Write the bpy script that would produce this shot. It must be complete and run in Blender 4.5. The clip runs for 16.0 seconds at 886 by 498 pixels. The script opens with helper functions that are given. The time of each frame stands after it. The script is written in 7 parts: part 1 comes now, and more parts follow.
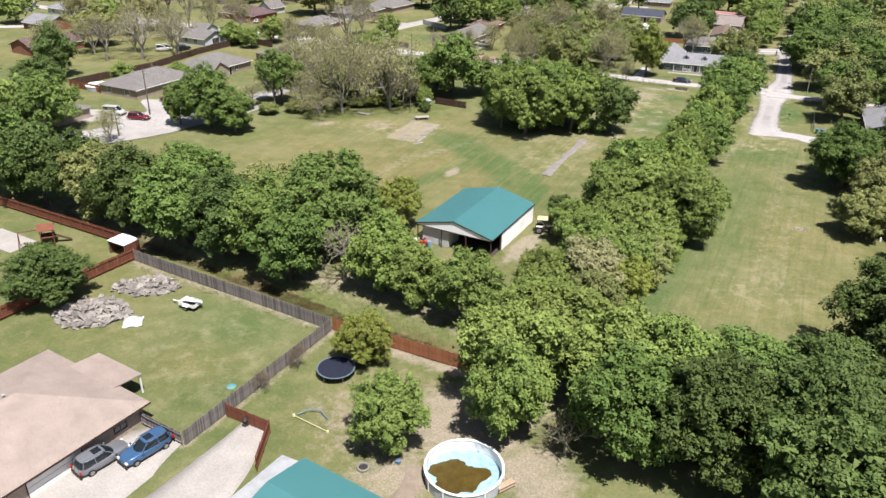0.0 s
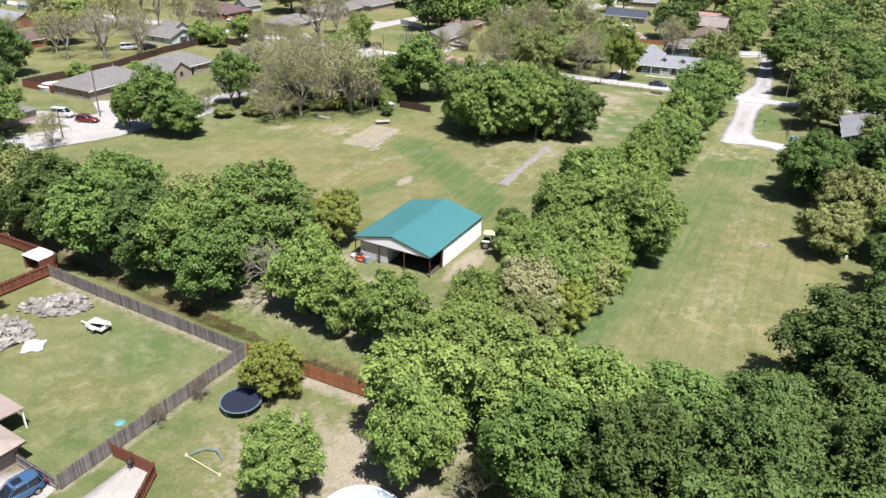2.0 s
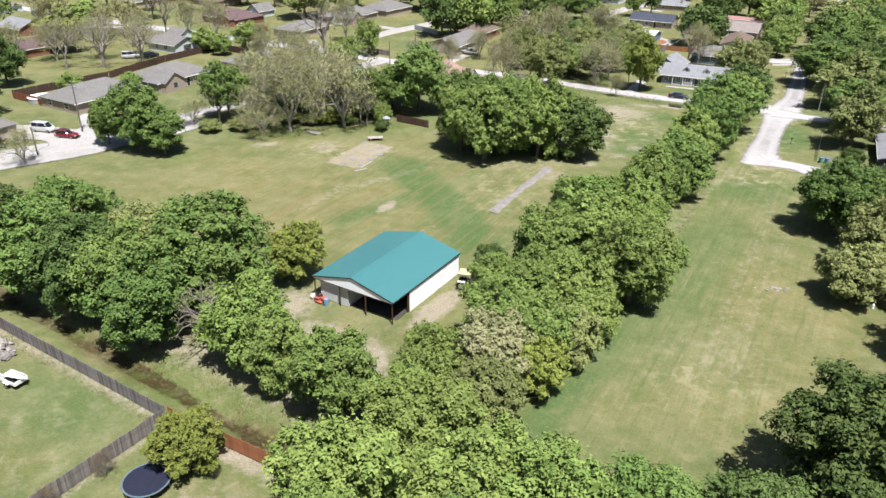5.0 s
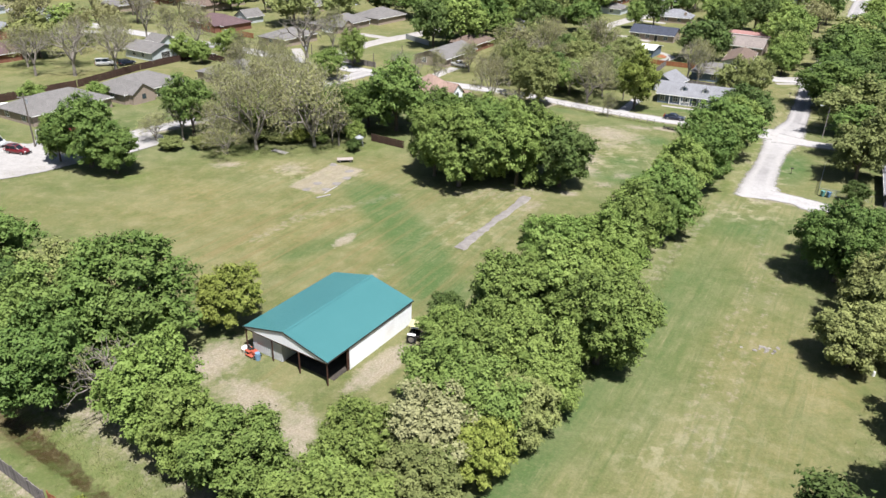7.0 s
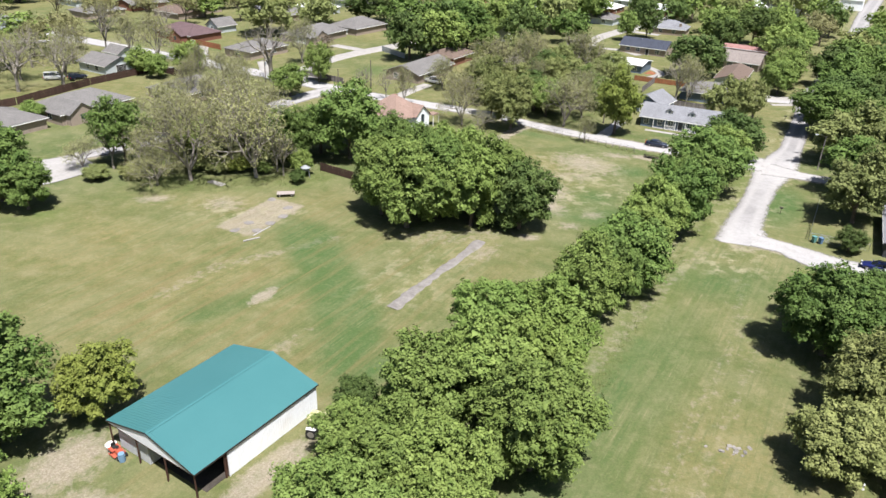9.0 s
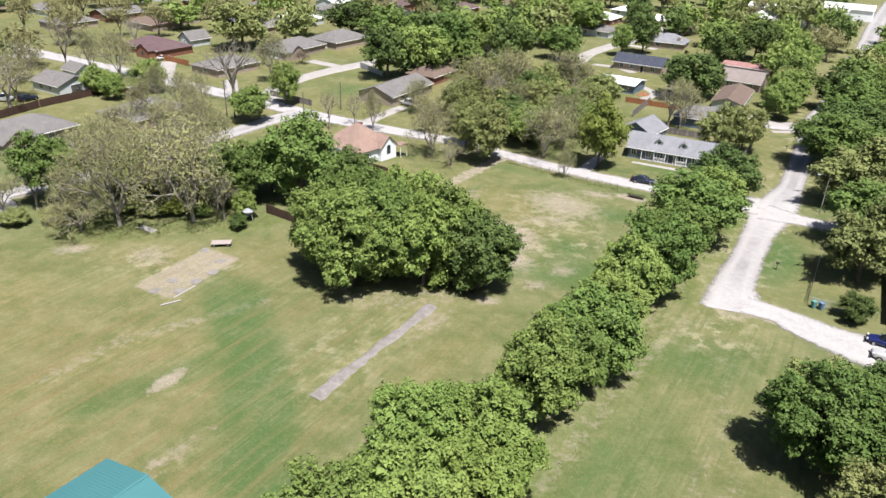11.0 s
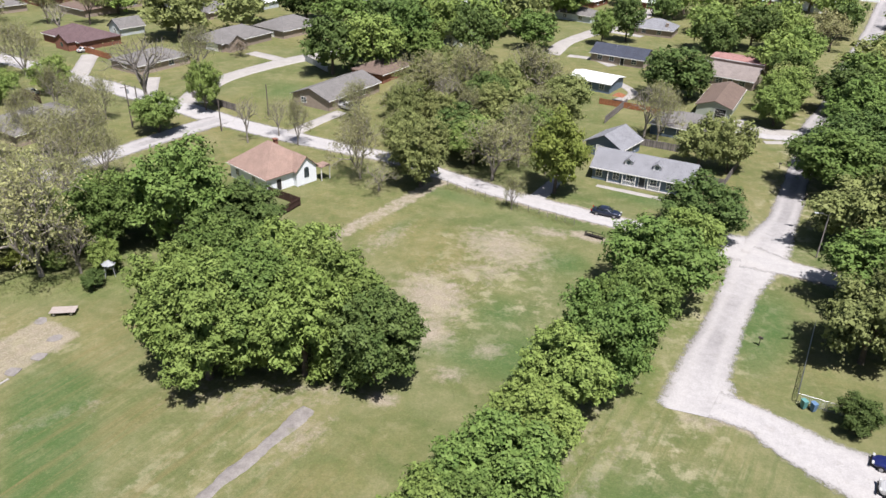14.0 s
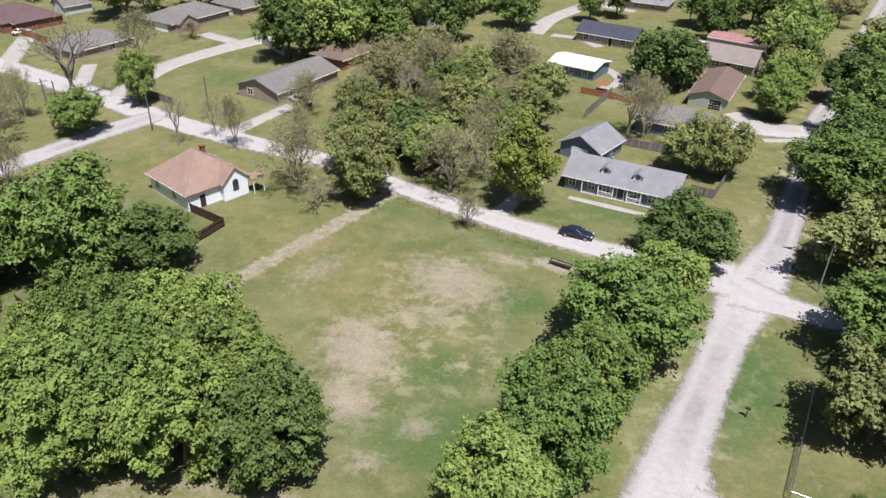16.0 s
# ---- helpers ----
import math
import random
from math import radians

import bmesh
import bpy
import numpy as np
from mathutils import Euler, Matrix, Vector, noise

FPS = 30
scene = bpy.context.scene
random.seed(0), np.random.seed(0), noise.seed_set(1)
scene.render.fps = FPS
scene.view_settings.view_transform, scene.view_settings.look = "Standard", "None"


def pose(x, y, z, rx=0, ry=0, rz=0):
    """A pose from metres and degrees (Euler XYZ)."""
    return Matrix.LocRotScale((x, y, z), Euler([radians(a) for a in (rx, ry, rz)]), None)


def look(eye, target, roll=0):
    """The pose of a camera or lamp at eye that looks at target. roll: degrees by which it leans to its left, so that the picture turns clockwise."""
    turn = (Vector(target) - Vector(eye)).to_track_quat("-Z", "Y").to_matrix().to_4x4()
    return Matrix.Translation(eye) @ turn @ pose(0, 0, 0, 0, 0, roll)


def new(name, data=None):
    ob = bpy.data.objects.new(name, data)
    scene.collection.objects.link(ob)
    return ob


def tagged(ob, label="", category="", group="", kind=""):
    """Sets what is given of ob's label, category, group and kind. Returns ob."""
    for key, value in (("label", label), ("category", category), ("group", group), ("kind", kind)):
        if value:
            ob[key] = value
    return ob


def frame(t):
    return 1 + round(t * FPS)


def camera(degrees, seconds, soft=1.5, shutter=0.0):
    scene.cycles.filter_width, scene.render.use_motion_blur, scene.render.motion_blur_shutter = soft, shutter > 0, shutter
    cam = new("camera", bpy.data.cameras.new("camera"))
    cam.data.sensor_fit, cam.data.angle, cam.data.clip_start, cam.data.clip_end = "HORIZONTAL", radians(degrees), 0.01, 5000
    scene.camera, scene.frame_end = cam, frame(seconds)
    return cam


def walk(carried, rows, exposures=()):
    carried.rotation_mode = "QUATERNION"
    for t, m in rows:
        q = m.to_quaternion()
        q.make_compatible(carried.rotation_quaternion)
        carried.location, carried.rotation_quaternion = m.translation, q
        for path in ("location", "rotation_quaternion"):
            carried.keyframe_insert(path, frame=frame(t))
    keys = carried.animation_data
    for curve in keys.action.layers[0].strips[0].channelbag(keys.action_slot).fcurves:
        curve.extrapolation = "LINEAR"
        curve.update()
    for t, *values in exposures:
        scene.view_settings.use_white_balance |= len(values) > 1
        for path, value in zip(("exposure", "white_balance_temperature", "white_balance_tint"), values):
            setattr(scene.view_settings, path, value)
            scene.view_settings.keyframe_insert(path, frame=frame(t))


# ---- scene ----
cam = camera(63.0, 16.0, soft=1.5)
PATH = [
    (0, (4.469, -0.726, 46.498), (4.42, 1.062, 45.604), 0.9),
    (0.5, (6.442, 0.771, 46.478), (6.397, 2.56, 45.584), 1.0),
    (1, (8.442, 2.311, 46.446), (8.398, 4.099, 45.551), 1.2),
    (1.5, (10.442, 3.955, 46.386), (10.4, 5.742, 45.491), 1.4),
    (2, (12.485, 5.991, 46.288), (12.439, 7.777, 45.388), 1.3),
    (2.5, (14.351, 8.135, 46.174), (14.305, 9.92, 45.272), 1.4),
    (3, (15.777, 9.948, 46.07), (15.725, 11.732, 45.168), 1.5),
    (3.5, (16.921, 11.651, 46.008), (16.852, 13.434, 45.105), 1.7),
    (3.7, (17.393, 12.432, 46.019), (17.31, 14.212, 45.11), 1.6),
    (5.8, (22.259, 21.837, 46.646), (22.085, 23.616, 45.748), 0.9),
    (6, (22.773, 22.916, 46.666), (22.603, 24.694, 45.765), 1.4),
    (6.5, (24.243, 26.045, 46.753), (24.075, 27.825, 45.856), 1.4),
    (7, (25.937, 29.517, 46.876), (25.771, 31.299, 45.982), 1.4),
    (7.5, (27.843, 33.288, 47.059), (27.679, 35.071, 46.167), 1.3),
    (8, (29.893, 37.262, 47.259), (29.731, 39.046, 46.369), 1.4),
    (8.5, (31.91, 41.422, 47.483), (31.749, 43.206, 46.594), 1.6),
    (9, (33.695, 45.65, 47.744), (33.514, 47.432, 46.854), 1.7),
    (11.5, (41.405, 66.654, 50.13), (41.203, 68.434, 49.241), 1.7),
    (12, (42.976, 71.115, 50.258), (42.773, 72.895, 49.369), 1.6),
    (12.5, (44.561, 75.627, 50.304), (44.359, 77.401, 49.402), 1.7),
    (13, (46.146, 80.148, 50.341), (45.946, 81.914, 49.424), 1.7),
    (13.5, (47.64, 84.629, 50.393), (47.44, 86.39, 49.465), 1.5),
    (14, (49.101, 89.345, 50.441), (48.904, 91.092, 49.486), 1.7),
    (14.5, (50.511, 93.918, 50.529), (50.319, 95.642, 49.534), 1.7),
    (15, (51.993, 98.611, 50.655), (51.803, 100.312, 49.621), 1.5),
    (15.5, (53.41, 103.28, 50.75), (53.217, 104.978, 49.711), 1.3),
    (16, (54.882, 107.928, 50.811), (54.685, 109.627, 49.774), 1.4),
]
walk(cam, [(t, look(eye, target, roll)) for t, eye, target, roll in PATH], exposures=[(0, 0.88, 6650, 13.5), (2.5, 1.03, 6350, 12), (6.5, 0.96, 6400, 11.5), (9, 0.94, 6400, 11.5), (12, 0.9, 6500, 14), (13, 0.86, 6450, 14.5), (16, 0.65, 6400, 15)])
# ---- light and air ----
SUN_EL, SUN_AZ = radians(66.5), radians(-63)
sun_dir = Vector((math.cos(SUN_EL) * math.cos(SUN_AZ), math.cos(SUN_EL) * math.sin(SUN_AZ), math.sin(SUN_EL)))
world = bpy.data.worlds.new("sky")
world.use_nodes = True
scene.world = world
sky = world.node_tree.nodes.new("ShaderNodeTexSky")
sky.sky_type, sky.sun_disc = "NISHITA", False
sky.sun_elevation, sky.sun_rotation = SUN_EL, math.atan2(sun_dir.x, sun_dir.y)
sky.air_density, sky.dust_density = 1.0, 1.2
world.node_tree.links.new(sky.outputs[0], world.node_tree.nodes["Background"].inputs[0])
world.node_tree.nodes["Background"].inputs[1].default_value = 0.05
sun = new("sun", bpy.data.lights.new("sun", "SUN"))
sun.data.energy, sun.data.angle, sun.data.color = 5.0, radians(0.55), (1.0, 0.975, 0.935)
sun.matrix_world = look(sun_dir * 300, (0, 0, 0))


# ---- small tools for materials and meshes ----
ALBEDO = 0.7  # one scale for all base colours

def material(name, rough=0.8, metal=0.0):
    m = bpy.data.materials.new(name)
    m.use_nodes = True
    b = m.node_tree.nodes["Principled BSDF"]
    b.inputs["Roughness"].default_value, b.inputs["Metallic"].default_value = rough, metal
    b.inputs["Specular IOR Level"].default_value = 0.35
    return m, m.node_tree.nodes, m.node_tree.links, b


def rgba(c):
    return (c[0], c[1], c[2], 1.0)


def noise_tex(nodes, links, vec, scale, detail=5.0, rough=0.6):
    n = nodes.new("ShaderNodeTexNoise")
    n.inputs["Scale"].default_value, n.inputs["Detail"].default_value, n.inputs["Roughness"].default_value = scale, detail, rough
    links.new(vec, n.inputs["Vector"])
    return n.outputs["Fac"]


def stretch(nodes, links, value, lo, hi, a=0.0, b=1.0):
    n = nodes.new("ShaderNodeMapRange")
    for i, v in enumerate((lo, hi, a, b)):
        n.inputs[i + 1].default_value = v
    links.new(value, n.inputs[0])
    return n.outputs[0]


def mix(nodes, links, fac, a, b, kind="MIX"):
    n = nodes.new("ShaderNodeMix")
    n.data_type, n.blend_type = "RGBA", kind
    for socket, v in ((n.inputs[0], fac), (n.inputs[6], a), (n.inputs[7], b)):
        if isinstance(v, (int, float)):
            socket.default_value = v
        elif isinstance(v, tuple):
            socket.default_value = rgba(v)
        else:
            links.new(v, socket)
    return n.outputs[2]


def maths(nodes, links, op, a, b=0.0):
    n = nodes.new("ShaderNodeMath")
    n.operation = op
    for i, v in enumerate((a, b)):
        if isinstance(v, (int, float)):
            n.inputs[i].default_value = v
        else:
            links.new(v, n.inputs[i])
    return n.outputs[0]


def bump(nodes, links, bsdf, height, strength=0.4, distance=0.05):
    n = nodes.new("ShaderNodeBump")
    n.inputs["Strength"].default_value, n.inputs["Distance"].default_value = strength, distance
    links.new(height, n.inputs["Height"])
    links.new(n.outputs[0], bsdf.inputs["Normal"])


def surface(name, c1, c2, rough=0.8, metal=0.0, scale=3.0, fine=40.0, stain=None, relief=0.3, vary=0.0, coord="Object", specular=0.35):
    """A mottled surface: two colours over a coarse noise, a fine grain, stains of a third colour, a little variation per object."""
    m, nodes, links, b = material(name, rough, metal)
    b.inputs["Specular IOR Level"].default_value = specular
    c1, c2, stain = (c and tuple(v * ALBEDO for v in c) for c in (c1, c2, stain))
    vec = nodes.new("ShaderNodeTexCoord").outputs[coord]
    coarse = stretch(nodes, links, noise_tex(nodes, links, vec, scale), 0.3, 0.7)
    col = mix(nodes, links, coarse, c1, c2)
    grain = noise_tex(nodes, links, vec, fine, 3.0)
    col = mix(nodes, links, 0.5, col, mix(nodes, links, stretch(nodes, links, grain, 0.3, 0.7), (0.72, 0.72, 0.72), (1.25, 1.25, 1.25)), "MULTIPLY")
    if stain:
        spots = stretch(nodes, links, noise_tex(nodes, links, vec, scale * 0.45, 6.0, 0.7), 0.55, 0.72)
        col = mix(nodes, links, maths(nodes, links, "MULTIPLY", spots, 0.7), col, stain)
    if vary:
        r = nodes.new("ShaderNodeObjectInfo").outputs["Random"]
        hsv = nodes.new("ShaderNodeHueSaturation")
        links.new(stretch(nodes, links, r, 0, 1, 1 - vary, 1 + vary), hsv.inputs["Value"])
        links.new(col, hsv.inputs["Color"])
        col = hsv.outputs[0]
    links.new(col, b.inputs["Base Color"])
    if relief:
        bump(nodes, links, b, grain, relief, 0.02)
    return m


def mesh_from(name, bm, mat):
    me = bpy.data.meshes.new(name)
    bm.to_mesh(me)
    bm.free()
    if mat:
        me.materials.append(mat)
    return me


def part(name, bm, mat, parent=None, label="", at=None):
    """Links a bmesh as one mesh object, under a thing or a part."""
    ob = new(name, bm if isinstance(bm, bpy.types.Mesh) else mesh_from(name, bm, mat))
    if parent:
        ob.parent = parent
    if at is not None:
        ob.matrix_basis = at
    if label:
        ob["label"] = label
    return ob


def thing(name, x, y, turn=0.0, z=0.0, label="", category="", group="", kind="", scale=1.0):
    ob = new(name)
    ob.empty_display_size = 0.3
    ob.matrix_basis = Matrix.LocRotScale((x, y, z), Euler((0, 0, radians(turn))), (scale, scale, scale))
    return tagged(ob, label, category, group, kind)


def box(bm, x0, x1, y0, y1, z0, z1, turn=None, bevel=0.0):
    made = bmesh.ops.create_cube(bm, size=1)["verts"]
    m = Matrix.Translation(((x0 + x1) / 2, (y0 + y1) / 2, (z0 + z1) / 2)) @ Matrix.Diagonal((abs(x1 - x0), abs(y1 - y0), abs(z1 - z0), 1))
    bmesh.ops.transform(bm, matrix=(turn @ m) if turn else m, verts=made)
    if bevel:
        edges = list({e for v in made for e in v.link_edges})
        bmesh.ops.bevel(bm, geom=edges, offset=bevel, segments=1, affect="EDGES")
    return bm


def boxed(*args, **kw):
    return box(bmesh.new(), *args, **kw)


def rod(bm, p, q, r0, r1=None, seg=6, caps=True):
    p, q = Vector(p), Vector(q)
    r1 = r0 if r1 is None else r1
    made = bmesh.ops.create_cone(bm, cap_ends=caps, segments=seg, radius1=r0, radius2=r1, depth=(q - p).length)["verts"]
    turn = (q - p).to_track_quat("Z", "Y").to_matrix().to_4x4()
    bmesh.ops.transform(bm, matrix=Matrix.Translation((p + q) / 2) @ turn, verts=made)
    return bm


def prism(bm, outline, y0, y1, turn=None):
    """A closed outline of (x, z) drawn out from y0 to y1."""
    a = [bm.verts.new((x, y0, z)) for x, z in outline]
    b = [bm.verts.new((x, y1, z)) for x, z in outline]
    bm.faces.new(a)
    bm.faces.new(b[::-1])
    for i in range(len(a)):
        j = (i + 1) % len(a)
        bm.faces.new((a[j], a[i], b[i], b[j]))
    if turn:
        bmesh.ops.transform(bm, matrix=turn, verts=a + b)
    bmesh.ops.recalc_face_normals(bm, faces=bm.faces[:])
    return bm


def slab(bm, corners, thick):
    """A plate over four or three corners, with thickness downwards."""
    top = [bm.verts.new(c) for c in corners]
    low = [bm.verts.new(Vector(c) - Vector((0, 0, thick))) for c in corners]
    bm.faces.new(top)
    bm.faces.new(low[::-1])
    for i in range(len(top)):
        j = (i + 1) % len(top)
        bm.faces.new((top[j], top[i], low[i], low[j]))
    bmesh.ops.recalc_face_normals(bm, faces=bm.faces[:])
    return bm


def py_mesh(name, verts, faces, mat=None, smooth=False):
    me = bpy.data.meshes.new(name)
    me.from_pydata(verts, [], faces)
    if mat:
        me.materials.append(mat)
    if smooth:
        me.polygons.foreach_set("use_smooth", [True] * len(me.polygons))
    me.update()
    return me
# ---- materials ----
def leaf_material(name, dark, light, tip):
    m, nodes, links, b = material(name, 0.6)
    b.inputs["Specular IOR Level"].default_value = 0.1
    dark, light, tip = (tuple(v * k for v, k in zip(c, (0.96 * ALBEDO, 0.96 * ALBEDO, 1.06 * ALBEDO))) for c in (dark, light, tip))
    isle = nodes.new("ShaderNodeNewGeometry").outputs["Random Per Island"]
    info = nodes.new("ShaderNodeObjectInfo").outputs["Random"]
    vec = nodes.new("ShaderNodeTexCoord").outputs["Object"]
    patch = stretch(nodes, links, noise_tex(nodes, links, vec, 0.45, 2.0), 0.38, 0.62)
    clump = stretch(nodes, links, noise_tex(nodes, links, vec, 1.1, 2.0), 0.36, 0.64)
    shade = maths(nodes, links, "ADD", maths(nodes, links, "MULTIPLY", isle, 0.16), maths(nodes, links, "MULTIPLY", clump, 0.84))
    col = mix(nodes, links, shade, dark, light)
    col = mix(nodes, links, maths(nodes, links, "MULTIPLY", patch, 0.4), col, tip)
    hsv = nodes.new("ShaderNodeHueSaturation")
    links.new(stretch(nodes, links, info, 0, 1, 0.493, 0.508), hsv.inputs["Hue"])
    links.new(stretch(nodes, links, maths(nodes, links, "FRACT", maths(nodes, links, "MULTIPLY", info, 7.3)), 0, 1, 0.82, 1.18), hsv.inputs["Value"])
    links.new(col, hsv.inputs["Color"])
    links.new(hsv.outputs[0], b.inputs["Base Color"])
    glow = nodes.new("ShaderNodeBsdfTranslucent")
    links.new(hsv.outputs[0], glow.inputs["Color"])
    both = nodes.new("ShaderNodeMixShader")
    both.inputs[0].default_value = 0.07
    links.new(b.outputs[0], both.inputs[1])
    links.new(glow.outputs[0], both.inputs[2])
    links.new(both.outputs[0], nodes["Material Output"].inputs["Surface"])
    return m


LEAF = {
    "g": leaf_material("leaf_green", (0.128, 0.195, 0.042), (0.29, 0.385, 0.092), (0.285, 0.365, 0.094)),
    "d": leaf_material("leaf_dark_green", (0.062, 0.11, 0.027), (0.15, 0.216, 0.057), (0.152, 0.208, 0.06)),
    "m": leaf_material("leaf_mid_green", (0.09, 0.158, 0.034), (0.205, 0.3, 0.07), (0.2, 0.275, 0.074)),
    "l": leaf_material("leaf_light_green", (0.15, 0.235, 0.045), (0.31, 0.425, 0.1), (0.305, 0.4, 0.1)),
    "o": leaf_material("leaf_olive", (0.155, 0.19, 0.055), (0.34, 0.375, 0.12), (0.345, 0.365, 0.13)),
    "y": leaf_material("leaf_yellow_green", (0.16, 0.21, 0.035), (0.34, 0.4, 0.085), (0.33, 0.36, 0.08)),
    "s": leaf_material("leaf_sparse_olive", (0.235, 0.25, 0.1), (0.45, 0.455, 0.175), (0.425, 0.395, 0.18)),
    "p": leaf_material("leaf_cream_green", (0.2, 0.22, 0.085), (0.43, 0.435, 0.2), (0.4, 0.395, 0.19)),
    "r": leaf_material("leaf_russet", (0.16, 0.12, 0.075), (0.28, 0.21, 0.13), (0.22, 0.19, 0.1)),
    "w": leaf_material("rank_grass", (0.17, 0.2, 0.06), (0.26, 0.29, 0.1), (0.27, 0.27, 0.12)),
}
BARK = surface("bark", (0.12, 0.095, 0.07), (0.2, 0.165, 0.13), 0.95, scale=2.0, fine=20, relief=0.6, vary=0.2)
TWIG = surface("pale_twig", (0.235, 0.208, 0.178), (0.4, 0.36, 0.315), 0.95, scale=2.0, fine=20, relief=0.3, vary=0.2)

TEAL_ROOF = surface("teal_painted_metal", (0.062, 0.212, 0.222), (0.074, 0.236, 0.245), 0.4, 0.0, 0.15, 30, relief=0.0, specular=0.6)
WHITE_METAL = surface("white_painted_sheet", (1.1, 1.13, 1.17), (1.17, 1.19, 1.22), 0.5, 0.0, 0.5, 20, (1.0, 0.98, 0.95), relief=0.05)
GREY_METAL = surface("grey_sheet", (0.36, 0.38, 0.4), (0.5, 0.52, 0.54), 0.5, 0.0, 0.7, 20, (0.3, 0.28, 0.26), relief=0.1)
DARK_METAL = surface("dark_steel", (0.03, 0.028, 0.027), (0.07, 0.055, 0.045), 0.6, 0.3, 2, 30, relief=0.1)
RUST_STEEL = surface("rusty_steel", (0.07, 0.035, 0.025), (0.13, 0.06, 0.04), 0.8, 0.1, 3, 30, relief=0.2)
CHROME = surface("bright_alloy", (0.5, 0.5, 0.52), (0.62, 0.62, 0.64), 0.3, 0.9, 3, 30, relief=0.0)
RUBBER = surface("black_rubber", (0.018, 0.018, 0.018), (0.035, 0.034, 0.033), 0.85, 0.0, 4, 40, relief=0.2)
SOIL = surface("bare_soil", (0.24, 0.195, 0.15), (0.34, 0.285, 0.225), 0.95, 0.0, 0.8, 6, relief=0.6)
CONCRETE = surface("concrete_light", (0.38, 0.358, 0.335), (0.47, 0.445, 0.415), 0.9, 0.0, 0.35, 5, (0.37, 0.34, 0.31), relief=0.3)
# earth for the barn floor, its colour darkened to carry the shade indoors
SHADED_EARTH = surface("shaded_earth", (0.05, 0.042, 0.035), (0.1, 0.085, 0.07), 0.9, 0.0, 0.8, 6, relief=0.5)
OLD_SLAB = surface("weathered_slab", (0.21, 0.19, 0.178), (0.34, 0.315, 0.295), 0.95, 0.0, 0.9, 5, (0.19, 0.19, 0.1), relief=0.6)
GREY_WOOD = surface("weathered_grey_wood", (0.16, 0.14, 0.138), (0.31, 0.28, 0.27), 0.9, 0.0, 1.3, 14, (0.42, 0.39, 0.37), relief=0.4, vary=0.38)
RED_WOOD = surface("red_stained_cedar", (0.17, 0.055, 0.032), (0.27, 0.095, 0.055), 0.8, 0.0, 1.6, 14, relief=0.4, vary=0.15)
ORANGE_WOOD = surface("orange_cedar", (0.3, 0.11, 0.05), (0.42, 0.175, 0.085), 0.8, 0.0, 1.6, 14, relief=0.4, vary=0.15)
DARK_WOOD = surface("dark_brown_fence", (0.055, 0.03, 0.024), (0.1, 0.055, 0.04), 0.85, 0.0, 1.6, 14, relief=0.4, vary=0.15)
WHITE_PAINT = surface("white_paint", (1.0, 0.99, 0.97), (1.12, 1.11, 1.09), 0.55, 0.0, 1.0, 20, relief=0.05)
BLUE_PAINT = surface("blue_grey_siding", (0.14, 0.19, 0.26), (0.18, 0.235, 0.31), 0.7, 0.0, 1.0, 12, relief=0.1)
WHITE_SIDING = surface("pale_blue_white_siding", (0.6, 0.66, 0.7), (0.7, 0.75, 0.78), 0.65, 0.0, 1.0, 12, relief=0.1)
BRICK_TAN = surface("tan_brick", (0.36, 0.285, 0.23), (0.5, 0.41, 0.345), 0.9, 0.0, 3.0, 7.0, relief=0.5, vary=0.1)
BRICK_RED = surface("red_brick", (0.22, 0.09, 0.06), (0.33, 0.15, 0.1), 0.9, 0.0, 3.0, 7.0, relief=0.5, vary=0.1)
BRIGHT_SIDING = surface("bright_white_siding", (1.02, 1.07, 1.13), (1.1, 1.14, 1.19), 0.6, 0.0, 1.0, 12, relief=0.1)
PALE_GREEN = surface("pale_green_siding", (0.4, 0.44, 0.38), (0.48, 0.52, 0.45), 0.8, 0.0, 1.0, 12, relief=0.1)
DARK_SIDING = surface("dark_siding", (0.06, 0.065, 0.075), (0.1, 0.105, 0.12), 0.8, 0.0, 1.5, 12, relief=0.1)
BLUE_TRIM = surface("plastic_blue", (0.12, 0.22, 0.38), (0.17, 0.28, 0.45), 0.45, 0.0, 2, 20, relief=0.05)
TEAL_PLASTIC = surface("plastic_teal", (0.1, 0.3, 0.3), (0.16, 0.36, 0.35), 0.5, 0.0, 2, 20, relief=0.05)
YELLOW_PAINT = surface("yellow_paint", (0.66, 0.6, 0.32), (0.74, 0.7, 0.42), 0.5, 0.0, 2, 20, relief=0.05)
RED_PAINT = surface("red_orange_paint", (0.5, 0.1, 0.06), (0.58, 0.16, 0.1), 0.45, 0.0, 2, 20, relief=0.05)
POOL_LINER = surface("pool_liner", (0.26, 0.44, 0.54), (0.42, 0.6, 0.68), 0.4, 0.0, 1.6, 8, (0.55, 0.66, 0.68), relief=0.1)
MURK = surface("murky_water", (0.075, 0.05, 0.012), (0.12, 0.085, 0.022), 0.25, 0.0, 1.2, 8, relief=0.05)
NET = surface("navy_mat", (0.012, 0.015, 0.035), (0.02, 0.024, 0.05), 0.7, 0.0, 2, 60, relief=0.1)
RUBBLE = surface("broken_concrete", (0.24, 0.22, 0.2), (0.4, 0.37, 0.34), 0.95, 0.0, 1.5, 9, (0.2, 0.16, 0.12), relief=0.6, vary=0.3)
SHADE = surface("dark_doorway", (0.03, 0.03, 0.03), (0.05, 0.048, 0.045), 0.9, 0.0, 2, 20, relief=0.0)


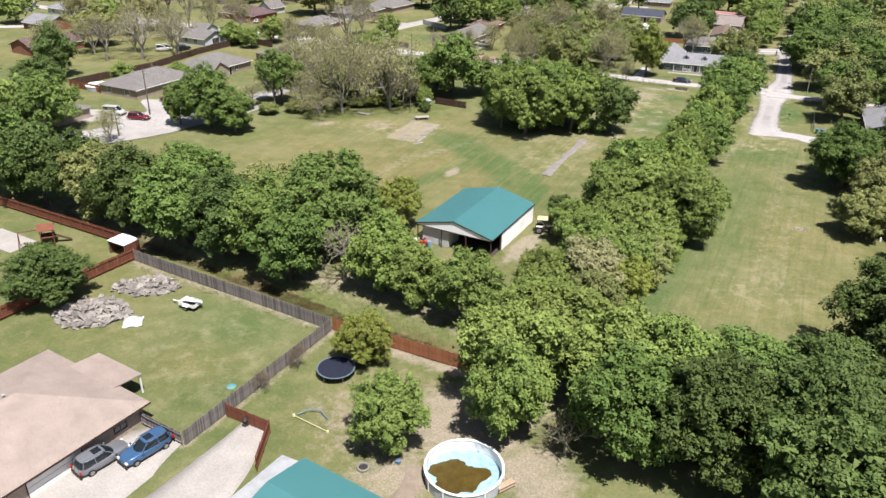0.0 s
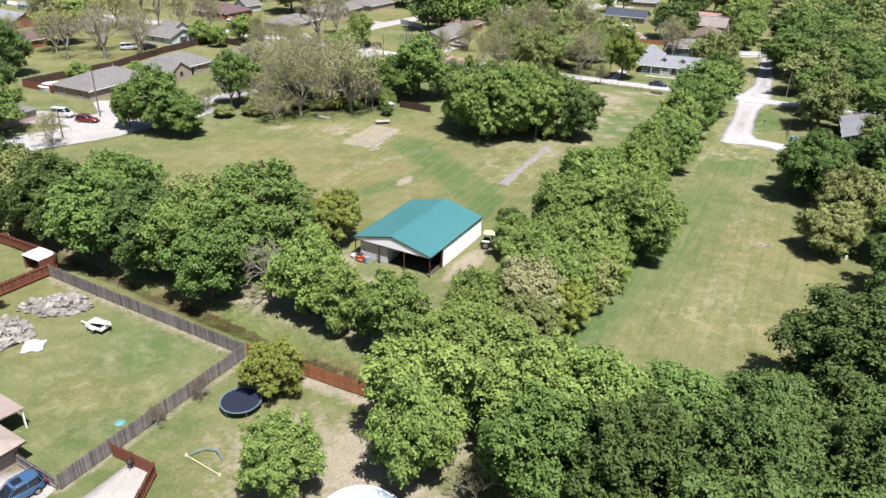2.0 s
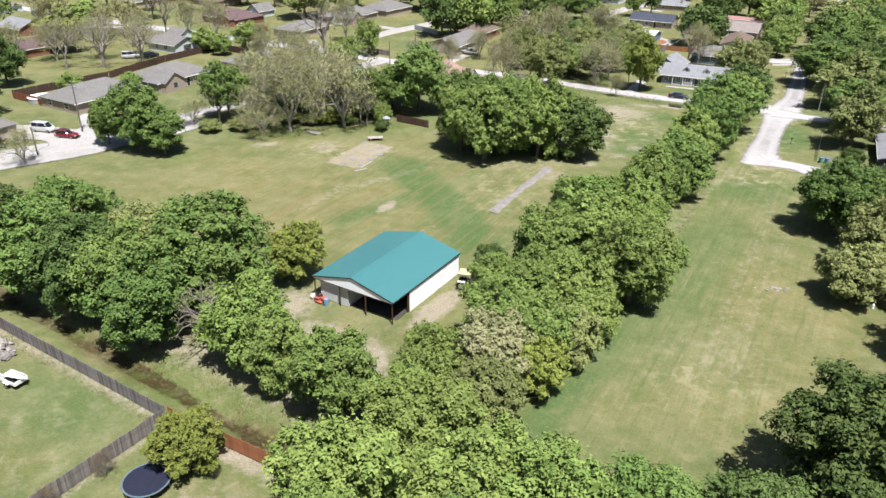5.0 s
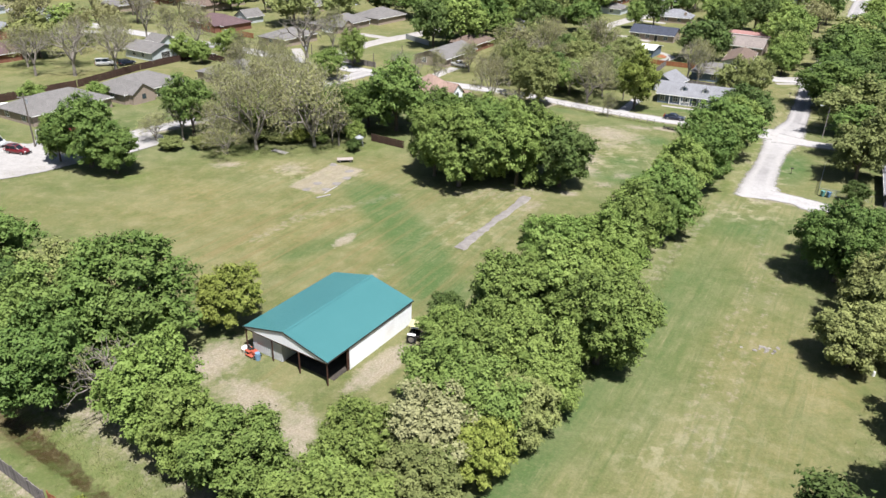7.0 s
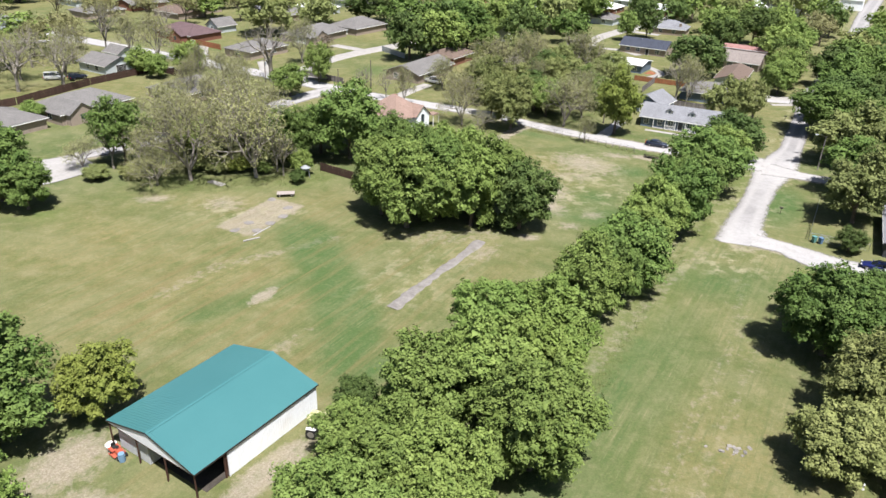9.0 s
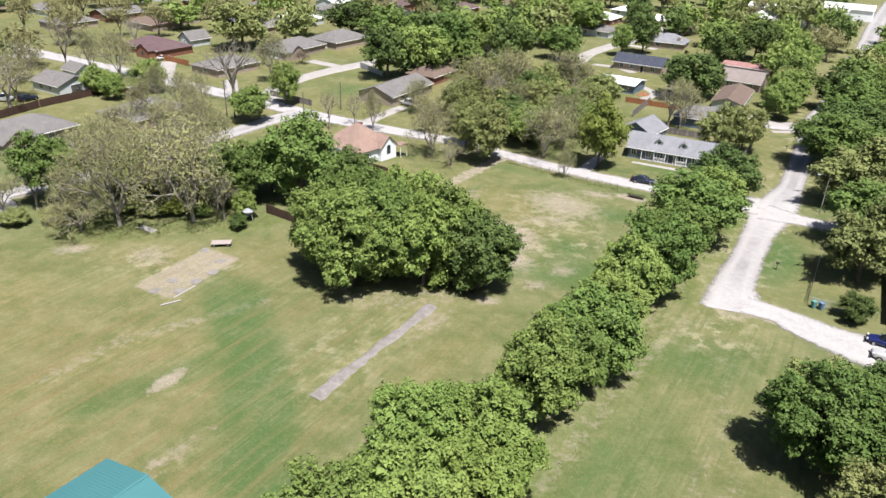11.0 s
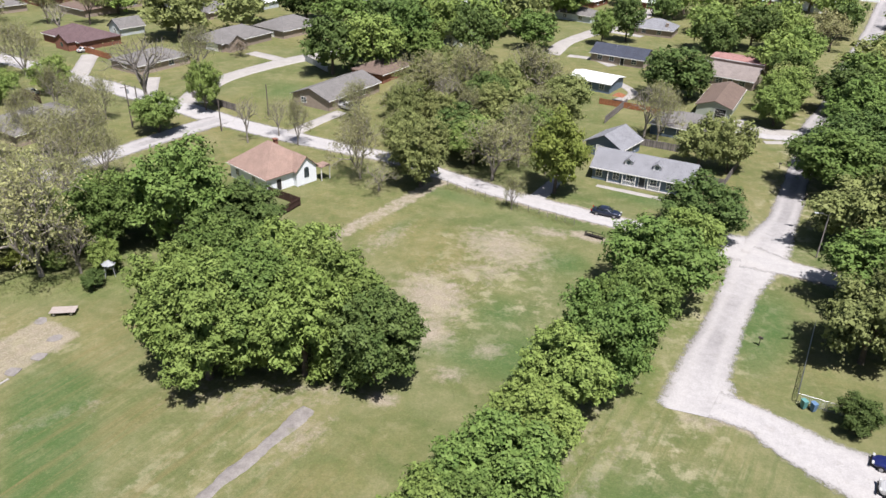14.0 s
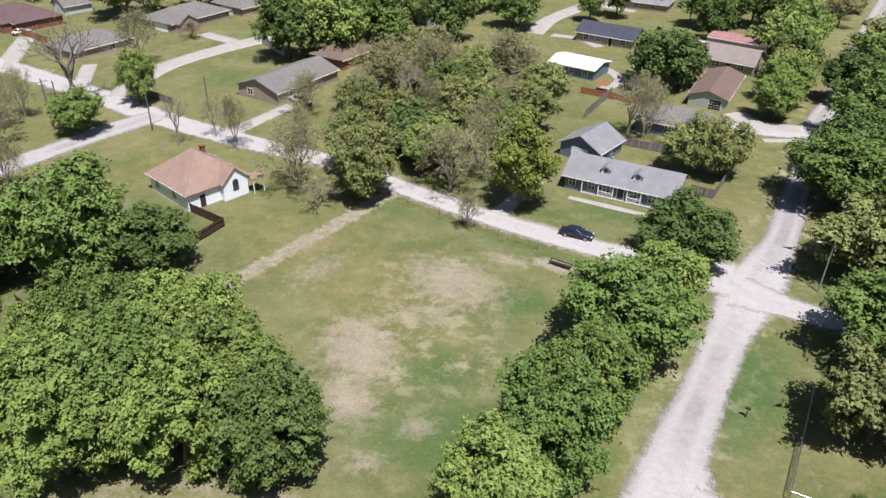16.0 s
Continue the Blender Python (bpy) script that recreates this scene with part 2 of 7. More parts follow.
def shingles(name, c1, c2, vary=0.06):
    """Asphalt shingles: courses along the slope, tabs of uneven tone."""
    c1, c2 = tuple(v * 0.9 * ALBEDO for v in c1), tuple(v * 0.9 * ALBEDO for v in c2)
    m, nodes, links, b = material(name, 0.92)
    vec = nodes.new("ShaderNodeTexCoord").outputs["Object"]
    bricks = nodes.new("ShaderNodeTexBrick")
    bricks.inputs["Color1"].default_value, bricks.inputs["Color2"].default_value = rgba(c1), rgba(c2)
    bricks.inputs["Mortar"].default_value = rgba(tuple(v * 0.6 for v in c1))
    bricks.inputs["Scale"].default_value, bricks.inputs["Mortar Size"].default_value = 3.2, 0.012
    links.new(vec, bricks.inputs["Vector"])
    big = stretch(nodes, links, noise_tex(nodes, links, vec, 0.5), 0.3, 0.7, 0.86, 1.12)
    hsv = nodes.new("ShaderNodeHueSaturation")
    links.new(bricks.outputs[0], hsv.inputs["Color"])
    links.new(big, hsv.inputs["Value"])
    links.new(hsv.outputs[0], b.inputs["Base Color"])
    bump(nodes, links, b, noise_tex(nodes, links, vec, 12, 3), 0.4, 0.03)
    return m


ROOF = {
    "pinkbrown": shingles("shingles_pink_brown", (0.41, 0.335, 0.295), (0.47, 0.385, 0.34)),
    "salmon": shingles("shingles_salmon", (0.36, 0.245, 0.2), (0.45, 0.315, 0.26)),
    "grey": shingles("shingles_grey", (0.2, 0.19, 0.185), (0.285, 0.27, 0.26)),
    "bluegrey": shingles("shingles_blue_grey", (0.27, 0.275, 0.3), (0.34, 0.345, 0.37)),
    "navy": shingles("shingles_navy", (0.055, 0.065, 0.095), (0.09, 0.1, 0.135)),
    "mauve": shingles("shingles_mauve", (0.15, 0.095, 0.1), (0.2, 0.135, 0.14)),
    "brown": shingles("shingles_brown", (0.19, 0.135, 0.11), (0.25, 0.185, 0.15)),
    "redbrown": shingles("shingles_red_brown", (0.28, 0.13, 0.11), (0.33, 0.17, 0.15)),
    "taupe": shingles("shingles_taupe", (0.3, 0.255, 0.235), (0.37, 0.32, 0.295)),
    "rose": shingles("shingles_rose", (0.42, 0.22, 0.2), (0.48, 0.27, 0.245)),
    "white": WHITE_METAL,
    "metal": GREY_METAL,
}


def paint(name, c, rough=0.3):
    m, nodes, links, b = material(name, rough, 0.25)
    c = tuple(v * ALBEDO for v in c)
    vec = nodes.new("ShaderNodeTexCoord").outputs["Object"]
    dust = stretch(nodes, links, noise_tex(nodes, links, vec, 2.0), 0.4, 0.8, 0.0, 0.25)
    links.new(mix(nodes, links, dust, c, tuple(0.6 * v + 0.1 for v in c)), b.inputs["Base Color"])
    b.inputs["Coat Weight"].default_value = 0.6
    return m


CAR_GLASS, _n, _l, _b = material("tinted_glass", 0.06)
_b.inputs["Base Color"].default_value = (0.012, 0.016, 0.02, 1)
_b.inputs["Specular IOR Level"].default_value = 0.7
PANE, _n, _l, _b = material("window_glass", 0.08)
_b.inputs["Base Color"].default_value = (0.035, 0.05, 0.065, 1)
_b.inputs["Specular IOR Level"].default_value = 0.8
LAMP_GLASS, _n, _l, _b = material("lamp_lens", 0.1)
_b.inputs["Base Color"].default_value = (0.42, 0.43, 0.43, 1)
TAIL_GLASS, _n, _l, _b = material("tail_lens", 0.15)
_b.inputs["Base Color"].default_value = (0.35, 0.01, 0.01, 1)


def road_material():
    """Pale gravel over worn grey asphalt, with wheel tracks and dusty margins."""
    m, nodes, links, b = material("worn_road", 0.95)
    b.inputs["Specular IOR Level"].default_value = 0.15
    vec = nodes.new("ShaderNodeTexCoord").outputs["Object"]

    def mask(name):
        n = nodes.new("ShaderNodeAttribute")
        n.attribute_name = name
        return n.outputs["Fac"]

    big = noise_tex(nodes, links, vec, 0.16, 5, 0.6)
    small = noise_tex(nodes, links, vec, 1.1, 6, 0.68)
    grit = noise_tex(nodes, links, vec, 7.0, 4, 0.7)
    grey = stretch(nodes, links, maths(nodes, links, "ADD", mask("grey"), stretch(nodes, links, big, 0.3, 0.7, -0.3, 0.3)), 0.2, 0.8)
    col = mix(nodes, links, grey, mix(nodes, links, stretch(nodes, links, small, 0.3, 0.7), (0.42, 0.405, 0.402), (0.53, 0.513, 0.508)), mix(nodes, links, stretch(nodes, links, small, 0.3, 0.7), (0.285, 0.272, 0.272), (0.385, 0.37, 0.37)))
    side = maths(nodes, links, "ABSOLUTE", mask("across"))
    wheel = stretch(nodes, links, maths(nodes, links, "ABSOLUTE", maths(nodes, links, "SUBTRACT", mask("lane"), 0.48)), 0.26, 0.06)
    wheel = maths(nodes, links, "MULTIPLY", wheel, stretch(nodes, links, big, 0.35, 0.6, 0.15, 0.6))
    col = mix(nodes, links, wheel, col, (0.52, 0.5, 0.488))
    rim = maths(nodes, links, "ADD", mask("lane"), stretch(nodes, links, small, 0.2, 0.8, -0.3, 0.3))
    col = mix(nodes, links, stretch(nodes, links, rim, 0.6, 0.95, 0.0, 0.3), col, (0.52, 0.49, 0.45))
    spots = stretch(nodes, links, noise_tex(nodes, links, vec, 0.5, 7, 0.75), 0.56, 0.7, 0.0, 0.55)
    col = mix(nodes, links, spots, col, (0.33, 0.305, 0.28))
    hsv = nodes.new("ShaderNodeHueSaturation")
    links.new(col, hsv.inputs["Color"])
    links.new(stretch(nodes, links, grit, 0.25, 0.75, 0.82 * ALBEDO, 1.16 * ALBEDO), hsv.inputs["Value"])
    links.new(hsv.outputs[0], b.inputs["Base Color"])
    bump(nodes, links, b, grit, 0.6, 0.04)
    fray = maths(nodes, links, "ADD", side, stretch(nodes, links, maths(nodes, links, "ADD", maths(nodes, links, "MULTIPLY", small, 0.6), maths(nodes, links, "MULTIPLY", grit, 0.4)), 0.3, 0.7, -0.26, 0.2))
    clear, edge = nodes.new("ShaderNodeBsdfTransparent"), nodes.new("ShaderNodeMixShader")
    links.new(stretch(nodes, links, fray, 0.74, 0.98), edge.inputs[0])
    links.new(b.outputs[0], edge.inputs[1])
    links.new(clear.outputs[0], edge.inputs[2])
    links.new(edge.outputs[0], nodes["Material Output"].inputs["Surface"])
    return m


WORN_ROAD = road_material()


def ground_material():
    m, nodes, links, b = material("grass_and_soil", 0.95)
    b.inputs["Specular IOR Level"].default_value = 0.1
    vec = nodes.new("ShaderNodeTexCoord").outputs["Object"]

    def mask(name):
        n = nodes.new("ShaderNodeAttribute")
        n.attribute_name = name
        return n.outputs["Fac"]

    n_big = noise_tex(nodes, links, vec, 0.03, 4, 0.55)
    n_mid = noise_tex(nodes, links, vec, 0.16, 6, 0.65)
    n_small = noise_tex(nodes, links, vec, 0.9, 6, 0.7)
    n_fine = noise_tex(nodes, links, vec, 5.0, 4, 0.7)
    n_grit = noise_tex(nodes, links, vec, 16.0, 2, 0.6)
    col = mix(nodes, links, stretch(nodes, links, n_mid, 0.35, 0.65), (0.105, 0.143, 0.052), (0.178, 0.196, 0.082))
    dry = maths(nodes, links, "ADD", stretch(nodes, links, n_big, 0.42, 0.7, 0.0, 0.55), maths(nodes, links, "MULTIPLY", mask("dry"), 0.55))
    dry = maths(nodes, links, "MULTIPLY", dry, stretch(nodes, links, n_small, 0.25, 0.7, 0.35, 1.15))
    col = mix(nodes, links, maths(nodes, links, "MINIMUM", dry, 1.0), col, (0.278, 0.228, 0.1))
    lush = maths(nodes, links, "MULTIPLY", mask("lush"), stretch(nodes, links, n_mid, 0.3, 0.6, 0.45, 1.1))
    col = mix(nodes, links, maths(nodes, links, "MINIMUM", lush, 1.0), col, (0.082, 0.142, 0.044))
    rank = maths(nodes, links, "MULTIPLY", mask("rank"), stretch(nodes, links, n_small, 0.3, 0.6, 0.4, 1.0))
    col = mix(nodes, links, maths(nodes, links, "MINIMUM", rank, 1.0), col, (0.155, 0.19, 0.062))
    # mown stripes
    rot = nodes.new("ShaderNodeMapping")
    rot.inputs["Rotation"].default_value = (0, 0, radians(-64))
    links.new(vec, rot.inputs["Vector"])
    wob = nodes.new("ShaderNodeTexWave")
    wob.wave_type, wob.bands_direction = "BANDS", "Y"
    wob.inputs["Scale"].default_value, wob.inputs["Distortion"].default_value = 0.32, 2.0
    wob.inputs["Detail"].default_value, wob.inputs["Detail Scale"].default_value = 4.0, 0.35
    links.new(rot.outputs[0], wob.inputs["Vector"])
    strip = maths(nodes, links, "MULTIPLY", maths(nodes, links, "MULTIPLY", mask("mown"), maths(nodes, links, "MULTIPLY", stretch(nodes, links, wob.outputs["Fac"], 0.55, 0.98), stretch(nodes, links, n_mid, 0.42, 0.62))), 0.16)
    col = mix(nodes, links, strip, col, (0.31, 0.27, 0.145))
    # long thin streaks left by the mower
    line = nodes.new("ShaderNodeMapping")
    line.vector_type = "TEXTURE"
    line.inputs["Rotation"].default_value, line.inputs["Scale"].default_value = (0, 0, radians(65)), (14.0, 0.8, 1.0)
    links.new(vec, line.inputs["Vector"])
    streak = stretch(nodes, links, noise_tex(nodes, links, line.outputs[0], 0.8, 4, 0.6), 0.46, 0.62)
    streak = maths(nodes, links, "MULTIPLY", streak, maths(nodes, links, "MULTIPLY", stretch(nodes, links, n_mid, 0.4, 0.6), stretch(nodes, links, mask("mown"), 0.0, 1.0, 0.0, 0.4)))
    col = mix(nodes, links, streak, col, (0.29, 0.265, 0.145))
    # bare soil, with ragged borders
    soil = maths(nodes, links, "ADD", mask("dirt"), stretch(nodes, links, n_small, 0.25, 0.75, -0.45, 0.45))
    soil = maths(nodes, links, "MULTIPLY", stretch(nodes, links, soil, 0.24, 0.85), 0.88)
    col = mix(nodes, links, soil, col, mix(nodes, links, stretch(nodes, links, n_fine, 0.3, 0.7), (0.3, 0.25, 0.195), (0.46, 0.4, 0.325)))
    red = maths(nodes, links, "MULTIPLY", stretch(nodes, links, maths(nodes, links, "ADD", mask("pale"), stretch(nodes, links, n_small, 0.25, 0.75, -0.4, 0.4)), 0.4, 0.8), 0.9)
    col = mix(nodes, links, red, col, (0.46, 0.4, 0.33))
    wet = stretch(nodes, links, maths(nodes, links, "ADD", mask("wet"), stretch(nodes, links, n_small, 0.25, 0.75, -0.3, 0.3)), 0.32, 0.55)
    mud = stretch(nodes, links, maths(nodes, links, "ADD", mask("mud"), stretch(nodes, links, n_small, 0.25, 0.75, -0.35, 0.35)), 0.3, 0.9, 0.0, 0.75)
    col = mix(nodes, links, mud, col, (0.15, 0.1, 0.055))
    col = mix(nodes, links, maths(nodes, links, "MULTIPLY", wet, 0.9), col, (0.05, 0.03, 0.014))
    blot = noise_tex(nodes, links, vec, 0.38, 7, 0.72)
    col = mix(nodes, links, stretch(nodes, links, blot, 0.5, 0.63, 0.0, 0.5), col, (0.105, 0.15, 0.045))
    col = mix(nodes, links, stretch(nodes, links, blot, 0.48, 0.37, 0.0, 0.42), col, (0.3, 0.275, 0.152))
    flecks = maths(nodes, links, "MULTIPLY", stretch(nodes, links, noise_tex(nodes, links, vec, 0.42, 6, 0.66), 0.5, 0.61), mask("fleck"))
    col = mix(nodes, links, maths(nodes, links, "MULTIPLY", flecks, 0.95), col, (0.42, 0.385, 0.25))
    wash = stretch(nodes, links, noise_tex(nodes, links, vec, 0.085, 5, 0.62), 0.47, 0.62, 0.0, 0.3)
    col = mix(nodes, links, wash, col, (0.29, 0.274, 0.15))
    col = mix(nodes, links, maths(nodes, links, "MULTIPLY", maths(nodes, links, "MINIMUM", lush, 1.0), stretch(nodes, links, n_small, 0.3, 0.6, 0.25, 0.75)), col, (0.088, 0.15, 0.05))
    col = mix(nodes, links, maths(nodes, links, "MULTIPLY", maths(nodes, links, "MAXIMUM", streak, strip), 0.4), col, (0.3, 0.258, 0.125))
    # worn diagonal lines across the open field, brown and dark green
    brown = stretch(nodes, links, noise_tex(nodes, links, line.outputs[0], 0.45, 5, 0.66), 0.5, 0.64)
    brown = maths(nodes, links, "MULTIPLY", brown, maths(nodes, links, "MULTIPLY", mask("scuff"), stretch(nodes, links, n_big, 0.35, 0.6, 0.3, 0.85)))
    col = mix(nodes, links, brown, col, (0.235, 0.19, 0.088))
    green = stretch(nodes, links, noise_tex(nodes, links, line.outputs[0], 1.1, 4, 0.62), 0.47, 0.36)
    green = maths(nodes, links, "MULTIPLY", green, maths(nodes, links, "MULTIPLY", mask("mown"), 0.36))
    col = mix(nodes, links, green, col, (0.1, 0.14, 0.05))
    scratch = stretch(nodes, links, noise_tex(nodes, links, line.outputs[0], 3.2, 3, 0.6), 0.62, 0.7)
    scratch = maths(nodes, links, "MULTIPLY", scratch, maths(nodes, links, "MULTIPLY", mask("mown"), stretch(nodes, links, n_mid, 0.42, 0.58, 0.0, 0.4)))
    col = mix(nodes, links, scratch, col, (0.33, 0.3, 0.175))
    tuft = noise_tex(nodes, links, vec, 2.2, 5, 0.75)
    col = mix(nodes, links, stretch(nodes, links, tuft, 0.52, 0.7, 0.0, 0.3), col, (0.31, 0.285, 0.15))
    col = mix(nodes, links, stretch(nodes, links, tuft, 0.46, 0.3, 0.0, 0.26), col, (0.09, 0.125, 0.04))
    # trodden soil stays bare of tufts
    bare = maths(nodes, links, "MAXIMUM", maths(nodes, links, "MULTIPLY", red, 0.85), maths(nodes, links, "MULTIPLY", soil, 0.5))
    col = mix(nodes, links, bare, col, mix(nodes, links, stretch(nodes, links, n_fine, 0.3, 0.7), (0.31, 0.262, 0.195), (0.43, 0.372, 0.29)))
    tone = stretch(nodes, links, n_fine, 0.25, 0.75, 0.82 * ALBEDO, 1.18 * ALBEDO)
    tone2 = stretch(nodes, links, n_grit, 0.25, 0.75, 0.9, 1.1)
    hsv = nodes.new("ShaderNodeHueSaturation")
    links.new(col, hsv.inputs["Color"])
    links.new(maths(nodes, links, "MULTIPLY", tone, tone2), hsv.inputs["Value"])
    links.new(hsv.outputs[0], b.inputs["Base Color"])
    links.new(stretch(nodes, links, wet, 0, 1, 0.95, 0.35), b.inputs["Roughness"])
    bump(nodes, links, b, maths(nodes, links, "ADD", n_fine, n_grit), 0.7, 0.08)
    return m


GROUND = ground_material()
from mathutils import geometry

# ---- ground: one sheet to the horizon ----
def spaced(lo, hi, step, reach, grow=1.22):
    inner = list(np.arange(lo, hi + step / 2, step))
    out, d, a, b = [], step, lo, hi
    while b < reach or a > -reach:
        d *= grow
        a, b = a - d, b + d
        out.append((a, b))
    return np.array([a for a, _ in out][::-1] + inner + [b for _, b in out])


GX, GY = spaced(-76, 108, 0.7, 3500), spaced(38, 226, 0.7, 3500)
PX, PY = np.meshgrid(GX, GY)


def near_line(line, px=None, py=None):
    """Distance of the ground's points from a line of points."""
    px, py = (PX, PY) if px is None else (px, py)
    best = np.full(px.shape, 1e9)
    for (ax, ay), (bx, by) in zip(line, line[1:]):
        dx, dy = bx - ax, by - ay
        t = np.clip(((px - ax) * dx + (py - ay) * dy) / (dx * dx + dy * dy), 0, 1)
        best = np.minimum(best, np.hypot(px - ax - t * dx, py - ay - t * dy))
    return best


def soft(d, full, none):
    return np.clip((none - d) / (none - full), 0, 1) ** 1.0


def blob(x, y, rx, ry, turn=0.0, edge=0.5):
    c, s = math.cos(radians(turn)), math.sin(radians(turn))
    u, v = (PX - x) * c + (PY - y) * s, -(PX - x) * s + (PY - y) * c
    return np.clip((1.0 - np.hypot(u / rx, v / ry)) / edge, 0, 1)


def most(*fields):
    out = np.zeros_like(PX)
    for field in fields:
        out = np.maximum(out, field)
    return out


DITCH = [(-110, 128), (-66, 106), (-45.4, 94.2), (-29, 84.8), (-20.6, 80), (-13.5, 76.2), (-4.8, 71.2), (2.6, 66.8), (22, 61.5), (60, 44)]
d_ditch = near_line(DITCH)
rough_z = 0.06 * np.sin(PX * 0.21 + 1.3 * np.sin(PY * 0.13)) + 0.05 * np.sin(PY * 0.33 + PX * 0.11)
inner = (PX > -120) & (PX < 200) & (PY > 20) & (PY < 300)
PZ = np.where(inner, 0.3 * (rough_z - 0.11), -0.03) - 0.75 * np.exp(-(d_ditch / 1.5) ** 2)

MAIN_ROAD = [(69.6, 150.2), (70.2, 153), (71.6, 158.4), (75.1, 166.6), (79.9, 177.4), (84.8, 187.5), (91.9, 201), (98, 216), (105, 233.5), (111, 249), (127, 279), (140, 309), (170, 371), (197, 430), (240, 520)]
STREET = [(83, 189.5), (67.5, 194.2), (52.3, 200.3), (36.2, 208.8), (25.5, 215.2), (6, 222), (-11.5, 229), (-31, 239), (-52, 249), (-80, 262), (-120, 280), (-190, 315)]
WEST_STREET = [(-86, 128), (-66, 147), (-59.5, 151), (-50, 168.5), (-38.5, 184), (-29, 203), (-20.5, 221), (-15, 231)]
SIDE_ROAD = [(83, 187.2), (88.5, 184.2), (94, 182.2), (104, 179), (140, 167)]
DRIVE_EAST = [(71.5, 152.3), (75.6, 150.2), (78.6, 147.2), (83.5, 143.6), (92, 138.5), (104, 132)]
TRACK_LINE = [(35.5, 207), (28, 193), (19.7, 178.4), (14, 168)]

dirt = most(
    blob(-2, 55, 11, 10, -25, 0.7) * 0.62, blob(12, 47, 5, 4, 0, 0.7) * 0.9,
    blob(-5, 92, 7, 4.5, 60, 0.8), blob(1.5, 86.5, 7, 3.5, -28, 0.8), blob(7.5, 82, 3, 6, 20, 0.8), blob(13.5, 93.5, 2.2, 7.5, -28, 0.6),
    blob(5, 54.5, 9, 8, -20, 0.6) * 0.95, blob(-1, 47, 6, 5, 0, 0.8) * 0.85, blob(11, 49, 6, 4, 20, 0.8), blob(10, 60.5, 6, 2.5, -25, 0.8),
    blob(39.5, 160.5, 4.4, 5.8, 30, 0.9), blob(39, 168.5, 6.6, 9.5, 25, 0.9), blob(47, 158, 3.5, 2.4, 20, 0.9) * 0.8, blob(43, 153, 3, 2, 0, 0.9) * 0.8, blob(36.5, 147.6, 2.5, 1.6, 0, 0.7), blob(47.5, 183.5, 11, 8, -35, 1.0) * 0.95, blob(54, 190, 5, 2.6, -20, 0.9) * 0.8, blob(30, 184, 4, 9, -25, 1.0) * 0.6, blob(43, 176, 6, 5, 30, 1.0) * 0.55, blob(29, 147.8, 9, 2.4, 10, 0.9) * 0.45,
    blob(60, 189.5, 4.5, 1.8, -25, 0.6), blob(46, 176, 7, 5, 30, 1.0) * 0.65, blob(30, 141, 6, 3, 60, 0.9) * 0.6,
    blob(24, 146, 14, 4, 10, 0.5) * 0.35, blob(-26, 152, 5, 3, 20, 0.9) * 0.8, blob(-14, 152, 6, 5, -30, 0.9) * 0.7, blob(8, 112, 8, 2, 60, 1.0) * 0.55,
    soft(near_line([(43.6, 83.9), (53, 105), (62.7, 124.9), (66, 138)]), 0.2, 2.0) * 0.27, soft(near_line([(46.2, 83), (55.6, 104), (65.2, 124)]), 0.2, 1.8) * 0.25, blob(46, 87, 3, 7, -24, 0.8) * 0.3, soft(near_line([(-11, 122), (-6.4, 130.6), (7.7, 142.4)]), 0.4, 2.2) * 0.36,
    soft(near_line([(44, 114), (49, 124), (56, 136.5), (63, 147)]), 0.5, 2.0) * 0.35,
    soft(near_line([(-40, 85.4), (-10.2, 69.8)]), 0.2, 1.1) * 0.75, soft(near_line([(-10.2, 69.6), (-20.6, 50)]), 0.2, 0.9) * 0.6, soft(near_line([(-3.6, 66.8), (5, 62.8)]), 0.2, 1.6),
    soft(near_line(MAIN_ROAD), 1.8, 3.0) * 0.5, soft(near_line(STREET), 2.2, 3.8) * 0.55, soft(near_line(SIDE_ROAD), 2.2, 3.4) * 0.55, soft(near_line(DRIVE_EAST), 2.0, 3.4) * 0.55,
    soft(near_line(WEST_STREET), 2.2, 4.0) * 0.6, soft(near_line(TRACK_LINE), 0.7, 2.2) * 0.7,
    soft(near_line([(14, 60), (40, 57), (56, 58)]), 3, 9) * 0.6,
    soft(near_line([(16, 76), (27, 94), (38, 113), (48, 132), (58, 152), (70, 174)]), 2.0, 6.0) * 0.3,
    soft(near_line([(-62, 104), (-30, 90), (-8, 80), (6, 73)]), 1.0, 5.0) * 0.55,
)
pale = most(blob(2.5, 123.8, 1.9, 4.2, -20, 0.8), blob(39.5, 160.5, 1.4, 2.2, 20, 0.7), blob(41, 171.5, 1.5, 3.0, 10, 0.9) * 0.8, blob(47.5, 188, 4, 1.8, -20, 0.9) * 0.7, blob(-3, 151, 4.5, 5.5, -30, 0.8) * 0.6)
dry = most(blob(-20, 112, 20, 18, 30, 0.7) * 0.8, blob(58, 96, 12, 34, -24, 0.7) * 0.6, soft(-PY, -212.0, -192.0) * 0.38, blob(-8, 128, 40, 30, 60, 0.6) * 0.5, blob(24, 128, 10, 22, -25, 0.8) * 0.55, blob(-6, 126, 14, 16, 20, 0.9) * 0.7, blob(30, 118, 8, 14, -25, 0.9) * 0.6, blob(-30, 138, 22, 22, 20, 0.9), blob(-20, 152, 14, 8, 0, 0.8), blob(12, 104, 9, 6, 60, 0.9), blob(30, 130, 12, 6, 60, 0.9), blob(58, 100, 6, 24, -22, 0.9) * 0.5, blob(40, 178, 12, 13, -25, 0.9) * 0.8, blob(30, 190, 8, 8, 0, 0.9) * 0.6, blob(-6, 55, 9, 8, 0, 0.9) * 0.7, blob(67, 160, 2.5, 12, -25, 0.9) * 0.5, blob(-24, 63, 8, 6, 0, 0.9) * 0.6)
